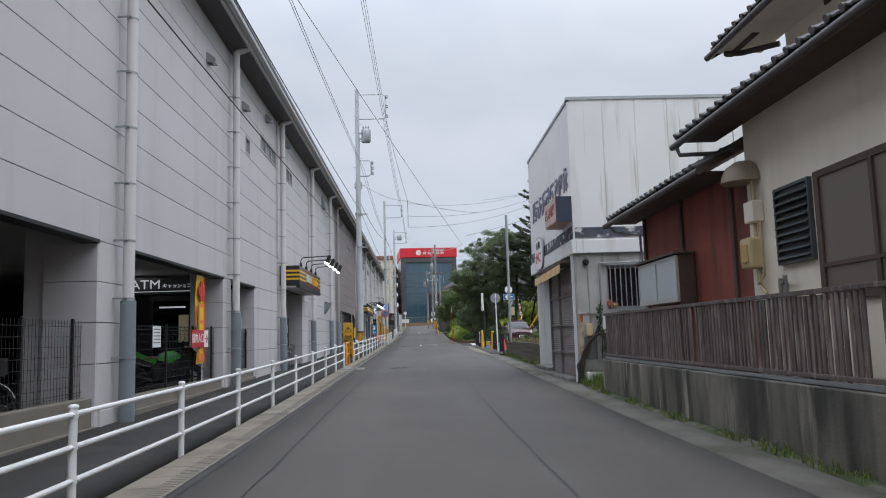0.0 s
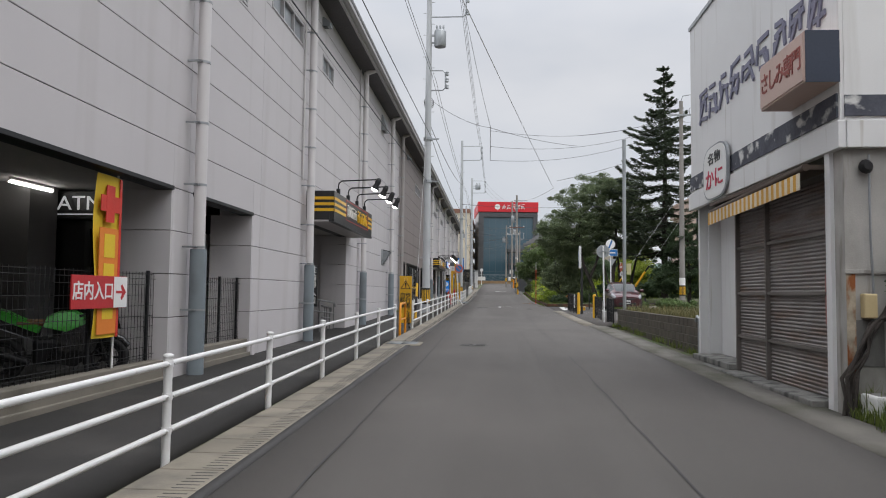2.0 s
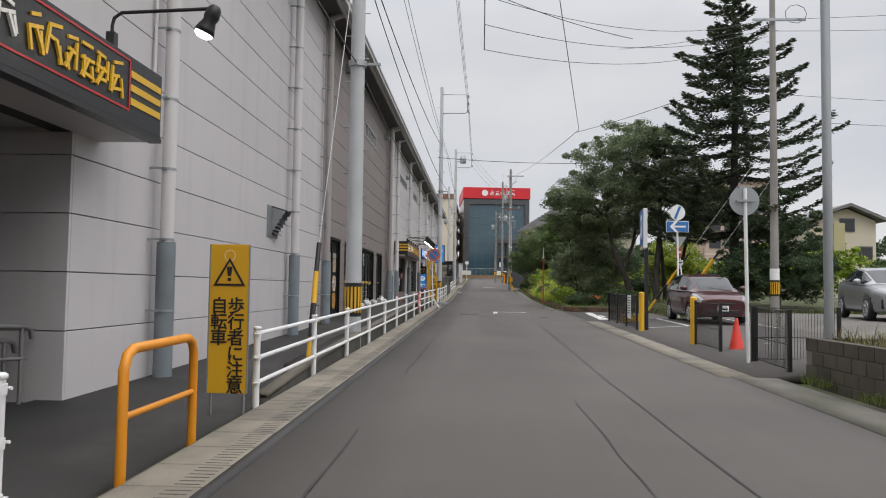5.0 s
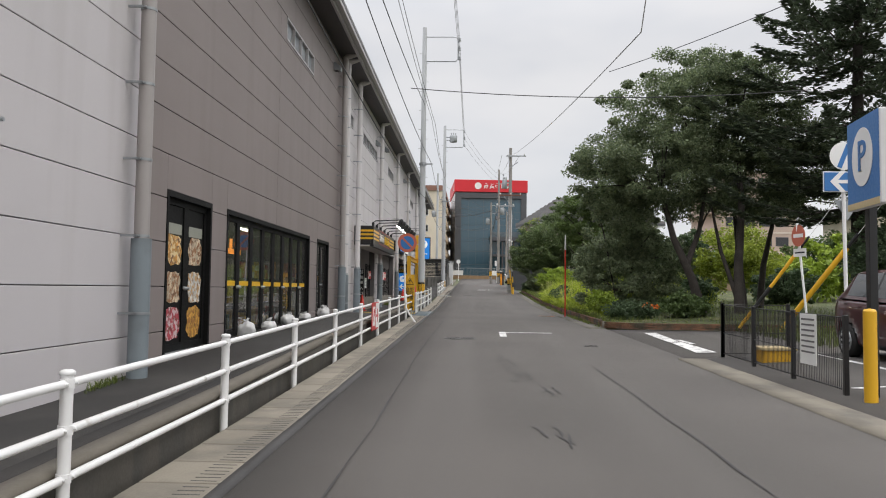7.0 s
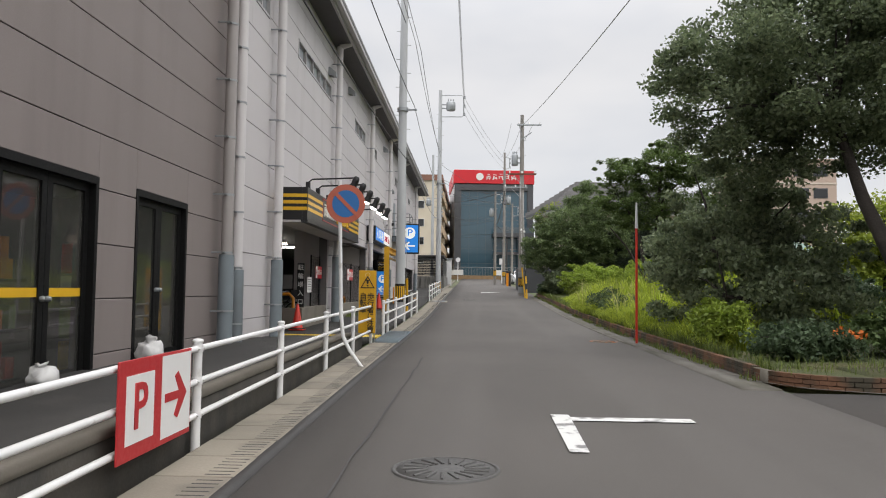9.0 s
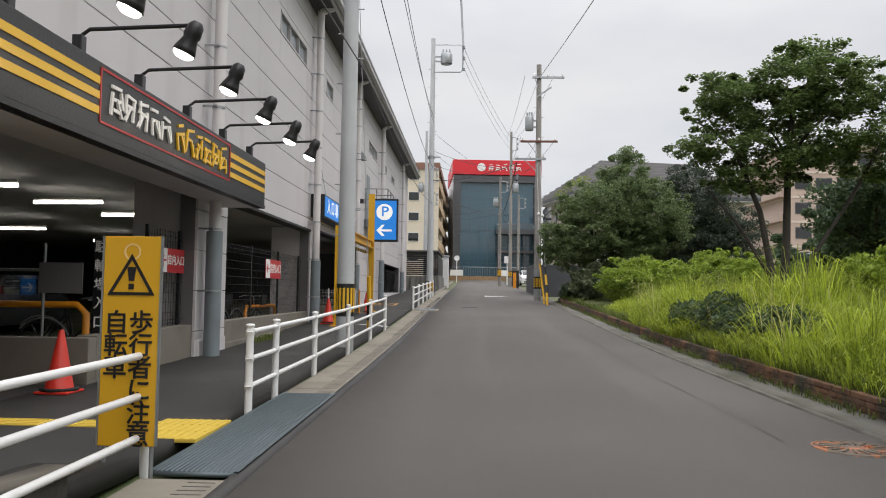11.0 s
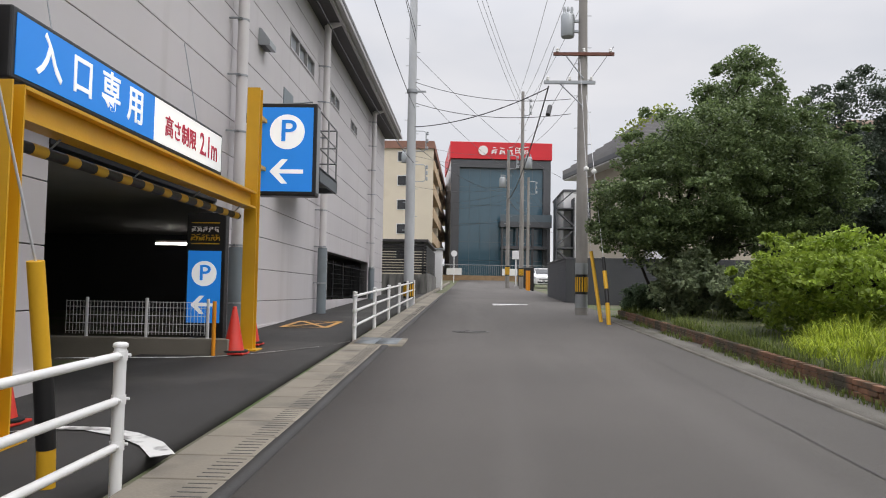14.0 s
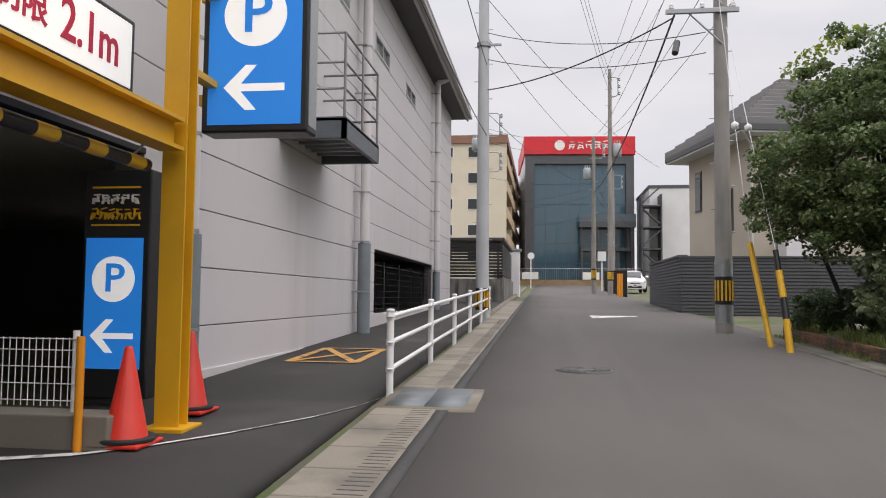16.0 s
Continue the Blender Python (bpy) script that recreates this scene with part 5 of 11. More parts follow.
part("bar", Shape().box(-0.28, 0.28, -0.03, 0.03, 0.008, 0.012, m=m @ Matrix.Rotation(radians(-45), 4, "Z")), SIGN_RED, plate)

t = thing("parking_arrow_board", (-2.93, 56.95, 0.75), "red and white P board with an arrow fixed to the fence", "sign")
part("board", Shape().box(-2.955, -2.94, 56.3, 57.5, 0.76, 1.4, 0.004), RED_SIGN, t)
part("white_field", Shape().box(-2.94, -2.936, 56.4, 56.82, 0.86, 1.3), WHITE, t)
part("white_field", Shape().box(-2.94, -2.936, 56.95, 57.48, 0.8, 1.38), WHITE, t)
lettering("letter", "P", 0.42, RED_SIGN, t, at(-2.933, 56.6, 1.08, FACE_STREET))
part("arrow", Shape().prism([(-0.2, -0.03), (0.05, -0.03), (-0.03, -0.14), (0.03, -0.17), (0.2, 0), (0.03, 0.17), (-0.03, 0.14), (0.05, 0.03), (-0.2, 0.03)], 0.004, at(-2.936, 57.2, 1.08, FACE_STREET)), RED_SIGN, t)


# ---- glazed doors in the taupe bay ----
POSTER = [material("poster_" + n, c, 0.5, var=0.55, big=9.0, fine=40, stain=s, stain_at=(0.49, 0.55), stain_scale=11.0, streak=((0.16, 0.07, 0.03), (14, 14, 14), (0.58, 0.66))) for n, c, s in
          (("orange_noodles", (0.55, 0.27, 0.06), (0.75, 0.6, 0.35)), ("cream_cake", (0.6, 0.5, 0.36), (0.3, 0.14, 0.06)), ("pale_plate", (0.62, 0.6, 0.55), (0.5, 0.3, 0.12)), ("red_fruit", (0.42, 0.05, 0.07), (0.6, 0.5, 0.5)), ("golden_fries", (0.6, 0.33, 0.07), (0.35, 0.15, 0.04)))]
DOOR_BLACK = material("black_door_frame", (0.006, 0.006, 0.006), 0.6, var=0.1)
DOOR_BLACK.node_tree.nodes["Principled BSDF"].inputs["Specular IOR Level"].default_value = 0.2
LABEL_GREY = material("grey_green_label", (0.3, 0.31, 0.26), 0.5, var=0.06)
DOOR_GLASS = glass("shop_door_glass", (0.62, 0.62, 0.58), 0.01, 0.95)
DOOR_GLASS.node_tree.nodes["Principled BSDF"].inputs["IOR"].default_value = 1.38


def leaf(parent, y0, y1, z0, z1, band=True, hinge=False):
    x = WX - 0.1
    s = Shape().box(x - 0.03, x + 0.03, y0, y0 + 0.1, z0, z1).box(x - 0.03, x + 0.03, y1 - 0.1, y1, z0, z1)
    s.box(x - 0.03, x + 0.03, y0 + 0.1, y1 - 0.1, z0, z0 + 0.12).box(x - 0.03, x + 0.03, y0 + 0.1, y1 - 0.1, z1 - 0.1, z1)
    d = part("door_leaf", s, DOOR_BLACK, parent, "black framed glass door leaf")
    pane = part("pane", Shape().box(x - 0.006, x + 0.006, y0 + 0.1, y1 - 0.1, z0 + 0.12, z1 - 0.1), DOOR_GLASS, d)
    if band:
        part("yellow_band", Shape().box(x + 0.008, x + 0.012, y0 + 0.1, y1 - 0.1, z0 + 1.02, z0 + 1.12), STRIPE, d, "yellow safety band")
    part("knob", Shape().lathe([(0.03, 0), (0.035, 0.03), (0.02, 0.06)], n=10, m=Matrix.Translation((x + 0.03, y1 - 0.05 if hinge else y0 + 0.05, z0 + 1.0)) @ Matrix.Rotation(radians(90), 4, "Y")), STEEL, d, "steel knob")
    return d


def frame_round(parent, y0, y1, z0, z1):
    s = Shape().box(WX - 0.16, WX + 0.012, y0, y0 + 0.07, z0, z1).box(WX - 0.16, WX + 0.012, y1 - 0.07, y1, z0, z1).box(WX - 0.16, WX + 0.012, y0 + 0.07, y1 - 0.07, z1 - 0.09, z1)
    part("door_frame", s, DOOR_BLACK, parent)
    part("sill", Shape().box(WX - 0.2, WX + 0.04, y0, y1, z0 - 0.05, z0 + 0.015), STEEL, parent)


t = thing("shop_door", (WX, 51.5, 0.66), "pair of black doors covered with food posters", "door", "shop doors")
frame_round(t, 50.5, 52.5, 0.66, 3.2)
for k, y in enumerate((50.57, 51.5)):
    d = leaf(t, y, y + 0.93, 0.68, 3.11, False, k == 0)
    for j, (a, b, c) in enumerate(((0.16, 0.72, (3, 4)[k]), (0.74, 1.3, (1, 2)[k]), (1.36, 1.88, (0, 1)[k]))):
        wob = random.Random(10 * k + j)
        ring = [(0.47 + (0.3 + wob.uniform(-0.05, 0.04)) * math.copysign(abs(math.cos(q)) ** 0.55, math.cos(q)), (a + b) / 2 + ((b - a) / 2 * wob.uniform(0.84, 1.0)) * math.copysign(abs(math.sin(q)) ** 0.55, math.sin(q))) for q in [i * math.tau / 22 for i in range(22)]]
        part("poster", Shape().prism(ring, 0.006, at(WX - 0.092, y, 0.68, FACE_STREET)), POSTER[c], d, "food photograph cut-out")
    part("backing", Shape().box(WX - 0.0935, WX - 0.0925, y + 0.1, y + 0.83, 0.8, 3.0), DOOR_BLACK, d, "black film on the glass")
    part("label_strip", Shape().box(WX - 0.092, WX - 0.084, y + 0.16, y + 0.77, 2.55, 2.72), LABEL_GREY, d)
t = thing("shop_door", (WX, 57.05, 0.7), "long row of black framed glass doors with yellow bands", "door", "shop doors")
frame_round(t, 53.35, 60.75, 0.7, 3.2)
for k in range(8):
    leaf(t, 53.42 + k * 0.9075, 53.42 + (k + 1) * 0.9075 - 0.008, 0.72, 3.11, True, k % 2 == 0)
t = thing("shop_door", (WX, 62.7, 0.8), "pair of black framed glass doors", "door", "shop doors")
frame_round(t, 61.8, 63.65, 0.8, 3.2)
for k in range(2):
    leaf(t, 61.87 + k * 0.857, 61.87 + (k + 1) * 0.857 - 0.008, 0.82, 3.11, False, k == 0)
# the shop behind the doors: dim room, shelves of coloured goods
s = Shape().box(-9.2, -9.0, 49.9, 65.5, 0.5, 3.5).box(-9.0, WX - 0.31, 49.7, 49.9, 0.5, 3.5).box(-9.0, WX - 0.31, 65.5, 65.7, 0.5, 3.5)
structure("wall_shop_back", s, INNER, "dim back wall of the shop room", "wall")
structure("floor_shop", Shape().box(-9.2, WX - 0.3, 49.7, 65.7, 0.5, 0.68), INNER, "floor of the shop room", "floor")
structure("ceiling_shop", Shape().box(-9.2, WX - 0.3, 49.7, 65.7, 3.5, 3.6), CEILING, "ceiling of the shop room", "ceiling")
GOODS = [material("goods_" + n, c, 0.5, var=0.3, big=6) for n, c in (("yellow", (0.7, 0.5, 0.07)), ("green", (0.18, 0.3, 0.08)), ("white", (0.6, 0.58, 0.52)), ("red", (0.45, 0.06, 0.04)), ("orange", (0.75, 0.3, 0.04)))]
for k in range(6):
    y = 53.6 + k * 1.2
    sh = thing("display_shelf", (-6.4, y, 0.68), "dark display shelf stocked with coloured goods", "shelf", "shop shelves")
    part("rack", Shape().box(-6.62, -6.2, y, y + 1.1, 0.68, 0.75).box(-6.62, -6.2, y, y + 1.1, 1.3, 1.34).box(-6.62, -6.2, y, y + 1.1, 1.9, 1.94).box(-6.66, -6.62, y, y + 1.1, 0.68, 2.4), DARK_STEEL, sh)
    for j in range(15):
        z, yy = (0.75, 1.34, 1.94)[j % 3], y + 0.04 + 0.21 * (j // 3)
        part("goods", Shape().box(-6.5, -6.24 - rnd.uniform(0, 0.1), yy, yy + rnd.uniform(0.1, 0.19), z, z + rnd.uniform(0.16, 0.5), 0.01), GOODS[rnd.randrange(5)], sh)
for k in range(3):
    y = 61.9 + 0.6 * k
    d = thing("display_stand", (-6.3, y, 0.68), "narrow stand of coloured goods behind the glass", "stand", "shop stands")
    for j in range(4):
        part("goods", Shape().box(-6.45, -6.15, y, y + 0.4, 0.69 + 0.45 * j, 1.1 + 0.45 * j, 0.02), GOODS[(j + k) % 5], d)
LIT_ORANGE = glowing("lit_orange_display", (1.0, 0.35, 0.05), 1.6)
t = thing("neon_sign", (-6.4, 57.2, 2.3), "small glowing orange display hung behind the glass", "sign")
part("tubes", Shape().box(-6.42, -6.38, 56.6, 57.5, 2.5, 2.62).box(-6.42, -6.38, 56.75, 56.85, 2.62, 2.85).box(-6.42, -6.38, 57.1, 57.2, 2.62, 2.8), LIT_ORANGE, t, "lit orange tubes")
part("cord", Shape().tube((-6.4, 57.0, 2.8), (-6.4, 57.0, 3.5), 0.01, n=5), CABLE, t)

for y in (54.5, 57.5, 60.5):
    l = thing("tube_lamp", (-7.4, y, 3.4), "lit white tube lamp in the shop room", "lamp", "shop tube lamps")
    part("tube", Shape().tube((-7.4, y, 3.4), (-7.4, y + 1.1, 3.4), 0.035, n=8), LAMP, l, "lit tube")
    part("housing", Shape().box(-7.45, -7.35, y, y + 1.1, 3.44, 3.5), WHITE, l)

# sandbags at the doors' feet
BAG = material("white_plastic_bag", (0.58, 0.58, 0.57), 0.45, var=0.1, big=5, fine=30, bump=0.4)
for k, (y, z) in enumerate(((54.05, 0.72), (55.75, 0.76), (57.5, 0.79), (59.3, 0.82), (61.9, 0.86))):
    s = Shape().lathe([(0.05, 0.0), (0.2, 0.005), (0.25, 0.05), (0.262, 0.11), (0.25, 0.17), (0.225, 0.22), (0.18, 0.26), (0.125, 0.285), (0.08, 0.3), (0.055, 0.315), (0.075, 0.345), (0.1, 0.375), (0.02, 0.36)], n=30)
    for v in s.bm.verts:
        q = v.co + Vector((k * 3.1, 0, 0))
        v.co += noise.noise_vector(q * 4) * 0.07 + noise.noise_vector(q * 11) * 0.035 - v.co * 0.16 * (1 - abs(noise.noise(q * 7))) ** 4
        v.co.z = max(0, v.co.z)
    s.bm.transform(Matrix.Translation((-5.15, y, wz(y) + 0.012)) @ Matrix.Rotation(k * 1.3, 4, "Z") @ Matrix.Diagonal((0.66, 0.74, 0.72 if k % 2 else 0.92, 1)))
    sb = tagged(new("sandbag", finish(s, "sandbag", BAG)), "knotted white plastic sandbag at the shop doors", "sandbag", "door sandbags")

# ---- yellow steel gate of the car park ----
t = thing("height_gate", (-4.6, 87, wz(87)), "yellow steel gate with a hanging height bar at the entrance", "gate")


def h_post(y, z1):
    z = wz(y)
    w, d, f = 0.1, 0.085, 0.018
    outline = [(-w, -d), (w, -d), (w, f - d), (0.012, f - d), (0.012, d - f), (w, d - f), (w, d), (-w, d), (-w, d - f), (-0.012, d - f), (-0.012, f - d), (-w, f - d)]
    p = part("post", Shape().prism(outline, z1 - z, Matrix.Translation((-4.36, y, z))), STEEL_YELLOW, t)
    part("base_plate", Shape().box(-4.54, -4.18, y - 0.18, y + 0.18, z - 0.02, z + 0.035, 0.006), STEEL_YELLOW, p)


h_post(83.35, 3.66)
h_post(89.65, 5.32)
outline = [(-0.1, -0.13), (0.1, -0.13), (0.1, -0.1), (0.012, -0.1), (0.012, 0.1), (0.1, 0.1), (0.1, 0.13), (-0.1, 0.13), (-0.1, 0.1), (-0.012, 0.1), (-0.012, -0.1), (-0.1, -0.1)]
part("beam", Shape().prism(outline, 6.1, Matrix(((1, 0, 0, -4.36), (0, 0, 1, 83.43), (0, 1, 0, 3.53), (0, 0, 0, 1)))), STEEL_YELLOW, t)
bar = part("height_bar", Shape().tube((-4.5, 83.7, 3.27), (-4.5, 89.4, 3.27), 0.05, n=12), BLACK, t, "black and yellow height bar")
for k in range(11):
    y = 83.9 + 0.52 * k
    part("stripe", Shape().tube((-4.5, y, 3.27), (-4.5, y + 0.22, 3.27), 0.052, n=12, caps=False), YELLOW, bar, "yellow band")
for y in (84.2, 85.8, 87.5, 89.2):
    part("chain", Shape().tube((-4.5, y, 3.31), (-4.4, y, 3.41), 0.01, n=5), STEEL, t)

t = thing("entrance_board", (-5.1, 87.2, 4.0), "lit blue and white entrance board over the car park gate", "sign")
part("box", Shape().box(WX, -4.98, 84.35, 90.0, 3.98, 4.64, 0.02), BLACK, t, "black sign box")
part("blue_face", Shape().box(-4.98, -4.972, 84.42, 87.35, 4.03, 4.59), SIGN_BLUE_LIT, t, "lit blue face")
part("white_face", Shape().box(-4.98, -4.972, 87.35, 89.93, 4.03, 4.59), SIGN_WHITE_LIT, t, "lit white face")
LIT_WHITE = glowing("lit_white_letter", (0.9, 0.92, 0.92), 0.35)
for k, ch in enumerate("入口専用"):
    lettering("character", ch, 0.46, LIT_WHITE, t, at(-4.968, 84.95 + 0.62 * k, 4.31, FACE_STREET))
RED_LETTER = material("red_letter", (0.55, 0.02, 0.06), 0.5, var=0.04)
lettering("text", "高さ制限", 0.3, RED_LETTER, t, at(-4.968, 88.25, 4.28, FACE_STREET), wide=0.95)
lettering("text", "2.1m", 0.46, RED_LETTER, t, at(-4.968, 89.35, 4.3, FACE_STREET), wide=0.85)
for y in (85.2, 89.2):
    part("hanger", Shape().tube((WX, y, 4.64), (-5.05, y, 4.66), 0.015, n=6).tube((-5.1, y, 4.64), (WX + 0.02, y, 5.9), 0.008, n=5), STEEL, t)


def arrow_left(parent, m, size, stuff):
    s = size
    part("arrow", Shape().prism([(0.5 * s, 0.06 * s), (-0.22 * s, 0.06 * s), (0.04 * s, 0.36 * s), (-0.14 * s, 0.36 * s), (-0.5 * s, 0), (-0.14 * s, -0.36 * s), (0.04 * s, -0.36 * s), (-0.22 * s, -0.06 * s), (0.5 * s, -0.06 * s)], 0.004, m), stuff, parent, "white arrow")


def p_face(parent, xc, y, z0, z1, w, r, zc, za, asize):
    part("blue_face", Shape().box(xc - w / 2, xc + w / 2, y - 0.006, y, z0, z1), SIGN_BLUE_LIT, parent, "lit blue face")
    part("disc", Shape().prism([(r * math.cos(k * math.tau / 32), r * math.sin(k * math.tau / 32)) for k in range(32)], 0.004, at(xc, y - 0.006, zc, FACE_BACK)), LIT_WHITE, parent, "white disc")
    lettering("letter", "P", r * 1.75, SIGN_BLUE_LIT, parent, at(xc + r * 0.05, y - 0.014, zc, FACE_BACK), wide=1.1)
    arrow_left(parent, at(xc, y - 0.008, za, FACE_BACK), asize, LIT_WHITE)


t = thing("parking_sign_box", (-3.98, 90.35, 3.72), "lit blue P sign box with an arrow beside the yellow gate", "sign")
part("box", Shape().box(-4.47, -3.49, 90.24, 90.52, 3.7, 5.24, 0.02), BLACK, t, "black sign box")
for z in (4.1, 4.9):
    part("bracket", Shape().box(-4.42, -4.32, 89.72, 90.25, z, z + 0.06), STEEL_YELLOW, t)
part("side_face", Shape().box(-3.492, -3.486, 90.27, 90.49, 3.76, 5.18), STEEL, t)
p_face(t, -3.98, 90.238, 3.77, 5.17, 0.86, 0.29, 4.76, 4.1, 0.56)
part("bracket", Shape().box(-4.5, -4.46, 90.25, 90.45, 4.9, 5.0).box(-4.5, -4.46, 90.25, 90.45, 3.95, 4.05), STEEL_YELLOW, t)
part("hanger", Shape().tube((-4.46, 90.4, 5.24), (-3.6, 90.4, 5.3), 0.012, n=5), STEEL, t)

t = thing("standing_parking_sign", (-5.35, 90.45, wz(90)), "tall black sign board with a lit blue P panel", "sign")
part("box", Shape().box(-5.68, -5.02, 90.43, 90.62, wz(90) + 0.1, 3.42, 0.015), BLACK, t)
p_face(t, -5.36, 90.428, 1.58, 2.78, 0.56, 0.21, 2.4, 1.88, 0.42)
for z in (3.25, 2.9):
    part("line", Shape().box(-5.6, -5.12, 90.422, 90.428, z - 0.008, z + 0.008), STRIPE, t, "yellow line")
for k in range(5):
    s = Shape()
    glyph(s, at(-5.55 + 0.095 * k, 90.426, 3.14, FACE_BACK), 0.08, 0.09, k + 40)
    part("glyph", s, GLYPH_WHITE, t, "white lettering shape")
for k in range(6):
    s = Shape()
    glyph(s, at(-5.56 + 0.082 * k, 90.426, 3.0, FACE_BACK), 0.075, 0.1, k + 50)
    part("glyph", s, STRIPE, t, "yellow lettering shape")

# low kerb wall and white mesh fence inside the entrance
structure("low_wall", Shape().box(-9.0, -4.42, 88.86, 89.16, 0.9, 1.42, 0.012), LOW_CONCRETE, "low concrete kerb wall inside the car park entrance", "wall")
f = thing("mesh_fence", (-5.9, 89, 1.42), "white welded mesh fence on the kerb wall", "fence", "parking mesh fences")
s = Shape()
for k in range(42):
    x = -6.9 + 0.052 * k
    s.tube((x, 89.0, 1.46), (x, 89.0, 1.95), 0.004, n=4, caps=False)
for z in (1.5, 1.62, 1.74, 1.86, 1.94):
    s.tube((-6.9, 88.99, z), (-4.75, 88.99, z), 0.005, n=4, caps=False)
part("mesh", s, FENCE_WHITE, f)
for x in (-6.6, -5.7, -4.78):
    part("post", Shape().tube((x, 89.02, 1.42), (x, 89.02, 2.0), 0.025, n=8), FENCE_WHITE, f)
t = thing("bollard", (-4.62, 89.0, 1.3), "slim orange post beside the kerb wall", "bollard")
part("tube", Shape().tube((-4.62, 88.83, 1.15), (-4.62, 88.83, 1.97), 0.03, n=10), ORANGE, t)


def cone(x, y, z, lean=0.0):
    c = thing("traffic_cone", (x, y, z), "red plastic traffic cone on a black foot", "cone", "traffic cones")
    part("body", Shape().lathe([(0.165, 0.03), (0.15, 0.06), (0.03, 0.68), (0.022, 0.7), (0.012, 0.7)], (x, y, z), 20), RED_PLASTIC, c)
    part("foot", Shape().box(x - 0.19, x + 0.19, y - 0.19, y + 0.19, z, z + 0.03, 0.012), RED_PLASTIC, c)
    part("weight", Shape().lathe([(0.2, 0.03), (0.21, 0.05), (0.2, 0.065), (0.16, 0.06)], (x, y, z), 16), BLACK_RUBBER, c)


cone(-4.39, 89.05, wz(89.2) + 0.012)
cone(-4.5, 90.25, wz(90.7) + 0.012)
cone(-4.75, 84.05, wz(84) + 0.012)
cone(-6.35, 71.8, 0.75)
cone(-5.4, 71.7, wz(71.7) + 0.012)
cone(-6.2, 77.9, 0.75)

# steel landing on the wall past the gate
t = thing("steel_balcony", (WX, 95.8, 4.6), "small grey steel landing with a railing on the store wall", "balcony")
part("platform", Shape().box(WX, -4.35, 94.7, 96.95, 4.86, 4.92).box(-4.42, -4.35, 94.7, 96.95, 4.6, 4.9).box(WX, -4.35, 94.7, 94.77, 4.6, 4.9).box(WX, -4.35, 96.88, 96.95, 4.6, 4.9), material("grey_blue_steel", (0.14, 0.16, 0.175), 0.5, 0.5, var=0.1), t)
for k in range(6):
    part("joist", Shape().box(WX, -4.42, 94.95 + 0.33 * k, 95.0 + 0.33 * k, 4.7, 4.86), STEEL, t)
RAILING = material("railing_steel", (0.25, 0.25, 0.25), 0.45, 0.5, var=0.1)
for x, y in ((-4.38, 94.73), (-4.38, 95.83), (-4.38, 96.92), (WX + 0.05, 94.73), (-4.86, 94.73)):
    part("baluster", Shape().tube((x, y, 4.9), (x, y, 6.2), 0.022, n=8), RAILING, t)
for z in (6.2, 5.75, 5.35):
    part("rail", Shape().path([(WX, 94.73, z), (-4.38, 94.73, z), (-4.38, 96.92, z), (WX, 96.92, z)], 0.02, 8), RAILING, t)
part("door", Shape().box(WX, WX + 0.02, 95.3, 96.2, 4.92, 6.9), PIPE_COVER, t, "grey steel door leaf")
t = thing("security_camera", (WX, 93.4, 4.9), "small black camera on the store wall", "camera")
part("arm", Shape().tube((WX, 91.9, 5.3), (WX + 0.3, 91.9, 5.3), 0.025, n=8), BLACK, t)
part("body", Shape().box(WX + 0.25, WX + 0.42, 91.6, 91.95, 5.25, 5.4, 0.02), BLACK, t)

# ---- first entrance: ramp with handrails and a parking sign ----
# darker grey than the side panels, to paint in the shade at the back
s = Shape().box(-10.7, -10.5, 29.9, 36.2, -0.3, 3.6)
structure("wall_ramp_back", s, INNER, "panel wall at the back of the bicycle ramp, shade put into its grey", "wall")
structure("wall_ramp_side", Shape().box(-10.5, WX - 0.31, 35.3, 35.5, -0.3, 3.6), PANEL, "pale panel side wall of the bicycle ramp", "wall")
structure("wall_ramp_near", Shape().box(-10.5, WX - 0.31, 29.95, 30.15, -0.3, 3.6), PANEL, "pale panel wall beside the bicycle ramp", "wall")
structure("ceiling_ramp", Shape().box(-10.5, WX - 0.31, 30.15, 35.3, 3.42, 3.55), CEILING, "grey ceiling over the bicycle ramp", "ceiling")
structure("floor_ramp", Shape().box(-10.5, WX - 0.3, 30.15, 35.3, -0.3, 0.19), WALKWAY, "dark floor of the bicycle ramp", "floor")
structure("low_wall", Shape().box(WX - 0.3, WX - 0.1, 30.4, 31.0, 0.0, 0.5, 0.01), OLD_CONCRETE, "small concrete block at the ramp", "wall")
for x, y0, y1, h0, h1 in ((-5.7, 30.5, 35.15, 1.32, 1.08), (-5.8, 33.6, 35.0, 1.0, 0.93), (-8.2, 30.5, 35.1, 1.32, 1.08)):
    t = thing("handrail", (x, (y0 + y1) / 2, 0.2), "dark steel handrail of the ramp", "handrail", "ramp handrails")
    part("rail", Shape().path([(x, y0, h0), (x, y1 - 0.15, h1), (x, y1 - 0.04, h1 - 0.03), (x, y1, h1 - 0.14)], 0.028, 8), RAILING, t)
    part("rail", Shape().path([(x, y0, h0 - 0.36), (x, y1 - 0.1, h1 - 0.36)], 0.02, 8), RAILING, t)
    for y in (y0 + 0.4, (y0 + y1) / 2, y1 - 0.2):
        part("post", Shape().tube((x, y, 0.15), (x, y, h0 + (h1 - h0) * (y - y0) / (y1 - y0)), 0.022, n=8), RAILING, t)


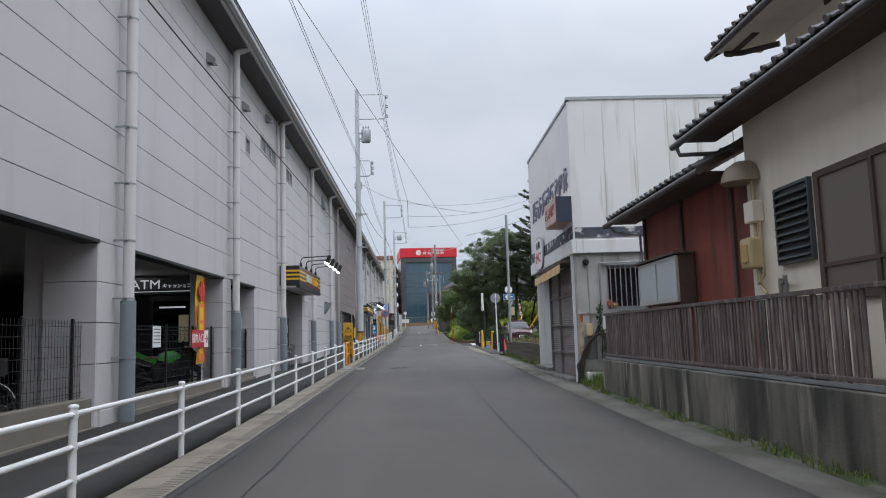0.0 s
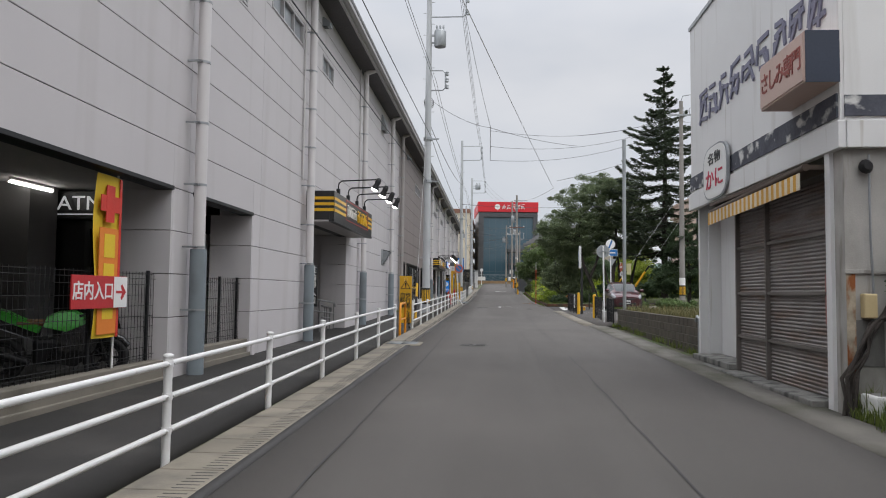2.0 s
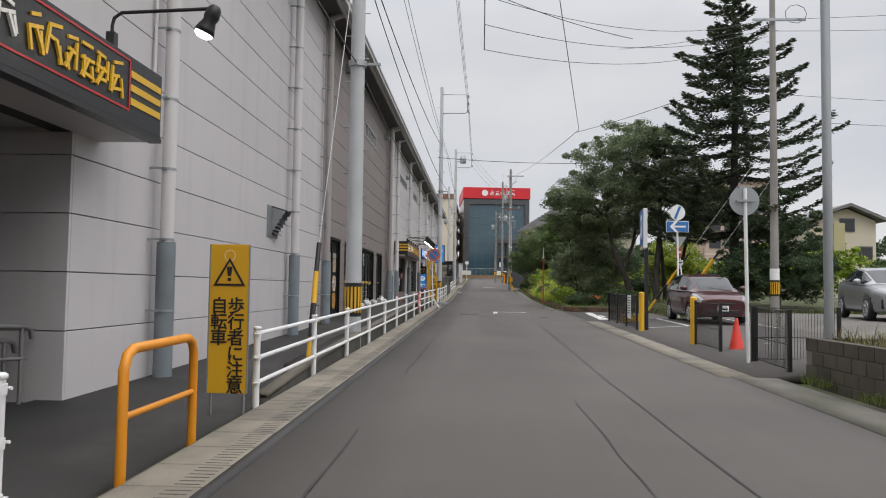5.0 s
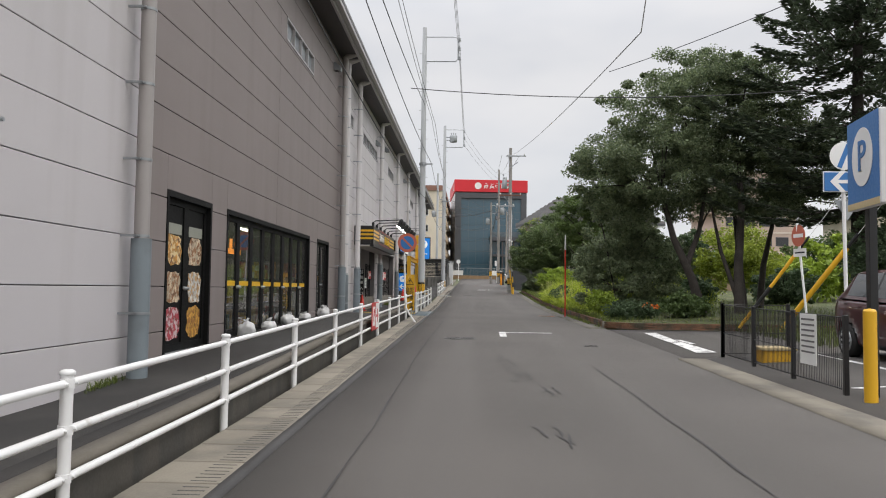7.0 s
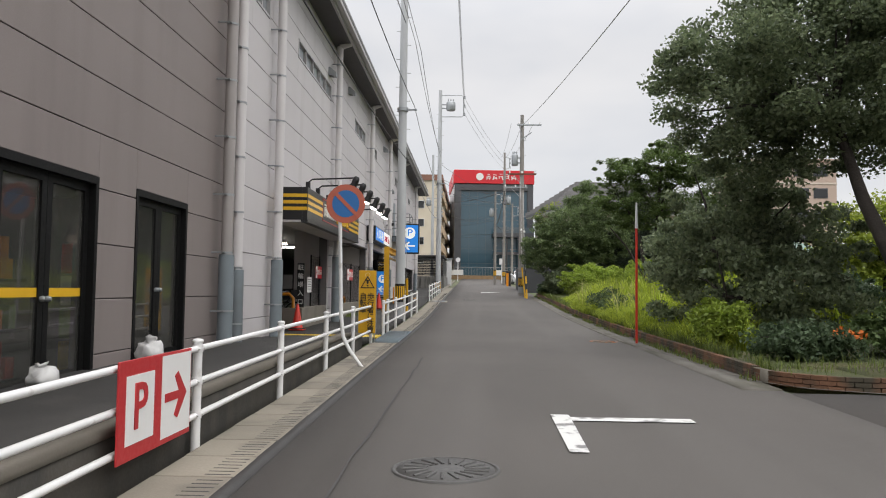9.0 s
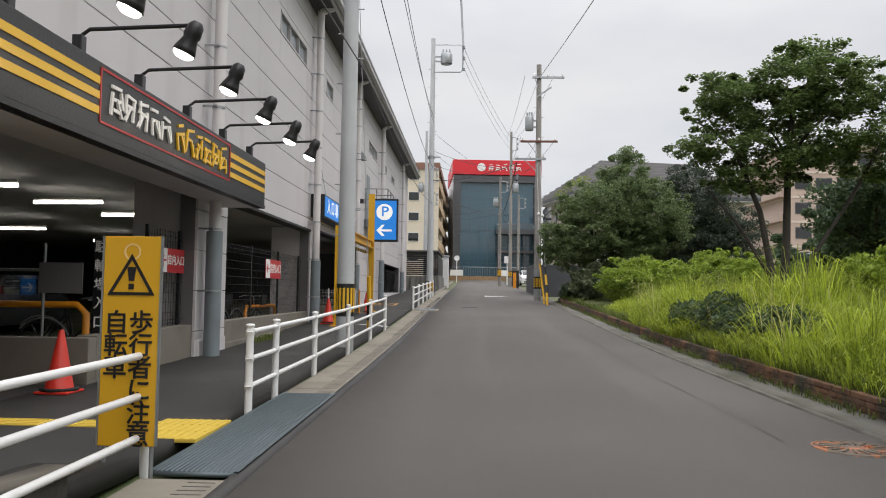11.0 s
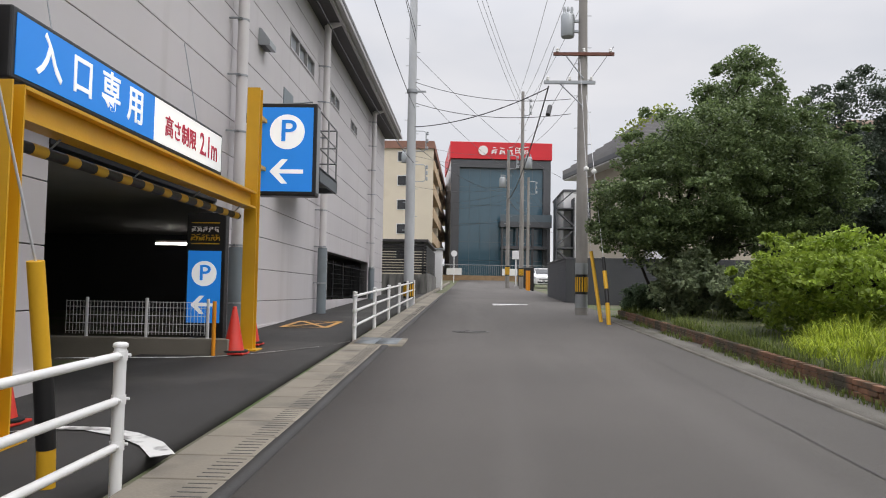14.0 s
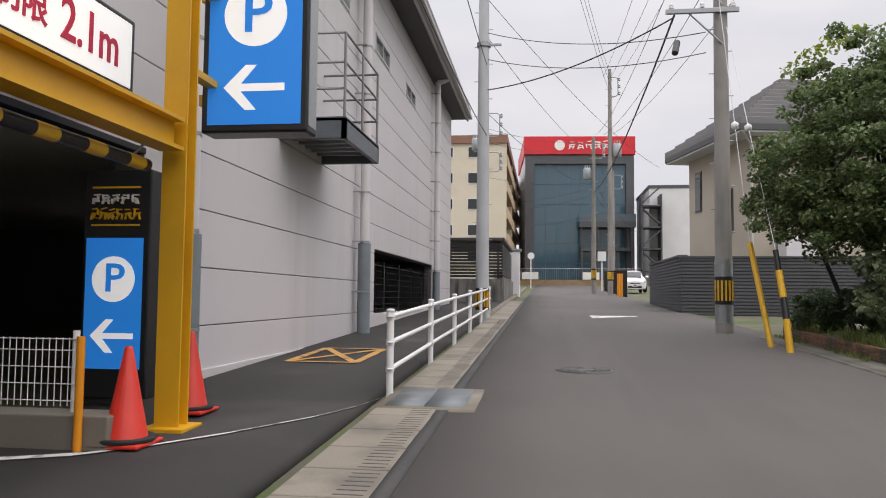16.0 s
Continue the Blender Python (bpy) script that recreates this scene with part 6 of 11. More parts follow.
def bike_park_sign(x0, x1, y, z0, z1):
    t = thing("bicycle_parking_sign", ((x0 + x1) / 2, y, z0), "narrow black vertical sign with white characters", "sign", "bicycle parking signs")
    part("board", Shape().box(x0, x1, y, y + 0.06, z0, z1, 0.006), BLACK, t)
    n = 5
    for k, ch in enumerate("駐輪場入口"):
        lettering("character", ch, (x1 - x0) * 0.85, WHITE, t, at((x0 + x1) / 2, y - 0.005, z1 - (z1 - z0) * (0.1 + 0.19 * k), FACE_BACK))
    part("post", Shape().tube(((x0 + x1) / 2, y + 0.08, z0 - 0.9), ((x0 + x1) / 2, y + 0.08, z1), 0.02, n=6), DARK_STEEL, t)


bike_park_sign(-5.3, -5.06, 29.75, 1.05, 2.15)
bike_park_sign(-5.73, -5.53, 73.0, 1.3, 2.58)


# ---- shop notices on the parking fences ----
def entrance_notice(y0, y1, z0, z1, x, arrow_right):
    t = thing("entrance_notice", (x, (y0 + y1) / 2, z0), "red notice board with white characters and an arrow panel", "sign", "store entrance notices")
    part("board", Shape().box(x - 0.02, x, y0, y1, z0, z1, 0.003), RED_SIGN, t)
    w = (y1 - y0) * 0.26
    a = (y1 - w, y1) if arrow_right else (y0, y0 + w)
    part("arrow_panel", Shape().box(x, x + 0.004, a[0], a[1], z0 + 0.005, z1 - 0.005), WHITE, t)
    c, s = (a[0] + a[1]) / 2, 1 if arrow_right else -1
    h = z1 - z0
    part("arrow", Shape().prism([(-s * 0.35 * w, -0.04 * h), (s * 0.1 * w, -0.04 * h), (0, -0.2 * h), (s * 0.1 * w, -0.25 * h), (s * 0.4 * w, 0), (s * 0.1 * w, 0.25 * h), (0, 0.2 * h), (s * 0.1 * w, 0.04 * h), (-s * 0.35 * w, 0.04 * h)][:: s], 0.003, at(x + 0.004, c, (z0 + z1) / 2, FACE_STREET)), RED_SIGN, t)
    b = (y0, y1 - w) if arrow_right else (y0 + w, y1)
    lettering("text", "店内入口", (b[1] - b[0]) / 4.1, WHITE, t, at(x + 0.003, (b[0] + b[1]) / 2, (z0 + z1) / 2, FACE_STREET))


entrance_notice(18.4, 19.8, 1.2, 1.63, -5.43, True)
entrance_notice(74.7, 75.65, 2.18, 2.56, -5.56, False)
entrance_notice(80.6, 81.95, 2.2, 2.64, -5.56, False)
for x, y0, y1, z0, z1 in ((-5.56, 16.1, 16.6, 1.25, 1.7), (-5.57, 73.6, 74.2, 1.75, 2.2)):
    t = thing("paper_notice", (x, y0, z0), "white paper notice with grey lines tied to the fence", "notice", "paper notices")
    part("sheet", Shape().box(x - 0.004, x, y0, y1, z0, z1), WHITE, t)
    for k in range(5):
        part("line", Shape().box(x, x + 0.003, y0 + 0.05, y1 - 0.05, z1 - 0.08 - 0.07 * k, z1 - 0.06 - 0.07 * k), INNER, t)
t = thing("blank_board", (-6.0, 73, 1.75), "blank pale board hung behind the hoop barrier", "sign")
part("board", Shape().box(-6.45, -5.87, 73.0, 73.02, 1.85, 2.25), INNER, t)
part("pole", Shape().tube((-6.4, 73.04, 0.75), (-6.4, 73.04, 2.5), 0.02, n=8).tube((-7.4, 73.04, 2.15), (-6.4, 73.04, 2.15), 0.02, n=8), STEEL, t)

# banner on a pole: yellow, red cross, lettering bars
BAN_Y, BAN_O = material("banner_yellow", (0.75, 0.52, 0.03), 0.7, var=0.06), material("banner_orange", (0.75, 0.22, 0.03), 0.7, var=0.06)
t = thing("banner", (-5.55, 19.4, 0.4), "yellow and orange vertical banner on a pole in the parking", "banner")
s = Shape()
s.strip([0, 0.2, 0.4, 0.62], [0.1 * k for k in range(23)], lambda x, y: 0.03 * math.sin(3 * y + 4 * x))
s.bm.transform(Matrix(((0, 0, 1, -5.52), (1, 0, 0, 19.05), (0, 1, 0, 0.8), (0, 0, 0, 1))))
part("cloth", s, BAN_Y, t, "yellow cloth")
part("orange_field", Shape().box(-5.482, -5.474, 19.1, 19.64, 0.85, 2.28), BAN_O, t, "orange field")
part("cross", Shape().box(-5.48, -5.47, 19.1, 19.6, 2.5, 2.72).box(-5.48, -5.469, 19.24, 19.46, 2.36, 2.86), RED_PLASTIC, t, "red cross shape")
for z0, z1 in ((1.05, 1.4), (1.5, 1.8), (1.88, 2.2)):
    part("lettering_bar", Shape().box(-5.48, -5.47, 19.22, 19.5, z0, z1), BAN_Y, t, "yellow lettering bar")
part("edge", Shape().box(-5.48, -5.472, 19.6, 19.66, 0.8, 2.98), RED_PLASTIC, t, "red edge")
part("pole", Shape().tube((-5.55, 19.68, 0.1), (-5.55, 19.68, 3.1), 0.016, n=6), WHITE, t)

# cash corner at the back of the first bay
# near-black colour stands in for the shade of this corner
structure("wall_cash_corner", Shape().box(-12.0, -7.65, 24.1, 24.3, 0.1, 2.8), INNER_DARK, "wall of the cash corner, shade put into its near-black colour", "wall")
t = thing("cash_corner_board", (-8.2, 24, 2.85), "black fascia with white lettering over the cash corner", "sign")
part("board", Shape().box(-9.6, -6.4, 23.9, 24.1, 2.85, 3.4, 0.01), BLACK, t)
lettering("text", "ATM", 0.4, LIT_WHITE, t, at(-8.5, 23.895, 3.15, FACE_BACK), wide=1.15)
lettering("text", "キャッシュコーナー", 0.15, LIT_WHITE, t, at(-7.3, 23.895, 3.1, FACE_BACK))
part("line", Shape().box(-9.0, -6.6, 23.89, 23.9, 2.93, 2.95), LIT_WHITE, t)
# faint emission stands in for warm light from the room
WARM = glowing("warm_room_glow", (1.0, 0.85, 0.55), 0.045)
t = thing("cash_corner_door", (-7.6, 23.95, 0.12), "dark framed glass door with a glowing panel for the room behind", "door")
part("frame", Shape().box(-8.4, -8.3, 23.95, 24.08, 0.12, 2.8).box(-7.15, -7.05, 23.95, 24.08, 0.12, 2.8).box(-8.3, -7.15, 23.95, 24.08, 2.65, 2.8), BLACK, t)
part("upper_pane", Shape().box(-8.3, -7.15, 24.05, 24.08, 1.3, 2.65), DARK_GLASS, t)
# glowing sheet before the glass; no room is built behind
part("lit_room", Shape().box(-7.5, -7.2, 24.03, 24.045, 1.35, 2.2), WARM, t, "flat glowing panel in place of a lit room")
part("lamp_strip", Shape().box(-8.1, -7.3, 24.02, 24.045, 2.42, 2.47), LIT_WHITE, t, "lit strip over the door")
part("lower_pane", Shape().box(-8.3, -7.15, 24.05, 24.08, 0.15, 1.3), DARK_GLASS, t)
structure("column", Shape().box(-9.9, -8.9, 22.9, 23.8, 0.12, 3.45), INNER, "grey column in the covered parking", "column")
t = thing("photo_booth", (-7.0, 25.5, 0.12), "white photo booth with blue characters in the parking", "booth")
part("body", Shape().box(-7.6, -6.42, 24.62, 26.4, 0.12, 2.67, 0.02), WHITE, t)
part("panel", Shape().box(-7.3, -6.5, 24.61, 24.62, 0.2, 1.3), PIPE_COVER, t)
lettering("text", "写真", 0.36, BLUE_DULL, t, at(-6.84, 24.605, 2.06, FACE_BACK))


# ---- bicycles and a motorcycle ----
def bicycle(x, y, z, turn, basket=True):
    m = pose(x, y, z, 0, 0, turn)
    t = thing("bicycle", (x, y, z), "black city bicycle parked behind the mesh fence", "bicycle", "parked bicycles", m=m)

    def add(name, s, stuff, label=""):
        part(name, s, stuff, t, label, local=True)

    for cx in (-0.52, 0.55):
        s = Shape()
        ring = [(cx + 0.33 * math.cos(a * math.tau / 24), 0, 0.34 + 0.33 * math.sin(a * math.tau / 24)) for a in range(25)]
        s.path(ring, 0.018, 6)
        w = part("wheel", s, BLACK_RUBBER, t, local=True)
        s = Shape()
        for a in range(12):
            s.tube((cx, 0, 0.34), (cx + 0.32 * math.cos(a * math.tau / 12), 0, 0.34 + 0.32 * math.sin(a * math.tau / 12)), 0.003, n=4)
        part("spokes", s, STEEL, w, local=True)
        s = Shape().path([(cx + 0.37 * math.cos(a), 0, 0.34 + 0.37 * math.sin(a)) for a in [0.3 + 0.28 * k for k in range(9)]], 0.014, 5)
        add("mudguard", s, STEEL)
    add("frame", Shape().path([(-0.52, 0, 0.34), (-0.08, 0, 0.3), (0.36, 0, 0.78)], 0.018, 7).path([(-0.08, 0, 0.3), (-0.18, 0, 0.85)], 0.016, 7).path([(-0.52, 0, 0.34), (-0.16, 0, 0.72)], 0.011, 6), BLACK)
    add("fork", Shape().path([(0.55, 0, 0.34), (0.42, 0, 0.7), (0.34, 0, 1.0)], 0.016, 7), STEEL)
    add("handlebar", Shape().path([(0.12, -0.27, 0.98), (0.3, -0.22, 1.02), (0.34, 0, 1.0), (0.3, 0.22, 1.02), (0.12, 0.27, 0.98)], 0.013, 6), STEEL)
    s = Shape().box(-0.32, -0.04, -0.09, 0.09, 0.86, 0.92, 0.025)
    add("saddle", s, BLACK_RUBBER)
    add("crank", Shape().tube((-0.08, -0.08, 0.3), (-0.08, 0.08, 0.3), 0.09, n=14).box(-0.1, -0.06, 0.08, 0.1, 0.14, 0.3), DARK_STEEL)
    if basket:
        add("basket", Shape().box(0.42, 0.72, -0.17, 0.17, 0.78, 0.8).box(0.42, 0.43, -0.17, 0.17, 0.8, 1.05).box(0.71, 0.74, -0.19, 0.19, 0.8, 1.06).box(0.43, 0.71, -0.19, -0.17, 0.8, 1.05).box(0.43, 0.71, 0.17, 0.19, 0.8, 1.05), DARK_STEEL, "dark basket")


for x, y, z, a in ((-6.8, 10.6, 0.12, 8), (-7.2, 8.6, 0.12, -5), (-7.0, 11.6, 0.12, 12), (-6.4, 82.0, 0.76, 80), (-6.6, 79.3, 0.76, 70), (-6.9, 80.6, 0.76, 75), (-6.7, 74.6, 0.76, 20), (-7.2, 75.4, 0.76, 15)):
    bicycle(x, y, z, a)


def hoop(p, q, z, h):
    t = thing("hoop_barrier", ((p[0] + q[0]) / 2, (p[1] + q[1]) / 2, z), "orange tubular hoop barrier of the bicycle parking", "barrier", "orange hoop barriers")
    p, q = Vector((*p, z)), Vector((*q, z))
    up = Vector((0, 0, h))
    d = (q - p).normalized() * 0.12
    part("hoop", Shape().path([p, p + up * 0.88, p + up + d, q + up - d, q + up * 0.88, q], 0.045, 10), ORANGE, t)
    part("crossbar", Shape().tube(p + up * 0.5, q + up * 0.5, 0.03, n=8), ORANGE, t)


hoop((-6.3, 9.0), (-6.2, 11.4), 0.12, 0.8)
hoop((-7.5, 73.1), (-5.85, 73.1), 0.75, 0.95)
hoop((-6.2, 81.2), (-6.2, 83.9), 0.76, 0.75)
structure("low_wall", Shape().box(-9.5, WX - 0.05, 72.35, 72.55, 0.6, 1.32, 0.01), LOW_CONCRETE, "low grey wall before the hoop barrier", "wall")
structure("low_wall", Shape().box(WX - 0.3, WX - 0.05, 72.55, 75.7, 0.6, 1.34, 0.01), LOW_CONCRETE, "low grey wall under the fence beside the canopy", "wall")

GREEN = material("bright_green_fairing", (0.05, 0.46, 0.035), 0.3, var=0.06, bump=0, coat=0.5)
t = thing("motorcycle", (-6.75, 20.3, 0.12), "black and green sport motorcycle parked behind the fence", "motorcycle", m=pose(-6.75, 20.3, 0.12, 6, 0, 25))
for cx in (-0.68, 0.7):
    w = part("wheel", Shape().path([(cx + 0.27 * math.cos(a * math.tau / 24), 0, 0.31 + 0.27 * math.sin(a * math.tau / 24)) for a in range(25)], 0.06, 8), BLACK_RUBBER, t, local=True)
    part("rim", Shape().tube((cx, -0.04, 0.31), (cx, 0.04, 0.31), 0.06, n=12).path([(cx + 0.2 * math.cos(a * math.tau / 20), 0, 0.31 + 0.2 * math.sin(a * math.tau / 20)) for a in range(21)], 0.025, 6), DARK_STEEL, w, local=True)
    s = Shape()
    for a in range(5):
        s.tube((cx, 0, 0.31), (cx + 0.2 * math.cos(a * math.tau / 5), 0, 0.31 + 0.2 * math.sin(a * math.tau / 5)), 0.02, n=6)
    part("spokes", s, DARK_STEEL, w, local=True)
GLOSS_BLACK = material("gloss_black_fairing", (0.012, 0.012, 0.013), 0.2, var=0.05, bump=0, coat=0.8)
SIDE = Matrix(((1, 0, 0, 0), (0, 0, 1, 0), (0, 1, 0, 0), (0, 0, 0, 1)))


def bike_panel(name, ring, wide, stuff, label=""):
    """A body panel cut from the side view, its upper edge drawn in."""
    b = Shape().prism(ring, wide, Matrix.Translation((0, -wide / 2, 0)) @ SIDE)
    top, low = max(q[1] for q in ring), min(q[1] for q in ring)
    for v in b.bm.verts:
        v.co.y *= 1.08 - 0.45 * max(0.0, (v.co.z - low) / (top - low)) ** 1.5
    part(name, b, stuff, t, label, local=True)


part("engine", Shape().box(-0.28, 0.34, -0.17, 0.17, 0.24, 0.62, 0.06).tube((-0.3, -0.16, 0.28), (-0.75, -0.2, 0.44), 0.055, n=10), DARK_STEEL, t, local=True)
bike_panel("tank", [(-0.14, 0.8), (-0.1, 0.93), (0.05, 1.0), (0.26, 1.01), (0.4, 0.94), (0.42, 0.82), (0.2, 0.72)], 0.34, GREEN, "green tank")
part("seat", Shape().box(-0.5, -0.1, -0.13, 0.13, 0.8, 0.88, 0.035), material("tan_seat_leather", (0.22, 0.11, 0.04), 0.6, var=0.15), t, "tan seat", local=True)
bike_panel("tail", [(-1.0, 1.04), (-0.92, 1.1), (-0.6, 1.0), (-0.42, 0.9), (-0.16, 0.8), (-0.2, 0.7), (-0.55, 0.84)], 0.26, GREEN, "green tail")
bike_panel("undertail", [(-1.08, 0.92), (-0.96, 1.03), (-0.55, 0.83), (-0.2, 0.69), (-0.2, 0.58), (-0.6, 0.72)], 0.2, GLOSS_BLACK, "black undertail")
bike_panel("fairing", [(-0.1, 0.3), (0.3, 0.22), (0.52, 0.4), (0.62, 0.62), (0.9, 0.78), (0.86, 0.94), (0.66, 1.12), (0.5, 1.08), (0.42, 0.84), (0.1, 0.7)], 0.42, GLOSS_BLACK, "gloss black fairing")
part("front_mudguard", Shape().path([(0.7 + 0.35 * math.cos(a), 0, 0.31 + 0.35 * math.sin(a)) for a in (0.5, 0.9, 1.3, 1.7, 2.1)], 0.05, 8), GLOSS_BLACK, t, local=True)
part("mirror", Shape().path([(0.6, -0.16, 1.06), (0.56, -0.3, 1.18)], 0.012, 6).path([(0.6, 0.16, 1.06), (0.56, 0.3, 1.18)], 0.012, 6).box(0.52, 0.58, -0.36, -0.24, 1.16, 1.23, 0.02).box(0.52, 0.58, 0.24, 0.36, 1.16, 1.23, 0.02), GLOSS_BLACK, t, local=True)
part("fork", Shape().path([(0.7, -0.08, 0.31), (0.5, -0.09, 0.95)], 0.025, 8).path([(0.7, 0.08, 0.31), (0.5, 0.09, 0.95)], 0.025, 8), DARK_STEEL, t, local=True)
part("handlebar", Shape().path([(0.36, -0.33, 0.98), (0.46, -0.15, 1.0), (0.46, 0.15, 1.0), (0.36, 0.33, 0.98)], 0.016, 7), DARK_STEEL, t, local=True)
part("swing_arm", Shape().box(-0.7, -0.1, -0.09, -0.05, 0.28, 0.36).box(-0.7, -0.1, 0.05, 0.09, 0.28, 0.36), DARK_STEEL, t, local=True)

# parked cars deep in the covered parking, barely lit
def dim_car(x, y, z, colour, name):
    t = thing("parked_car", (x, y, z), name, "car", "cars in the covered parking")
    body = Shape().prism([(-2.0, 0.3), (-2.05, 0.75), (-1.8, 0.95), (-1.2, 1.02), (-0.7, 1.42), (1.0, 1.45), (1.7, 1.0), (2.0, 0.9), (2.05, 0.3)], 1.6, Matrix(((0, 0, 1, x - 0.8), (1, 0, 0, y), (0, 1, 0, z), (0, 0, 0, 1))))
    part("body", body, colour, t)
    part("side_window", Shape().prism([(-1.0, 1.0), (-0.62, 1.34), (0.92, 1.36), (1.5, 1.0)], 1.62, Matrix(((0, 0, 1, x - 0.81), (1, 0, 0, y), (0, 1, 0, z), (0, 0, 0, 1)))), CAR_GLASS, t)
    for dy in (-1.25, 1.25):
        part("wheel", Shape().tube((x - 0.82, y + dy, z + 0.31), (x + 0.82, y + dy, z + 0.31), 0.31, n=18), BLACK_RUBBER, t)


CAR_DARK = material("dark_car_paint", (0.03, 0.035, 0.045), 0.3, 0.3, var=0.05, bump=0, coat=0.6)
CAR_SILVER = material("silver_car_paint", (0.26, 0.27, 0.29), 0.35, 0.5, var=0.05, bump=0, coat=0.6)
for x, y, z, c, l in ((-12.5, 16, 0.12, CAR_DARK, "dark car parked in the dim covered parking"), (-15.2, 9, 0.12, CAR_SILVER, "silver car parked in the dim covered parking"), (-12.0, 80.5, 0.75, CAR_DARK, "dark car parked in the dim covered parking"), (-15.0, 84.5, 0.75, CAR_SILVER, "silver car parked in the dim covered parking"), (-11.5, 3.5, 0.12, CAR_DARK, "dark car parked in the dim covered parking")):
    dim_car(x, y, z, c, l)

# tactile paving by the second canopy
tp = thing("tactile_paving", (-4.5, 69.8, wz(69.8)), "yellow tactile paving tiles set in the walkway", "paving", kind="structure")
TILE = Shape().box(-0.148, 0.148, -0.148, 0.148, -0.02, 0.012, 0.004)
for k in range(4):
    TILE.box(-0.13 + 0.075 * k, -0.1 + 0.075 * k, -0.13, 0.13, 0.012, 0.017)
TILE = finish(TILE, "tile", TACTILE)
for k in range(8):
    o = part("tile", TILE, TACTILE, tp)
    o.matrix_basis = pose(-5.6 + 0.3 * k, 69.95, wz(69.9) + 0.014, 0, 0, 90)
for i in range(2):
    for j in range(3):
        o = part("tile", TILE, TACTILE, tp)
        o.matrix_basis = pose(-3.42 + 0.3 * i, 69.45 + 0.3 * j, wz(69.7) + 0.014)

# ---- east side: old house behind a wall and slatted fence ----
STUCCO = material("cream_stucco", (0.8, 0.735, 0.62), 0.9, var=0.06, big=0.6, fine=140, bump=0.5, depth=0.006, stain=(0.66, 0.59, 0.48), stain_at=(0.5, 0.75), stain_scale=0.7, stretch=(2, 2, 0.4))
RUSTY_SHEET = material("rust_red_sheet", (0.25, 0.062, 0.042), 0.75, var=0.2, big=0.9, fine=30, bump=0.25, stain=(0.09, 0.035, 0.028), stain_at=(0.45, 0.7), stain_scale=1.1, stretch=(2, 2, 0.4))
TILE_ROOF = material("grey_roof_tile", (0.11, 0.105, 0.105), 0.6, var=0.2, big=3, fine=40, bump=0.2, piece=0.18, stain=(0.16, 0.15, 0.12), stain_at=(0.55, 0.7), stain_scale=4)
TIMBER = material("dark_eave_timber", (0.09, 0.065, 0.05), 0.8, var=0.2, big=2, fine=40)
SLAT = material("weathered_brown_slat", (0.125, 0.1, 0.09), 0.7, var=0.22, big=2, fine=50, bump=0.25, piece=0.3, stain=(0.26, 0.23, 0.21), stain_at=(0.52, 0.7), stain_scale=7, stretch=(2, 2, 0.3))
WALL_GREEN = material("mossy_retaining_concrete", (0.19, 0.175, 0.145), 0.92, var=0.3, big=1.0, fine=40, bump=0.5, depth=0.008, stain=(0.045, 0.043, 0.036), stain_at=(0.4, 0.62), stain_scale=1.2, stretch=(1.5, 1.5, 0.35), streak=((0.34, 0.31, 0.26), (3.2, 3.2, 0.5), (0.58, 0.72)))
GUTTER_BROWN = material("brown_gutter", (0.07, 0.06, 0.055), 0.5, var=0.1)
CREAM_BOX = material("yellowed_plastic", (0.55, 0.44, 0.24), 0.5, var=0.08)
DUST_GLASS = glass("dusty_window_glass", (0.13, 0.105, 0.08), 0.4)
# pale blue-grey puts the sky's reflection into the pane colour
PALE_GLASS = glass("pale_sky_sheen_glass", (0.42, 0.46, 0.48), 0.3)

s = Shape()
s.box(3.98, 4.16, -30, 16.55, -0.8, 0.7, 0.015)
structure("retaining_wall", s, WALL_GREEN, "stained concrete retaining wall below the slatted fence", "wall")
s = Shape().box(4.16, 9.5, -30, 16.5, -0.8, 0.62)
structure("yard", s, EARTH, "raised earth yard of the old house", "ground")

f = thing("slatted_fence", (4.07, 5, 0.7), "weathered brown slatted fence on the retaining wall", "fence")
SLAT_MESH = finish(Shape().box(-0.012, 0.012, -0.031, 0.031, -0.43, 0.43, 0.004), "slat", SLAT)
y = -6.0
while y < 16.45:
    if rnd.random() < 0.07:
        y += 0.105
        continue
    o = part("slat", SLAT_MESH, SLAT, f)
    o.matrix_basis = pose(4.07 + rnd.uniform(-0.006, 0.006), y, 1.2 + rnd.uniform(-0.01, 0.01), 0, 0, rnd.uniform(-3, 3))
    y += 0.105
for z in (0.8, 1.66):
    part("rail", Shape().box(4.04, 4.1, -6, 16.5, z - 0.025, z + 0.025, 0.006), SLAT, f)
part("rail", Shape().box(4.05, 4.1, -6, 16.5, 0.71, 0.76, 0.006), STEEL, f)
y = -5.5
while y < 16.5:
    part("post", Shape().box(4.1, 4.15, y - 0.025, y + 0.025, 0.66, 1.66), SLAT, f)
    y += 1.9


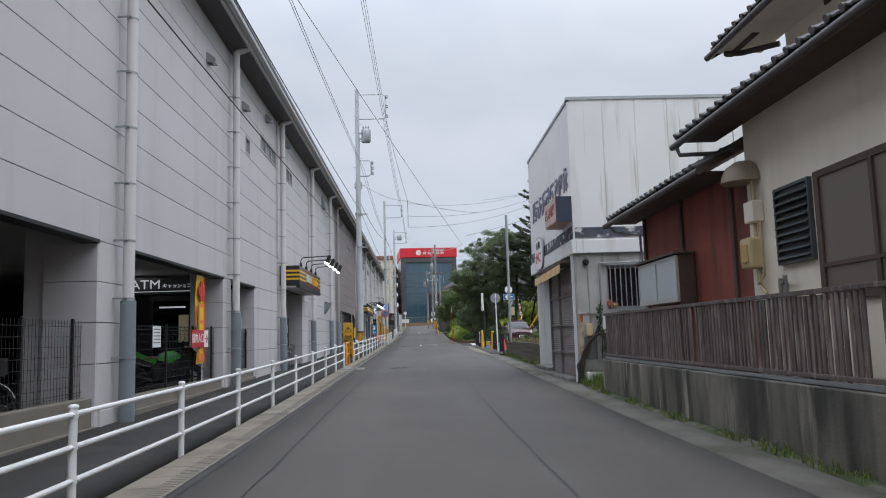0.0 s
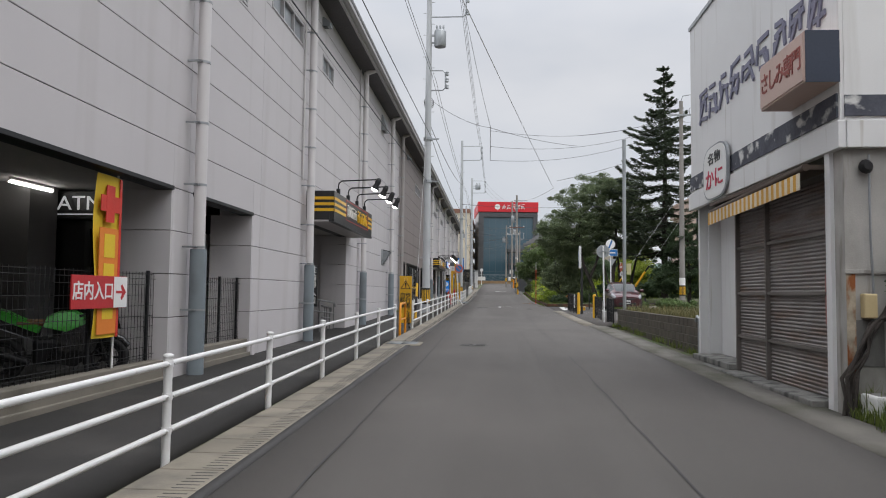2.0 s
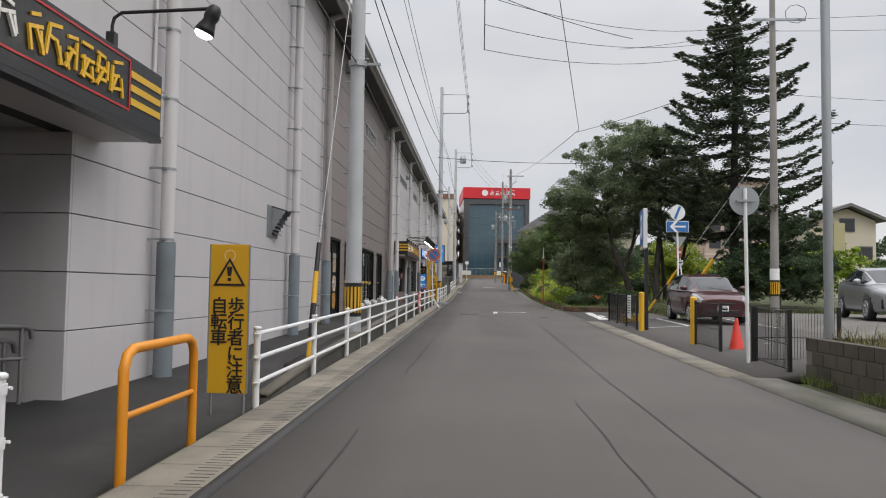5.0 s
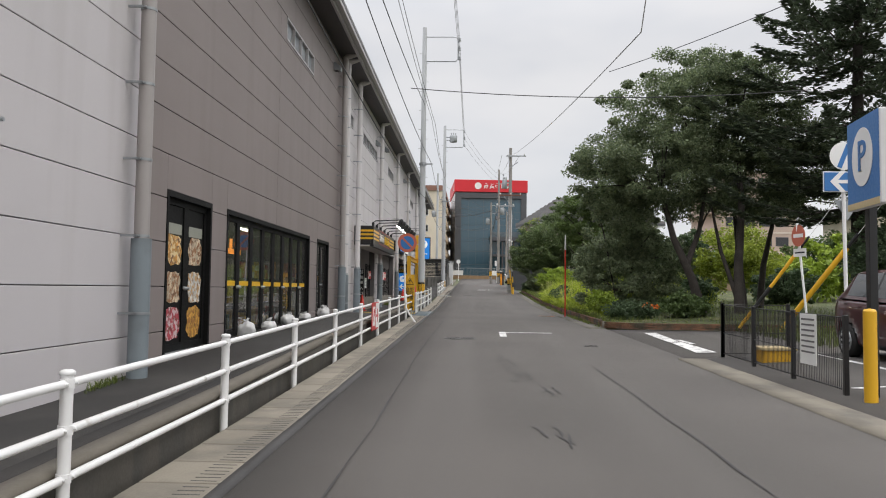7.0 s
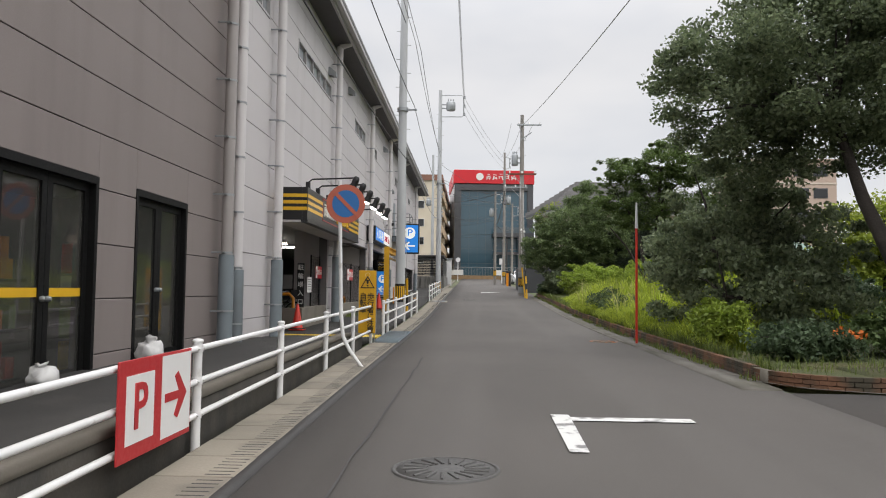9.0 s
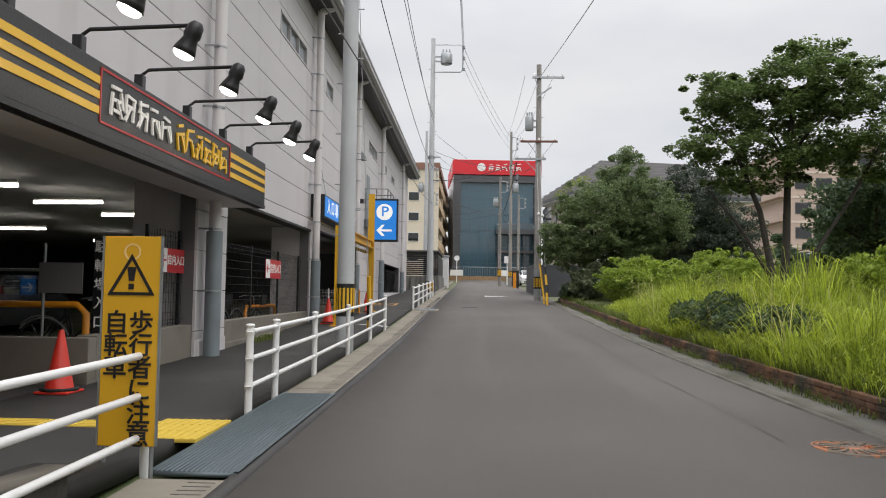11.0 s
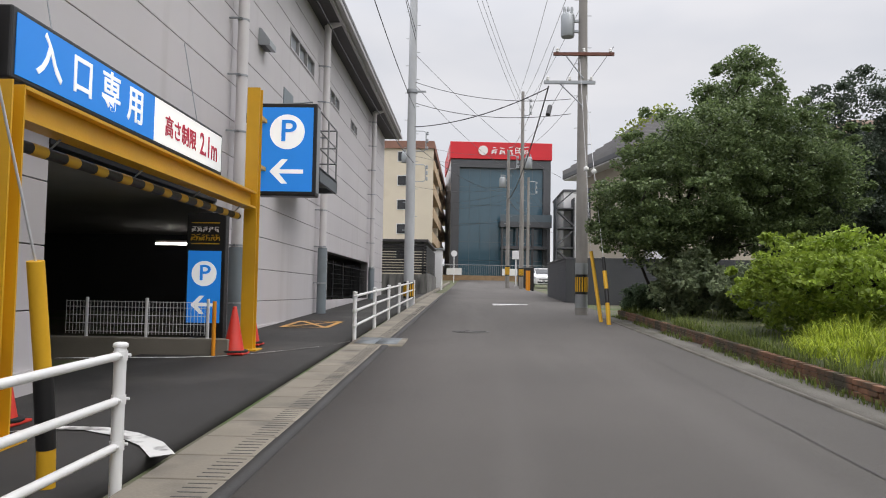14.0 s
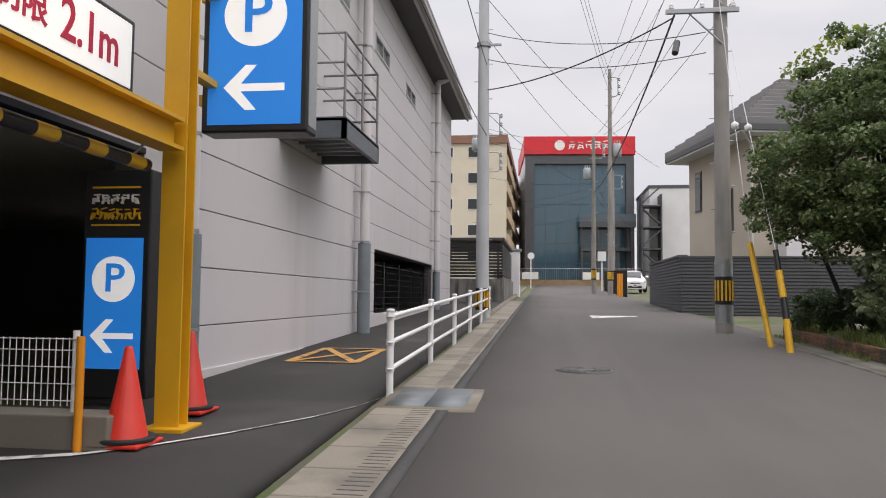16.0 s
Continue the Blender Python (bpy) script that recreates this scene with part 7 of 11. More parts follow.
def tiled_roof(parent, x_eave, z_eave, x_top, z_top, y0, y1, rows):
    """Sloping roof with rows of curved tiles along the eave; the slope's rest is a ribbed sheet."""
    slope = (z_top - z_eave) / (x_top - x_eave)
    ang = math.atan(slope)
    s = Shape()
    s.prism([(x_eave, z_eave - 0.02), (x_top, z_top - 0.02), (x_top, z_top - 0.12), (x_eave, z_eave - 0.1)], y1 - y0, Matrix(((1, 0, 0, 0), (0, 0, 1, y0), (0, 1, 0, 0), (0, 0, 0, 1))))
    deck = part("roof_deck", s, TIMBER, parent, "dark timber roof edge")
    pts = [(-0.14, 0.0), (-0.1, 0.012), (-0.03, 0.012), (0.02, 0.035), (0.07, 0.055), (0.12, 0.035), (0.14, 0.0)]
    sh = Shape()
    front = [sh.bm.verts.new((0, a, b)) for a, b in pts] + [sh.bm.verts.new((0, a, b - 0.025)) for a, b in pts[::-1]]
    back = [sh.bm.verts.new((0.32, a, b)) for a, b in pts] + [sh.bm.verts.new((0.32, a, b - 0.025)) for a, b in pts[::-1]]
    n = len(front)
    sh.bm.faces.new(front)
    sh.bm.faces.new(back[::-1])
    for k in range(n):
        sh.bm.faces.new((front[k], back[k], back[(k + 1) % n], front[(k + 1) % n]))
    sh.tube((-0.02, 0.07, 0.02), (0.02, 0.07, 0.02), 0.045, n=10)
    tile = finish(sh, "roof_tile", TILE_ROOF)
    count = int((y1 - y0) / 0.28)
    total = int((x_top - x_eave) / math.cos(ang) / 0.27)
    for r in range(min(rows, total)):
        for k in range(count):
            o = part("roof_tile", tile, TILE_ROOF, parent)
            d = -0.06 + 0.27 * r
            o.matrix_basis = Matrix.Translation((x_eave + d * math.cos(ang), y0 + 0.14 + 0.28 * k, z_eave + d * math.sin(ang) + 0.03 + rnd.uniform(-0.006, 0.006))) @ Matrix.Rotation(-ang, 4, "Y") @ Matrix.Rotation(radians(2.5), 4, "Y")
    s = Shape()
    d0 = (0.27 * rows) * math.cos(ang)
    for k in range(count):
        y = y0 + 0.14 + 0.28 * k
        if x_eave + d0 < x_top:
            s.tube((x_eave + d0, y + 0.07, z_eave + d0 * slope + 0.03), (x_top, y + 0.07, z_top + 0.03), 0.06, n=6)
    s.prism([(x_eave + d0 - 0.1, z_eave + (d0 - 0.1) * slope), (x_top, z_top), (x_top, z_top + 0.03), (x_eave + d0 - 0.1, z_eave + (d0 - 0.1) * slope + 0.03)], y1 - y0, Matrix(((1, 0, 0, 0), (0, 0, 1, y0), (0, 1, 0, 0), (0, 0, 0, 1))))
    part("upper_tiles", s, TILE_ROOF, parent)
    # gutter, brackets and rafters
    g = part("gutter", Shape().path([(x_eave - 0.06, y0 - 0.1, z_eave - 0.1), (x_eave - 0.06, y1 + 0.05, z_eave - 0.12)], 0.055, 10), GUTTER_BROWN, parent, "brown eave gutter")
    return deck


house = thing("old_house", (6.5, 4, 0.62), "old two-storey house in cream stucco with a grey tiled roof", "house")
HX = 4.78
s = Shape().box(HX, HX + 0.18, -20, 10.6, 0.5, 4.55)
s.box(HX + 0.18, 9.5, 10.42, 10.6, 0.5, 4.55).box(9.3, 9.5, -20, 10.42, 0.5, 4.55)
part("wall", s, STUCCO, house)
tiled_roof(house, 4.2, 4.32, 6.6, 5.5, -20, 11.7, 3)
part("soffit_board", Shape().box(4.25, HX, -20, 11.6, 4.24, 4.27), TIMBER, house, "dark eave boards")
part("gable_board", Shape().prism([(4.2, 4.2), (6.6, 5.38), (6.6, 5.56), (4.2, 4.36)], 0.05, Matrix(((1, 0, 0, 0), (0, 0, 1, 11.66), (0, 1, 0, 0), (0, 0, 0, 1)))), TIMBER, house)
part("downpipe", Shape().path([(4.14, 11.6, 4.2), (4.16, 11.5, 4.02), (4.6, 11.0, 3.92), (4.74, 10.7, 3.9)], 0.035, 8), GUTTER_BROWN, house, "bent brown downpipe")
# upper storey
s = Shape().box(6.0, 6.18, -20, 11.5, 4.6, 9.2).box(6.18, 9.5, 11.3, 11.5, 4.6, 9.2)
part("upper_wall", s, STUCCO, house)
tiled_roof(house, 5.15, 6.05, 8.0, 7.6, -20, 12.4, 2)
part("upper_soffit", Shape().box(5.2, 6.0, -20, 12.35, 5.98, 6.01), STUCCO, house, "pale eave soffit")
part("upper_gable", Shape().prism([(5.15, 5.9), (8.0, 7.45), (8.0, 7.66), (5.15, 6.1)], 0.06, Matrix(((1, 0, 0, 0), (0, 0, 1, 12.36), (0, 1, 0, 0), (0, 0, 0, 1)))), TIMBER, house)
for x in (5.5, 6.4):
    part("purlin", Shape().box(x - 0.06, x + 0.06, 11.45, 12.5, 5.98 + (x - 5.15) * 0.54 - 0.2, 5.98 + (x - 5.15) * 0.54 - 0.08), TIMBER, house)
part("upper_downpipe", Shape().path([(5.3, 12.2, 5.92), (5.5, 12.0, 5.85), (5.95, 11.6, 5.85)], 0.05, 8), GUTTER_BROWN, house)
w = part("upper_window", Shape().box(5.97, 6.0, 8.6, 8.68, 5.9, 7.0).box(5.97, 6.0, 10.2, 10.28, 5.9, 7.0).box(5.97, 6.0, 8.68, 10.2, 5.9, 5.97).box(5.97, 6.0, 8.68, 10.2, 6.93, 7.0), TIMBER, house)
part("pane", Shape().box(5.985, 5.995, 8.68, 10.2, 5.97, 6.93), DARK_GLASS, w)
# large dusty window, louvre, meter boxes
w = part("window", Shape().box(HX - 0.05, HX, 3.2, 3.28, 1.6, 3.12).box(HX - 0.05, HX, 8.62, 8.72, 1.6, 3.12).box(HX - 0.05, HX, 3.28, 8.62, 1.6, 1.68).box(HX - 0.05, HX, 3.28, 8.62, 3.04, 3.12).box(HX - 0.05, HX, 7.55, 7.62, 1.68, 3.04).box(HX - 0.05, HX, 5.9, 5.98, 1.68, 3.04).box(HX - 0.045, HX, 3.28, 8.62, 1.98, 2.03), TIMBER, house, "wide dusty window in a dark frame")
for a, b in ((3.28, 5.9), (5.98, 7.55), (7.62, 8.62)):
    part("pane", Shape().box(HX - 0.025, HX - 0.015, a, b, 1.68, 3.04), DUST_GLASS, w)
LOUVRE_GREEN = material("grey_green_louvre", (0.06, 0.07, 0.07), 0.6, var=0.12)
l = part("louvre", Shape().box(HX - 0.06, HX, 8.83, 8.87, 2.1, 3.1).box(HX - 0.06, HX, 9.68, 9.72, 2.1, 3.1).box(HX - 0.06, HX, 8.87, 9.68, 3.06, 3.1).box(HX - 0.06, HX, 8.87, 9.68, 2.1, 2.14), LOUVRE_GREEN, house, "dark louvred shutter")
part("back", Shape().box(HX - 0.02, HX - 0.005, 8.87, 9.68, 2.14, 3.06), BLACK, l)
for k in range(9):
    part("slat", Shape().box(-0.05, 0.05, 8.87, 9.68, -0.006, 0.006, m=Matrix.Translation((HX - 0.05, 0, 2.19 + 0.1 * k)) @ Matrix.Rotation(radians(-40), 4, "Y")), LOUVRE_GREEN, l)
part("vent_cowl", Shape().lathe([(0.32, 0.0), (0.3, 0.1), (0.24, 0.22), (0.12, 0.3), (0.02, 0.32)], (HX - 0.1, 10.45, 3.35), 18), material("tan_cowl", (0.3, 0.24, 0.17), 0.6, var=0.1), house, "tan vent cowl")
part("meter_box", Shape().box(HX - 0.16, HX, 10.12, 10.42, 2.75, 3.05, 0.02), STUCCO, house, "pale meter box")
part("meter_box", Shape().box(HX - 0.2, HX, 10.2, 10.55, 2.12, 2.55, 0.04), CREAM_BOX, house, "yellowed electricity meter")
part("meter_window", Shape().box(HX - 0.215, HX - 0.2, 10.26, 10.48, 2.2, 2.45, 0.02), material("amber_meter_window", (0.5, 0.33, 0.1), 0.35, var=0.1), house)
part("conduit", Shape().path([(HX - 0.06, 10.3, 3.35), (HX - 0.06, 10.3, 1.9), (HX - 0.06, 10.1, 1.75)], 0.025, 7).path([(HX - 0.08, 10.1, 2.75), (HX - 0.08, 10.08, 2.0), (HX - 0.08, 10.3, 1.9)], 0.018, 7), CREAM_BOX, house)
gm = part("gas_meter", Shape().box(HX - 0.25, HX - 0.02, 9.35, 9.62, 1.45, 1.72, 0.03).tube((HX - 0.13, 9.42, 1.72), (HX - 0.13, 9.42, 1.95), 0.03, n=8).tube((HX - 0.13, 9.55, 1.72), (HX - 0.13, 9.55, 1.92), 0.03, n=8).tube((HX - 0.25, 9.3, 1.86), (HX, 9.65, 1.86), 0.025, n=8), material("grey_gas_meter", (0.28, 0.28, 0.26), 0.5, 0.3, var=0.15), house, "grey gas meter")
# rust-red annex
SASH = material("pale_aluminium_sash", (0.5, 0.5, 0.47), 0.5, 0.3, var=0.1, fine=50)
annex = thing("annex", (5.2, 13.5, 0.62), "low rust-red annex with a tiled lean-to roof", "house")
s = Shape().box(HX + 0.02, HX + 0.14, 10.6, 15.7, 0.5, 3.72)
s.box(HX + 0.14, 9.3, 15.55, 15.7, 0.5, 3.9)
part("wall", s, RUSTY_SHEET, annex)
for k in range(3):
    part("post", Shape().box(HX - 0.03, HX + 0.02, 11.1 + 2.2 * k, 11.2 + 2.2 * k, 0.5, 3.65), TIMBER, annex)
tiled_roof(annex, 4.2, 3.7, 6.0, 4.6, 10.8, 16.3, 3)
part("soffit", Shape().box(4.25, HX, 10.9, 16.2, 3.6, 3.63), TIMBER, annex)
part("gable_board", Shape().prism([(4.2, 3.58), (6.0, 4.48), (6.0, 4.62), (4.2, 3.72)], 0.05, Matrix(((1, 0, 0, 0), (0, 0, 1, 16.28), (0, 1, 0, 0), (0, 0, 0, 1)))), TIMBER, annex)
part("downpipe", Shape().path([(4.15, 16.2, 3.6), (4.3, 16.1, 3.42), (4.75, 15.8, 3.3), (4.76, 15.75, 1.0)], 0.03, 8), STEEL, annex, "grey downpipe")
w = part("bay_window", Shape().box(4.45, HX, 12.86, 15.1, 1.78, 1.85).box(4.45, HX, 12.86, 15.1, 2.53, 2.58).box(4.45, 4.5, 12.86, 12.91, 1.85, 2.53).box(4.45, HX, 15.05, 15.1, 1.85, 2.53).box(4.44, 4.48, 13.95, 13.99, 1.85, 2.53), SASH, annex, "projecting pale sash window")
part("pane", Shape().box(4.46, 4.47, 12.91, 13.95, 1.85, 2.53), PALE_GLASS, w)
part("pane", Shape().box(4.46, 4.47, 13.99, 15.05, 1.85, 2.53), PALE_GLASS, w)
part("window_hood", Shape().box(4.4, HX, 12.8, 15.16, 2.6, 2.64), TIMBER, annex)
part("window_cheek", Shape().box(4.5, HX, 12.84, 12.9, 1.7, 2.6), TIMBER, annex, "dark timber cheek of the bay window")

# ---- white fish shop with a shutter ----
SHOP_WHITE = material("stained_white_sheet", (0.72, 0.72, 0.71), 0.6, var=0.05, big=0.5, fine=60, bump=0.1, stain=(0.5, 0.48, 0.44), stain_at=(0.58, 0.8), stain_scale=1.0, stretch=(2.4, 2.4, 0.22), streak=((0.42, 0.38, 0.32), (7, 7, 0.3), (0.64, 0.78)))
SHOP_GREY = material("grey_render", (0.43, 0.415, 0.385), 0.9, var=0.16, big=1.6, fine=60, bump=0.5, stain=(0.24, 0.23, 0.2), stain_at=(0.46, 0.66), stain_scale=1.3, stretch=(1, 1, 0.5), streak=((0.16, 0.14, 0.115), (5, 5, 0.6), (0.57, 0.72)))
PEELED = material("peeled_dark_band", (0.07, 0.075, 0.095), 0.8, var=0.3, big=3, fine=30, stain=(0.6, 0.6, 0.58), stain_at=(0.53, 0.66), stain_scale=3.2, stretch=(1, 1, 1.6))
shop = thing("fish_shop", (5.5, 22.3, gz(22)), "closed white shop with a rusty shutter and faded signs", "building")
s = Shape().box(4.12, 4.3, 25.9, 26.0, 0, 3.3)
s.box(4.55, 4.7, 23.4, 26.0, 0, 3.4).box(4.3, 10.5, 25.85, 26.0, 0, 3.3)
part("lower_wall", s, SHOP_WHITE, shop)
for box in ((4.02, 10.5, 18.98, 19.13, -0.2, 1.3), (4.02, 4.78, 18.98, 19.13, 1.3, 3.3), (4.78, 6.4, 18.98, 19.13, 1.3, 1.85), (4.78, 6.4, 18.98, 19.13, 2.95, 3.3), (6.4, 10.5, 18.98, 19.13, 1.3, 3.3), (4.02, 4.16, 19.13, 19.45, -0.2, 3.3)):
    part("side_wall", Shape().box(*box), SHOP_GREY, shop)
part("upper_band", Shape().box(3.93, 4.03, 18.9, 26.05, 3.28, 3.62, 0.01).box(4.03, 10.5, 18.88, 18.98, 3.28, 3.62, 0.01), SHOP_WHITE, shop, "white projecting band")
part("peeled_sign_band", Shape().box(3.955, 3.985, 19.0, 26.0, 3.68, 3.98).box(4.03, 8.5, 18.92, 18.95, 3.68, 3.94), PEELED, shop, "peeled dark sign band")
# upper walls: sheets with joints; the top slopes a little towards the back
for k in range(5):
    a, b = 4.03 + k * 0.85, 4.03 + (k + 1) * 0.85
    part("sheet", Shape().box(a + 0.004, b - 0.004, 18.95, 19.0, 3.6, 7.3), SHOP_WHITE, shop)
part("sheet", Shape().box(8.3, 10.5, 18.95, 19.0, 3.6, 6.6), SHOP_WHITE, shop)
part("sheet", Shape().box(3.98, 4.03, 18.95, 26.0, 3.6, 7.24), SHOP_WHITE, shop)
part("sheet", Shape().box(4.03, 10.5, 25.95, 26.0, 3.3, 7.24), SHOP_WHITE, shop)
part("core", Shape().box(4.035, 10.4, 19.01, 25.94, 3.45, 7.2), JOINT, shop)
part("coping", Shape().box(3.95, 8.3, 18.92, 19.05, 7.28, 7.36).box(3.95, 4.06, 19.05, 26.03, 7.22, 7.3), STEEL, shop, "grey metal coping")
part("corner_pier", Shape().box(3.97, 4.08, 19.25, 19.4, 0.0, 3.28), SHOP_WHITE, shop)
# shutter
RUST = material("rusty_shutter", (0.27, 0.25, 0.24), 0.6, 0.4, var=0.15, big=1.5, fine=40, bump=0.15, stain=(0.2, 0.14, 0.11), stain_at=(0.5, 0.7), stain_scale=1.6, stretch=(1, 0.4, 3))
sh = part("shutter", Shape().box(4.16, 4.2, 19.45, 23.4, 0.0, 3.1), RUST, shop, "grey-brown roller shutter")
for k in range(52):
    part("slat", Shape().tube((4.165, 19.45, 0.1 + 0.057 * k), (4.165, 23.4, 0.1 + 0.057 * k), 0.023, n=6), RUST, sh)
GUIDE = material("grey_brown_shutter_guide", (0.2, 0.18, 0.165), 0.6, 0.4, var=0.2, fine=40)
for z in (0.75, 1.5, 2.3):
    part("bar", Shape().box(4.1, 4.16, 19.42, 23.4, z - 0.025, z + 0.025), GUIDE, sh)
for y in (19.45, 21.9, 23.38):
    part("guide", Shape().box(4.08, 4.16, y - 0.03, y + 0.03, 0.0, 3.1), GUIDE, sh)
part("sticker", Shape().box(4.1, 4.12, 19.55, 19.75, 1.1, 1.75), material("faded_red_paper", (0.4, 0.2, 0.18), 0.8), sh)
# awning: folded yellow stripes
AWNING_PALE = material("faded_awning_cloth", (0.68, 0.6, 0.45), 0.8, var=0.1)
AWNING_AMBER = material("amber_awning_cloth", (0.62, 0.33, 0.05), 0.8, var=0.12)
aw = part("awning", Shape().box(3.72, 4.1, 19.45, 23.7, 3.1, 3.16).tube((3.76, 19.45, 3.13), (3.76, 23.7, 3.0), 0.05, n=10), TIMBER, shop, "rolled striped awning")
for k in range(42):
    part("stripe", Shape().box(3.69, 3.705, 19.5 + 0.1 * k, 19.6 + 0.1 * k, 2.84 - 0.002 * k, 3.06 - 0.002 * k), (AWNING_AMBER if k % 2 else AWNING_PALE), aw, "awning stripe")
# barred window
w = part("barred_window", Shape().box(4.78, 6.4, 19.05, 19.1, 1.85, 1.92).box(4.78, 6.4, 19.05, 19.1, 2.88, 2.95).box(4.78, 4.84, 19.05, 19.1, 1.92, 2.88), STEEL, shop, "window behind steel bars")
part("pane", Shape().box(4.84, 6.4, 19.08, 19.1, 1.92, 2.88), DARK_GLASS, w)
for k in range(12):
    part("bar", Shape().tube((4.86 + 0.13 * k, 18.9, 1.84), (4.86 + 0.13 * k, 18.9, 2.98), 0.014, n=6), STEEL, w)
for z in (1.84, 2.98):
    part("rail", Shape().box(4.78, 6.4, 18.88, 18.92, z - 0.02, z + 0.02), STEEL, w)
BAG_RED = material("faded_red_cloth", (0.3, 0.07, 0.05), 0.85, var=0.3, big=9, stain=(0.42, 0.28, 0.1), stain_at=(0.5, 0.56), stain_scale=5)
b = Shape()
for c, r in (((4.84, 18.97, 1.98), (0.1, 0.06, 0.09)), ((4.95, 18.97, 1.95), (0.11, 0.06, 0.06)), ((4.9, 18.98, 1.9), (0.14, 0.05, 0.04))):
    b.lathe([(0.05, -1.0), (0.7, -0.7), (1.0, 0.0), (0.75, 0.65), (0.1, 1.0)], n=12, m=Matrix.Translation(c) @ Matrix.Diagonal((*r, 1)))
for v in b.bm.verts:
    v.co += noise.noise_vector(v.co * 16) * 0.035
part("cloth_bundle", b, BAG_RED, shop, "crumpled red and yellow bundle behind the bars")
# lower part of the side wall: worn ledge, whitewashed patch, rust by the corner
part("ledge", Shape().box(4.0, 5.6, 18.955, 18.98, 1.74, 1.79, 0.006), SHOP_GREY, shop, "worn ledge")
part("whitewash", Shape().box(4.5, 5.6, 18.97, 18.98, 1.22, 1.735), SHOP_WHITE, shop, "whitewashed patch")
part("plaster_patch", Shape().box(4.13, 4.46, 18.968, 18.98, 0.62, 1.18, 0.004), OLD_CONCRETE, shop, "dark patched plaster")
part("conduit", Shape().path([(4.3, 18.93, 3.2), (4.3, 18.93, 2.2), (4.33, 18.93, 1.3)], 0.015, 6).path([(4.6, 18.94, 3.0), (4.6, 18.94, 1.6), (4.62, 18.94, 0.4)], 0.02, 6).path([(4.62, 18.93, 3.02), (6.4, 18.93, 3.05)], 0.02, 6), STEEL, shop)
part("meter", Shape().lathe([(0.07, 0), (0.09, 0.05), (0.05, 0.12)], n=12, m=Matrix.Translation((4.26, 18.97, 3.05)) @ Matrix.Rotation(radians(90), 4, "X")), DARK_STEEL, shop, "round electric fitting")
part("switch_box", Shape().box(4.18, 4.34, 18.86, 18.98, 1.2, 1.5, 0.02), CREAM_BOX, shop, "yellowed switch box")
part("rust_patch", Shape().box(4.025, 4.13, 18.97, 18.98, 0.45, 1.735), material("rust", (0.42, 0.36, 0.27), 0.9, var=0.3, big=6, stain=(0.27, 0.09, 0.025), stain_at=(0.44, 0.56), stain_scale=4.5, stretch=(1.5, 1.5, 0.7)), shop, "rust-stained corner strip")
part("step", Shape().box(3.8, 4.5, 19.5, 25.9, 0.0, 0.13, 0.02).box(3.95, 4.55, 23.4, 25.9, 0.13, 0.24, 0.02), OLD_CONCRETE, shop, "concrete step")
# faded name in raised shapes, slanting board, oval plate
BOARD_PINK = material("faded_pink_board", (0.58, 0.43, 0.37), 0.6, var=0.08)
SIGN_INDIGO = material("faded_indigo_letters", (0.2, 0.2, 0.27), 0.7, var=0.15)
for k in range(9):
    s = Shape()
    z = 5.0 + (8 - k) * 0.0 + 0.06 * (8 - k) * 0
    glyph(s, at(3.975, 24.95 - k * 0.68, 5.3, FACE_WEST), 0.6, 0.68 if k < 3 else 0.62, 60 + k)
    part("raised_glyph", s, SIGN_INDIGO, shop, "faded raised lettering shape")
b = part("hanging_board", Shape().box(3.55, 3.97, 18.92, 20.45, 4.1, 4.75, 0.01), BOARD_PINK, shop, "boxy sign board with red characters")
part("face", Shape().box(3.535, 3.55, 18.94, 20.43, 4.13, 4.72), BOARD_PINK, b)
part("end_plate", Shape().box(3.56, 3.97, 18.905, 18.92, 4.1, 4.75), material("navy_end_plate", (0.025, 0.035, 0.06), 0.5, var=0.1), b)
FADED_RED = material("faded_red_brown_letters", (0.3, 0.075, 0.06), 0.6, var=0.15)
for k, ch in enumerate("さしみ専門"):
    lettering("character", ch, 0.32, FADED_RED, b, at(3.53, 20.25 - 0.28 * k, 4.42, FACE_WEST))
oval = [(0.78 * math.copysign(abs(math.cos(a)) ** 0.6, math.cos(a)), 0.52 * math.copysign(abs(math.sin(a)) ** 0.6, math.sin(a))) for a in [k * math.tau / 36 for k in range(36)]]
b = part("oval_plate", Shape().prism(oval, 0.05, at(3.93, 23.92, 3.8, FACE_WEST)), STEEL, shop, "white oval plate with red characters")
part("field", Shape().prism([(x * 0.92, y * 0.94) for x, y in oval], 0.01, at(3.88, 23.92, 3.8, FACE_WEST)), WHITE, b)
lettering("text", "名物", 0.24, BLACK, b, at(3.865, 23.92, 4.05, FACE_WEST), wide=1.7)
lettering("text", "かに", 0.42, RED_LETTER, b, at(3.865, 23.92, 3.65, FACE_WEST), wide=1.4)
# things at the shop's corner
TANK_BLUE = material("faded_blue_plastic", (0.045, 0.105, 0.16), 0.65, var=0.25, big=2, fine=40, stain=(0.09, 0.11, 0.12), stain_at=(0.5, 0.7))
t = thing("water_tank", (5.2, 18.3, 0.1), "faded blue plastic tank beside the shop", "tank")
part("body", Shape().box(4.72, 5.7, 17.5, 18.7, 0.05, 1.2, 0.06), TANK_BLUE, t)
part("rib", Shape().box(4.7, 5.72, 17.48, 18.72, 0.45, 0.5).box(4.7, 5.72, 17.48, 18.72, 0.85, 0.9).box(4.68, 5.74, 17.46, 18.74, 1.17, 1.23, 0.02), TANK_BLUE, t)
t = thing("trough", (4.25, 18.6, 0.02), "old white trough on the weeds by the shop", "trough")
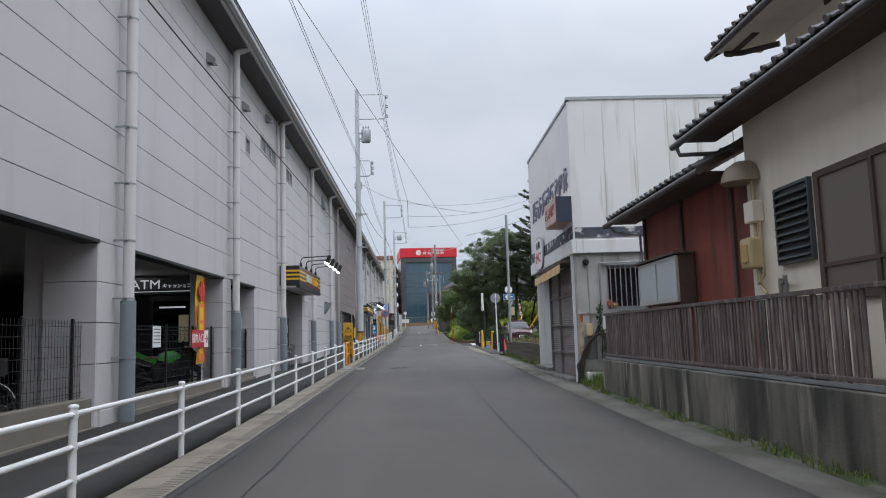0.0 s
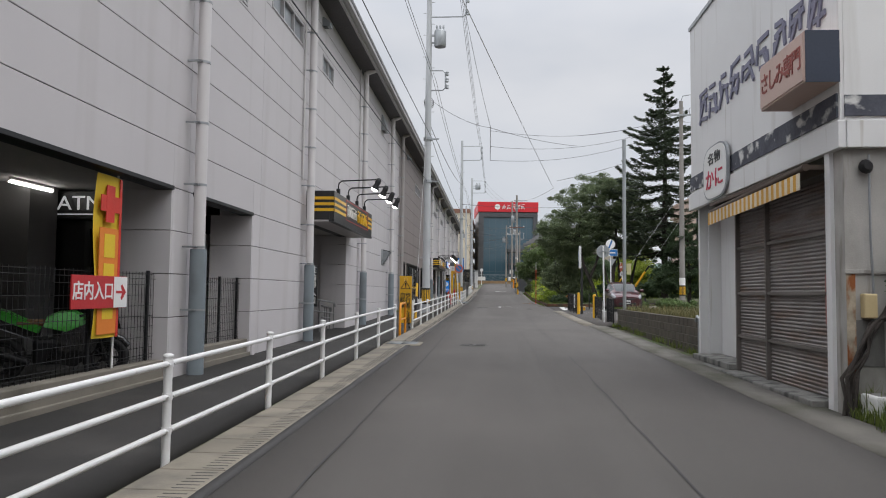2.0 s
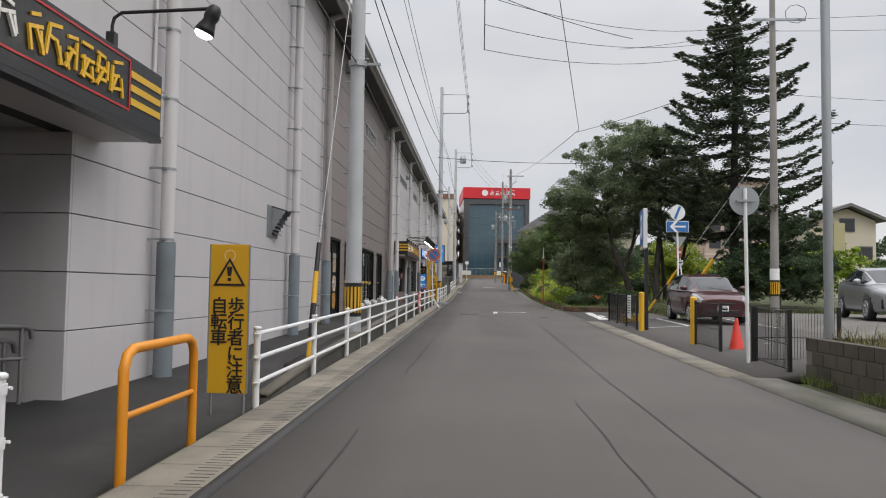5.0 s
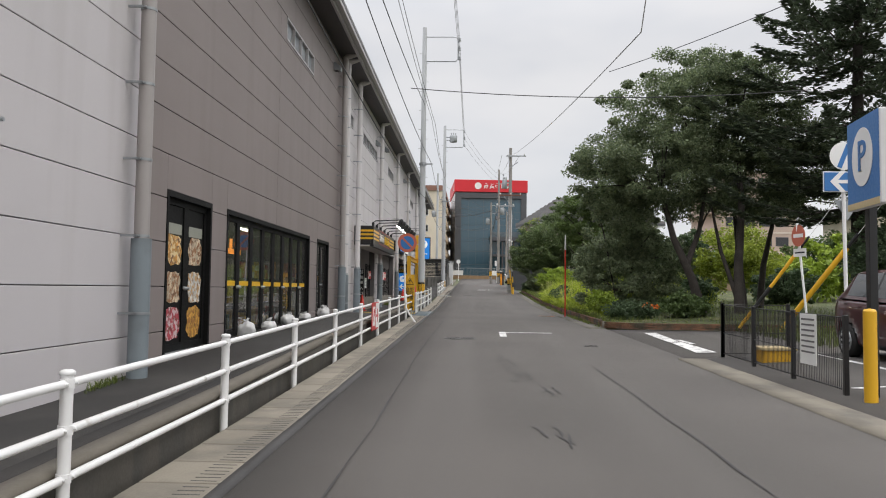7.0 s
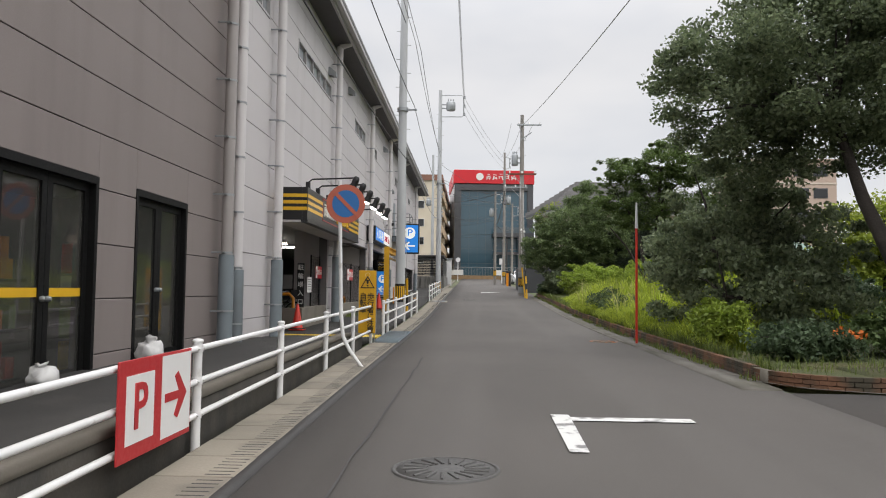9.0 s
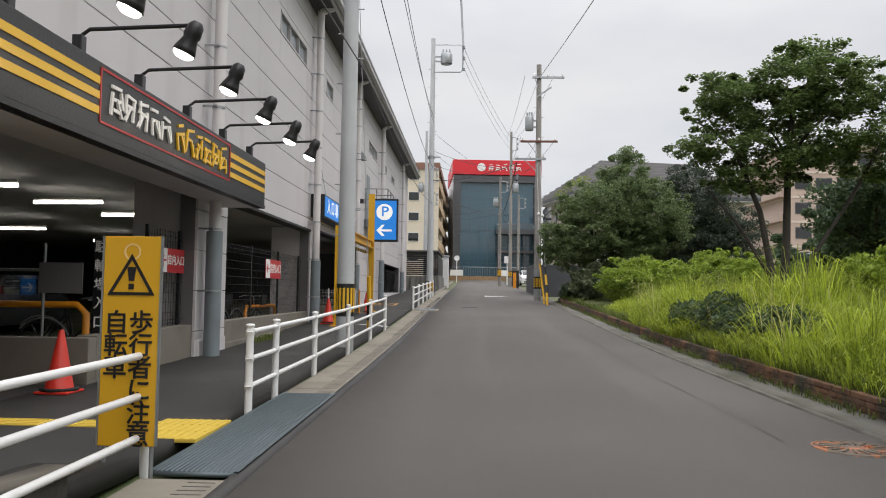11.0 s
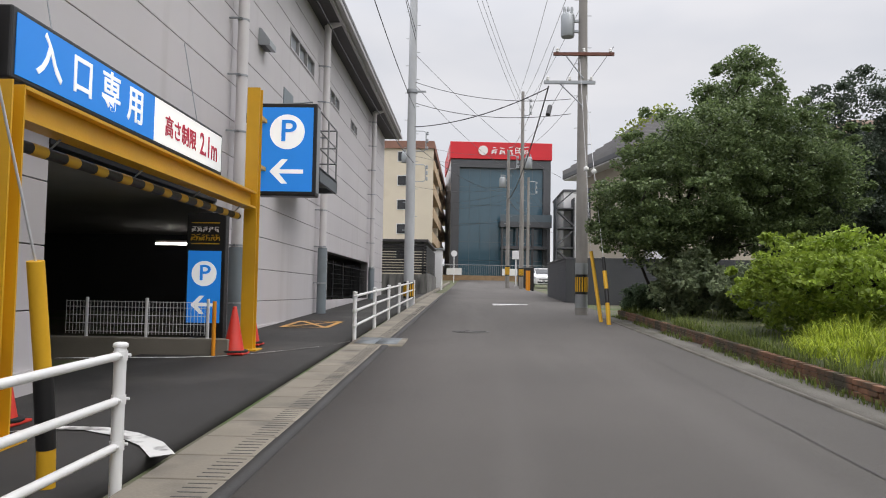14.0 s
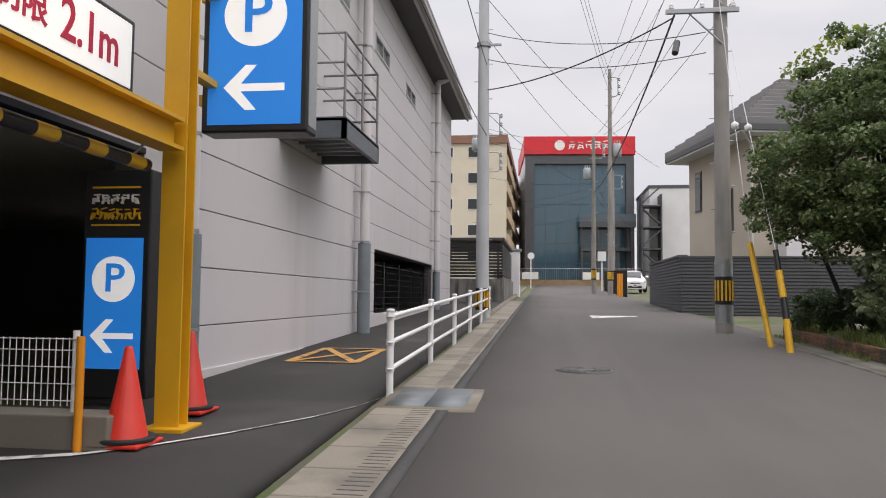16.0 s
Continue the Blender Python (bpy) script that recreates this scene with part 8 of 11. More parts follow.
part("shell", Shape().box(4.1, 4.6, 18.45, 18.85, 0.0, 0.32, 0.03), SHOP_WHITE, t)
part("hollow", Shape().box(4.15, 4.55, 18.5, 18.8, 0.318, 0.325), OLD_CONCRETE, t)
t = thing("standpipe", (4.2, 26.4, 0.1), "grey standpipe between the shop and the block wall", "pipe")
part("pipe", Shape().path([(4.2, 26.3, 0.1), (4.2, 26.3, 0.95), (4.2, 26.45, 1.0), (4.2, 26.55, 0.9)], 0.035, 8), STEEL, t)
part("post", Shape().box(4.3, 4.42, 26.5, 26.62, 0.0, 0.95, 0.01), OLD_CONCRETE, t)

# ---- block wall and lot ----
bw = thing("block_wall", (4.4, 33, 0.2), "low wall of weathered concrete blocks before the lot", "wall", kind="structure")
BLOCK = finish(Shape().box(-0.075, 0.075, -0.193, 0.193, -0.094, 0.094, 0.008), "concrete_block", OLD_CONCRETE)
BLOCKS = material("concrete_block_grey", (0.088, 0.075, 0.057), 0.92, var=0.3, big=1.6, fine=50, bump=0.5, piece=0.14, stain=(0.065, 0.062, 0.05), stain_at=(0.48, 0.72), stain_scale=2.0)
BLOCK.materials.clear()
BLOCK.materials.append(BLOCKS)
for r in range(5):
    for k in range(29):
        y = 27.0 + 0.4 * k + (0.2 if r % 2 else 0)
        if y < 38.4:
            o = part("concrete_block", BLOCK, BLOCKS, bw)
            o.matrix_basis = pose(4.45, y, 0.02 + 0.2 * r + 0.0 * y, 0, 0, rnd.uniform(-0.4, 0.4))
part("mortar", Shape().box(4.39, 4.51, 26.85, 38.4, -0.2, 0.9), LOW_CONCRETE, bw)
for k in range(5):
    for r in range(5):
        o = part("concrete_block", BLOCK, BLOCKS, bw)
        o.matrix_basis = pose(4.65 + 0.4 * k, 38.35, 0.02 + 0.2 * r, 0, 0, 90)
part("mortar", Shape().box(4.5, 6.4, 38.29, 38.41, -0.2, 0.9), LOW_CONCRETE, bw)
s = Shape()
s.strip([4.52, 6, 8, 11, 16, 30], [26.2, 28, 30, 33, 36, 38.25], lambda x, y: 0.84 + 0.05 * math.sin(x * 1.3 + y))
structure("lot_ground", s, LAWN, "weedy raised lot behind the block wall", "ground")
s = Shape()
s.strip([9.3, 12, 16, 30], [38.25, 44, 50, 56], lambda x, y: 0.82)
s.strip([7.6, 9.3], [38.25, 44, 50, 56], lambda x, y: 0.82 if x > 9 else gz(y) + 0.03)
structure("gravel_ground", s, material("pale_gravel", (0.15, 0.14, 0.125), 0.95, var=0.2, big=0.7, fine=60, bump=0.7, depth=0.02), "pale gravel parking beyond the lot", "ground")

# ---- glass school building at the road's end ----
RED_BAND = material("red_facade_band", (0.62, 0.02, 0.03), 0.45, var=0.04)
CHARCOAL = material("charcoal_cladding", (0.075, 0.078, 0.085), 0.55, var=0.08)
BACK_WHITE = material("white_side_wall", (0.66, 0.66, 0.66), 0.7, var=0.05)
MULLION = material("glass_mullion", (0.1, 0.13, 0.15), 0.5, 0.3, var=0.05)
z0 = gz(170) - 0.3
school = thing("glass_building", (-3.7, 175, z0), "tall glass-fronted building with a red top band at the road's end", "building", m=pose(-3.75, 175, z0, 0, 0, 4.5))


def in_school(name, s, stuff, label="", parent=None):
    return part(name, s, stuff, parent or school, label, local=True)


H = 21.6 - z0
in_school("side_wall", Shape().box(0.0, 0.3, 0.3, 16, 0, H - 2.3), BACK_WHITE)
in_school("core", Shape().box(0.3, 12.8, 0.6, 16, 0, H - 2.3), CHARCOAL)
in_school("red_band", Shape().box(-0.15, 13.1, -0.25, 16.2, H - 2.2, H, 0.03), RED_BAND, "red facade band")
in_school("frame", Shape().box(0, 1.1, -0.1, 0.6, 0, H - 2.3).box(12.0, 12.95, -0.1, 0.6, 0, H - 2.3).box(1.1, 12.0, -0.1, 0.6, H - 3.3, H - 2.3), CHARCOAL, "charcoal frame")
for r in range(6):
    for c in range(8):
        in_school("pane", Shape().box(1.12 + c * 1.36, 1.12 + (c + 1) * 1.36 - 0.05, 0.3, 0.34, 0.6 + r * (H - 4.0) / 6, 0.6 + (r + 1) * (H - 4.0) / 6 - 0.06), TINTED)
in_school("mullions", Shape().box(1.1, 12.0, 0.34, 0.4, 0.0, H - 3.3), MULLION)
in_school("canopy", Shape().box(6.3, 12.9, -1.4, 0.3, 7.2, 7.9).box(6.5, 12.6, -1.2, 0.3, 4.4, 4.8), CHARCOAL, "grey projecting balcony")
in_school("balcony_rail", Shape().box(6.3, 12.9, -1.4, -1.36, 7.9, 8.8), MULLION)
for x in (6.6, 8.5, 10.5, 12.5):
    in_school("column", Shape().tube((x, -1.1, 0), (x, -1.1, 7.2), 0.14, n=10), CHARCOAL)
disc = [(0.62 * math.cos(k * math.tau / 24), 0.62 * math.sin(k * math.tau / 24)) for k in range(24)]
in_school("emblem", Shape().prism(disc, 0.06, at(4.1, -0.26, H - 1.1, FACE_BACK)), WHITE, "round white emblem")
for k in range(5):
    s = Shape()
    glyph(s, at(5.55 + 1.02 * k, -0.27, H - 1.1, FACE_BACK), 0.82, 0.95, 80 + k)
    in_school("glyph", s, WHITE, "white lettering shape")
s = Shape()
glyph(s, at(-0.16, 4.0, H - 1.1, FACE_WEST), 1.2, 1.2, 90)
in_school("side_glyph", s, WHITE, "white lettering shape")

t = thing("end_wall", (0.5, 168, gz(168)), "low brown block wall with a mesh fence across the road's end", "wall")
part("wall", Shape().box(-5.5, 9.0, 168.0, 168.3, 3.2, 4.15, 0.02), material("brown_block", (0.3, 0.2, 0.11), 0.9, var=0.2, big=2), t)
s = Shape()
for k in range(60):
    s.tube((-5.4 + 0.24 * k, 168.1, 4.15), (-5.4 + 0.24 * k, 168.1, 5.4), 0.015, n=4)
s.tube((-5.5, 168.1, 5.4), (9.0, 168.1, 5.4), 0.03, n=5)
part("mesh", s, STEEL, t)
for x in (-3.0, 3.6):
    part("board", Shape().box(x - 0.9, x + 0.9, 167.9, 167.94, 4.2, 5.0), WHITE, t, "white notice board")

# white block with an outside stair, right of the glass building
t = thing("white_building", (12.5, 172, gz(170)), "white building with a dark outside stair beside the glass one", "building")
part("wall", Shape().box(10.4, 19, 172, 184, 3.4, 14.8), BACK_WHITE, t)
part("parapet", Shape().box(10.3, 19.1, 171.9, 184.1, 14.8, 15.1), CHARCOAL, t)
st = part("stair", Shape().box(9.2, 9.35, 169.5, 172, 3.4, 13.8).box(11.3, 11.45, 169.5, 172, 3.4, 13.8), CHARCOAL, t, "dark steel outside stair")
for k in range(4):
    part("landing", Shape().box(9.2, 11.4, 169.5, 172, 5.2 + 2.4 * k, 5.35 + 2.4 * k), CHARCOAL, st)
    part("flight", Shape().box(-1.2, 1.2, -0.4, 0.4, -0.08, 0.08, m=Matrix.Translation((10.3, 169.8, 6.5 + 2.4 * k)) @ Matrix.Rotation(radians(-42 if k % 2 else 42), 4, "Y")), CHARCOAL, st)
part("garage", Shape().box(10.4, 16, 171.8, 172, 3.4, 5.8), CHARCOAL, t)

# cream flats on the left
CREAM = material("cream_render", (0.62, 0.55, 0.44), 0.85, var=0.06, big=0.3, stain=(0.5, 0.43, 0.33), stain_at=(0.55, 0.8), stain_scale=0.3)
TAN = material("tan_balcony", (0.5, 0.37, 0.24), 0.85, var=0.06)
ROOF_BROWN = material("red_brown_parapet", (0.24, 0.12, 0.085), 0.7, var=0.1)
t = thing("apartment_block", (-9, 165, gz(160)), "cream five-storey flats with tan balconies and a brown parapet", "building")
part("wall", Shape().box(-16, -6.3, 157, 196, 3, 17.2), CREAM, t)
part("roof", Shape().box(-16.2, -5.0, 156.8, 196.2, 17.2, 18.0), ROOF_BROWN, t, "brown parapet")
for k in range(5):
    z = 4.9 + 2.55 * k
    for j in range(3):
        y = 157.2 + 13 * j
        b = part("balcony", Shape().box(-6.3, -5.0, y, y + 12.6, z - 0.12, z).box(-5.12, -5.0, y, y + 12.6, z, z + 1.0), TAN, t, "tan balcony front")
        part("opening", Shape().box(-6.3, -6.27, y + 0.5, y + 12.1, z + 0.05, z + 2.1), DARK_GLASS, b)
        part("partition", Shape().box(-6.3, -5.1, y - 0.2, y, z - 0.12, z + 2.43), CREAM, b)
    for x in (-14.0, -11.0, -8.2):
        w = part("window", Shape().box(x - 0.7, x + 0.7, 156.95, 157.0, z + 0.7, z + 1.8), BACK_WHITE, t)
        part("pane", Shape().box(x - 0.62, x + 0.62, 156.92, 156.96, z + 0.77, z + 1.73), DARK_GLASS, w)

# yard beside the store's far end: low wall, black fence, shed roof, white gate pier
t = thing("yard_wall", (-5.0, 117, gz(117)), "low concrete wall with a black slatted fence past the store", "wall")
part("wall", Shape().box(-9.0, -3.25, 117, 117.2, 1.2, 3.05, 0.01).box(-3.4, -3.2, 117.2, 127, 1.2, 3.1, 0.01), OLD_CONCRETE, t)
for k in range(11):
    z = 3.1 + 0.14 * k
    part("slat", Shape().box(-9.0, -3.25, 117.05, 117.09, z, z + 0.11).box(-3.33, -3.29, 117.1, 127, z, z + 0.11), BLACK, t)
t = thing("carport", (-6.0, 121, gz(120)), "flat dark carport roof behind the yard fence", "carport")
part("roof", Shape().box(-9.0, -3.2, 117.6, 126.5, 4.75, 4.9, 0.02), SOFFIT, t)
for x, y in ((-8.8, 118), (-3.5, 118), (-3.5, 126), (-8.8, 126)):
    part("post", Shape().tube((x, y, 1.8), (x, y, 4.75), 0.05, n=8), DARK_STEEL, t)
t = thing("gate_pier", (-2.95, 127.5, gz(127)), "white rendered gate pier at the yard's corner", "pier")
part("pier", Shape().box(-3.4, -2.85, 127.2, 128.6, 1.9, 4.9, 0.02), BACK_WHITE, t)
part("cap", Shape().box(-3.5, -2.75, 127.1, 128.7, 4.9, 5.0, 0.01), STEEL, t)
structure("kerb", Shape().slab([-3.1, -2.95], [106 + 4 * k for k in range(12)], lambda x, y: gz(y) + 0.12, 0.3), CONCRETE, "concrete kerb past the short fence", "kerb")
t = thing("round_mirror_post", (-2.6, 150, gz(150)), "white post with a round sign before the glass building", "traffic sign")
part("post", Shape().tube((-2.6, 150, gz(150)), (-2.6, 150, gz(150) + 3.0), 0.04, n=8), FENCE_WHITE, t)
part("plate", Shape().prism([(0.3 * math.cos(k * math.tau / 20), 0.3 * math.sin(k * math.tau / 20)) for k in range(20)], 0.02, at(-2.6, 149.95, gz(150) + 2.8, FACE_BACK)), BACK_WHITE, t)

# ---- grey ribbed wall and the tiled house behind it ----
RIB = material("charcoal_ribbed_block", (0.085, 0.088, 0.095), 0.8, var=0.1, fine=60)
t = thing("ribbed_wall", (7, 109.5, gz(109)), "charcoal ribbed garden wall round the tiled house", "wall")
part("wall", Shape().box(3.02, 14, 109.5, 109.7, 1.2, 3.6).box(3.02, 3.22, 109.7, 117.0, 1.2, 3.65), RIB, t)
for k in range(17):
    z = 1.75 + 0.11 * k
    part("rib", Shape().box(3.0, 14, 109.47, 109.5, z, z + 0.07).box(2.99, 3.02, 109.5, 117.0, z, z + 0.07), RIB, t)
part("cap", Shape().box(2.97, 14, 109.44, 109.74, 3.6, 3.66).box(2.96, 3.26, 109.74, 117.0, 3.65, 3.71), CHARCOAL, t)
BEIGE = material("beige_render", (0.42, 0.37, 0.3), 0.85, var=0.06, big=0.5, fine=80)
ROOF_GREY = material("grey_flat_tiles", (0.17, 0.165, 0.165), 0.65, var=0.1, big=1, fine=30)
t = thing("tiled_house", (8.5, 117, gz(112)), "beige two-storey house with a grey hipped tile roof", "house")
HX0, HX1, HY0, HY1 = 3.75, 15.5, 112.5, 118.1
part("wall", Shape().box(HX0, HX1, HY0, HY1, 0.0, 7.5), BEIGE, t)
part("soffit", Shape().box(HX0 - 0.75, HX1 + 0.7, HY0 - 0.7, HY1 + 0.7, 7.3, 7.36), BACK_WHITE, t, "pale eave soffit")
part("fascia", Shape().box(HX0 - 0.8, HX1 + 0.75, HY0 - 0.75, HY1 + 0.75, 7.36, 7.6, 0.02), CHARCOAL, t)
N = 17
for k in range(N):
    f0 = k / N
    a = 0.33 * k
    x0, x1, y0, y1 = HX0 - 0.8 + a, HX1 + 0.75 - a, HY0 - 0.75 + a, HY1 + 0.75 - a
    if y1 - y0 > 0.3:
        part("tile_course", Shape().box(x0, x1, y0, y1, 7.58 + 0.24 * k, 7.58 + 0.24 * k + 0.26, 0.02), ROOF_GREY, t)
for x, z, w, h in ((4.2, 4.6, 0.5, 2.0), (6.4, 4.1, 1.4, 1.3), (9.5, 4.2, 1.8, 1.2)):
    wd = part("window", Shape().box(x, x + w, HY0 - 0.04, HY0, z, z + h), CHARCOAL, t)
    part("pane", Shape().box(x + 0.07, x + w - 0.07, HY0 - 0.06, HY0 - 0.04, z + 0.07, z + h - 0.07), DARK_GLASS, wd)
for y, z in ((114.0, 3.9), (116.8, 5.0)):
    wd = part("window", Shape().box(HX0 - 0.04, HX0, y, y + 0.6, z, z + 1.7), CHARCOAL, t)
    part("pane", Shape().box(HX0 - 0.06, HX0 - 0.04, y + 0.06, y + 0.54, z + 0.07, z + 1.63), DARK_GLASS, wd)
part("downpipe", Shape().path([(HX0 - 0.7, HY0 - 0.65, 7.35), (HX0 - 0.1, HY0 - 0.1, 7.0), (HX0 - 0.08, HY0 - 0.08, 2.0)], 0.04, 8), BACK_WHITE, t)
part("air_unit", Shape().box(4.6, 5.8, 111.8, 112.4, 2.6, 3.6, 0.03), BACK_WHITE, t, "white outdoor unit")
t.matrix_basis = Matrix.Translation((5.42, 111.5, 0.9)) @ Matrix.Rotation(radians(12.5), 4, "Z") @ Matrix.Translation((-2.95, -111.75, 0)) @ t.matrix_basis

# things up the road on the right
t = thing("roadside_fence", (3.0, 130, gz(128)), "black roadside fence before the far car park", "fence")
for k in range(40):
    part("paling", Shape().tube((3.0, 126 + 0.4 * k, gz(126 + 0.4 * k)), (3.0, 126 + 0.4 * k, gz(126 + 0.4 * k) + 1.5), 0.03, n=5), BLACK, t)
part("rail", Shape().path([(3.0, 126, gz(126) + 1.5), (3.0, 142, gz(142) + 1.5)], 0.03, 6), BLACK, t)
for y in (126.5, 128.0):
    t = thing("bollard", (2.75, y, gz(y)), "orange bollard at the far car park", "bollard", "far orange bollards")
    part("tube", Shape().tube((2.75, y, gz(y) - 0.05), (2.75, y, gz(y) + 1.3), 0.09, n=10), ORANGE, t)
t = thing("switch_cabinet", (2.7, 140, gz(140)), "white switch cabinet on a post up the road", "cabinet")
part("cabinet", Shape().box(2.4, 3.0, 139.8, 140.1, gz(140) + 2.2, gz(140) + 2.9, 0.03), BACK_WHITE, t)
part("post", Shape().tube((2.7, 140, gz(140)), (2.7, 140, gz(140) + 2.2), 0.06, n=8), BACK_WHITE, t)

# ---- more distant houses ----
PINKISH = material("pinkish_render", (0.48, 0.37, 0.31), 0.85, var=0.05, big=0.2)


def flats(x0, x1, y0, y1, z0, z1, floors, bays, wall_stuff, label, roof_stuff=None):
    t = thing("apartment_block", ((x0 + x1) / 2, y0, z0), label, "building")
    part("wall", Shape().box(x0, x1, y0, y1, z0, z1), wall_stuff, t)
    part("roof", Shape().box(x0 - 0.3, x1 + 0.3, y0 - 0.3, y1 + 0.3, z1, z1 + 0.35), roof_stuff or wall_stuff, t)
    h = (z1 - z0) / floors
    for f in range(floors):
        for b in range(bays):
            xa = x0 + 0.6 + b * (x1 - x0 - 1.2) / bays
            xb = x0 + 0.6 + (b + 1) * (x1 - x0 - 1.2) / bays - 0.6
            w = part("window", Shape().box(xa, xb, y0 - 0.05, y0, z0 + h * f + h * 0.32, z0 + h * f + h * 0.78), CHARCOAL, t)
            part("pane", Shape().box(xa + 0.08, xb - 0.08, y0 - 0.08, y0 - 0.05, z0 + h * f + h * 0.36, z0 + h * f + h * 0.74), DARK_GLASS, w)
        ya, yb = y0 + 1, y1 - 1
        part("balcony", Shape().box(x0 - 0.9, x0, ya, yb, z0 + h * f + h * 0.05, z0 + h * f + h * 0.4), wall_stuff, t)
        part("band", Shape().box(x0 - 0.06, x1 + 0.06, y0 - 0.06, y1 + 0.06, z0 + h * f - 0.12, z0 + h * f + 0.12), BAND, t, "pale floor band")
    return t


BAND = material("pale_band_render", (0.6, 0.52, 0.45), 0.8, var=0.05)
a = flats(37.5, 48.7, 156, 172, 2.0, 20.0, 6, 4, PINKISH, "pinkish six-storey flats behind the planting")
part("aerial", Shape().tube((41.5, 157, 20.3), (41.5, 157, 23.2), 0.04, n=5).tube((40.3, 157, 22.9), (42.7, 157, 22.9), 0.03, n=5).tube((40.5, 157, 22.5), (42.5, 157, 22.5), 0.03, n=5), DARK_STEEL, a, "roof aerial")
t = thing("gabled_house", (29.5, 92, 0.9), "cream gabled house with a grey roof beyond the gravel", "house")
part("wall", Shape().box(26.2, 31.9, 90.2, 98, 0.6, 7.6), CREAM, t)
part("gable", Shape().prism([(26.2, 7.6), (31.9, 7.6), (29.6, 8.6)], 0.2, Matrix(((1, 0, 0, 0), (0, 0, 1, 90.2), (0, 1, 0, 0), (0, 0, 0, 1)))), CREAM, t)
part("roof", Shape().prism([(25.4, 7.3), (29.6, 8.75), (32.5, 7.5), (32.5, 7.75), (29.6, 9.0), (25.4, 7.55)], 9.2, Matrix(((1, 0, 0, 0), (0, 0, 1, 89.4), (0, 1, 0, 0), (0, 0, 0, 1)))), ROOF_GREY, t, "grey gable roof")
for x, z in ((29.0, 6.7), (27.2, 4.6), (30.4, 4.4), (30.4, 1.9)):
    w = part("window", Shape().box(x, x + 1.2, 90.12, 90.2, z, z + 1.1), CHARCOAL, t)
    part("pane", Shape().box(x + 0.1, x + 1.1, 90.1, 90.12, z + 0.1, z + 1.0), DARK_GLASS, w)
t = thing("kiosk", (19, 98, 1.4), "small tan kiosk with a green sheet roof in the park", "kiosk")
part("wall", Shape().box(16.7, 21.5, 98, 102, 0.9, 4.1), material("tan_kiosk_wall", (0.36, 0.26, 0.17), 0.85, var=0.1), t)
s = Shape()
v = [(16.1, 97.4, 4.1), (22.1, 97.4, 4.1), (22.1, 102.6, 4.1), (16.1, 102.6, 4.1)]
tip = (19.1, 100, 5.3)
for k in range(4):
    s.face(v[k], v[(k + 1) % 4], tip)
s.face(*v[::-1])
part("roof", s, material("green_sheet_roof", (0.12, 0.2, 0.16), 0.5, var=0.1), t, "green sheet roof")

# ---- cars ----
def smooth(x, xs, vs):
    """Eased interpolation through rows."""
    return float(sum(np.interp(x + d, xs, vs) for d in (-0.08, -0.04, 0, 0.04, 0.08)) / 5)


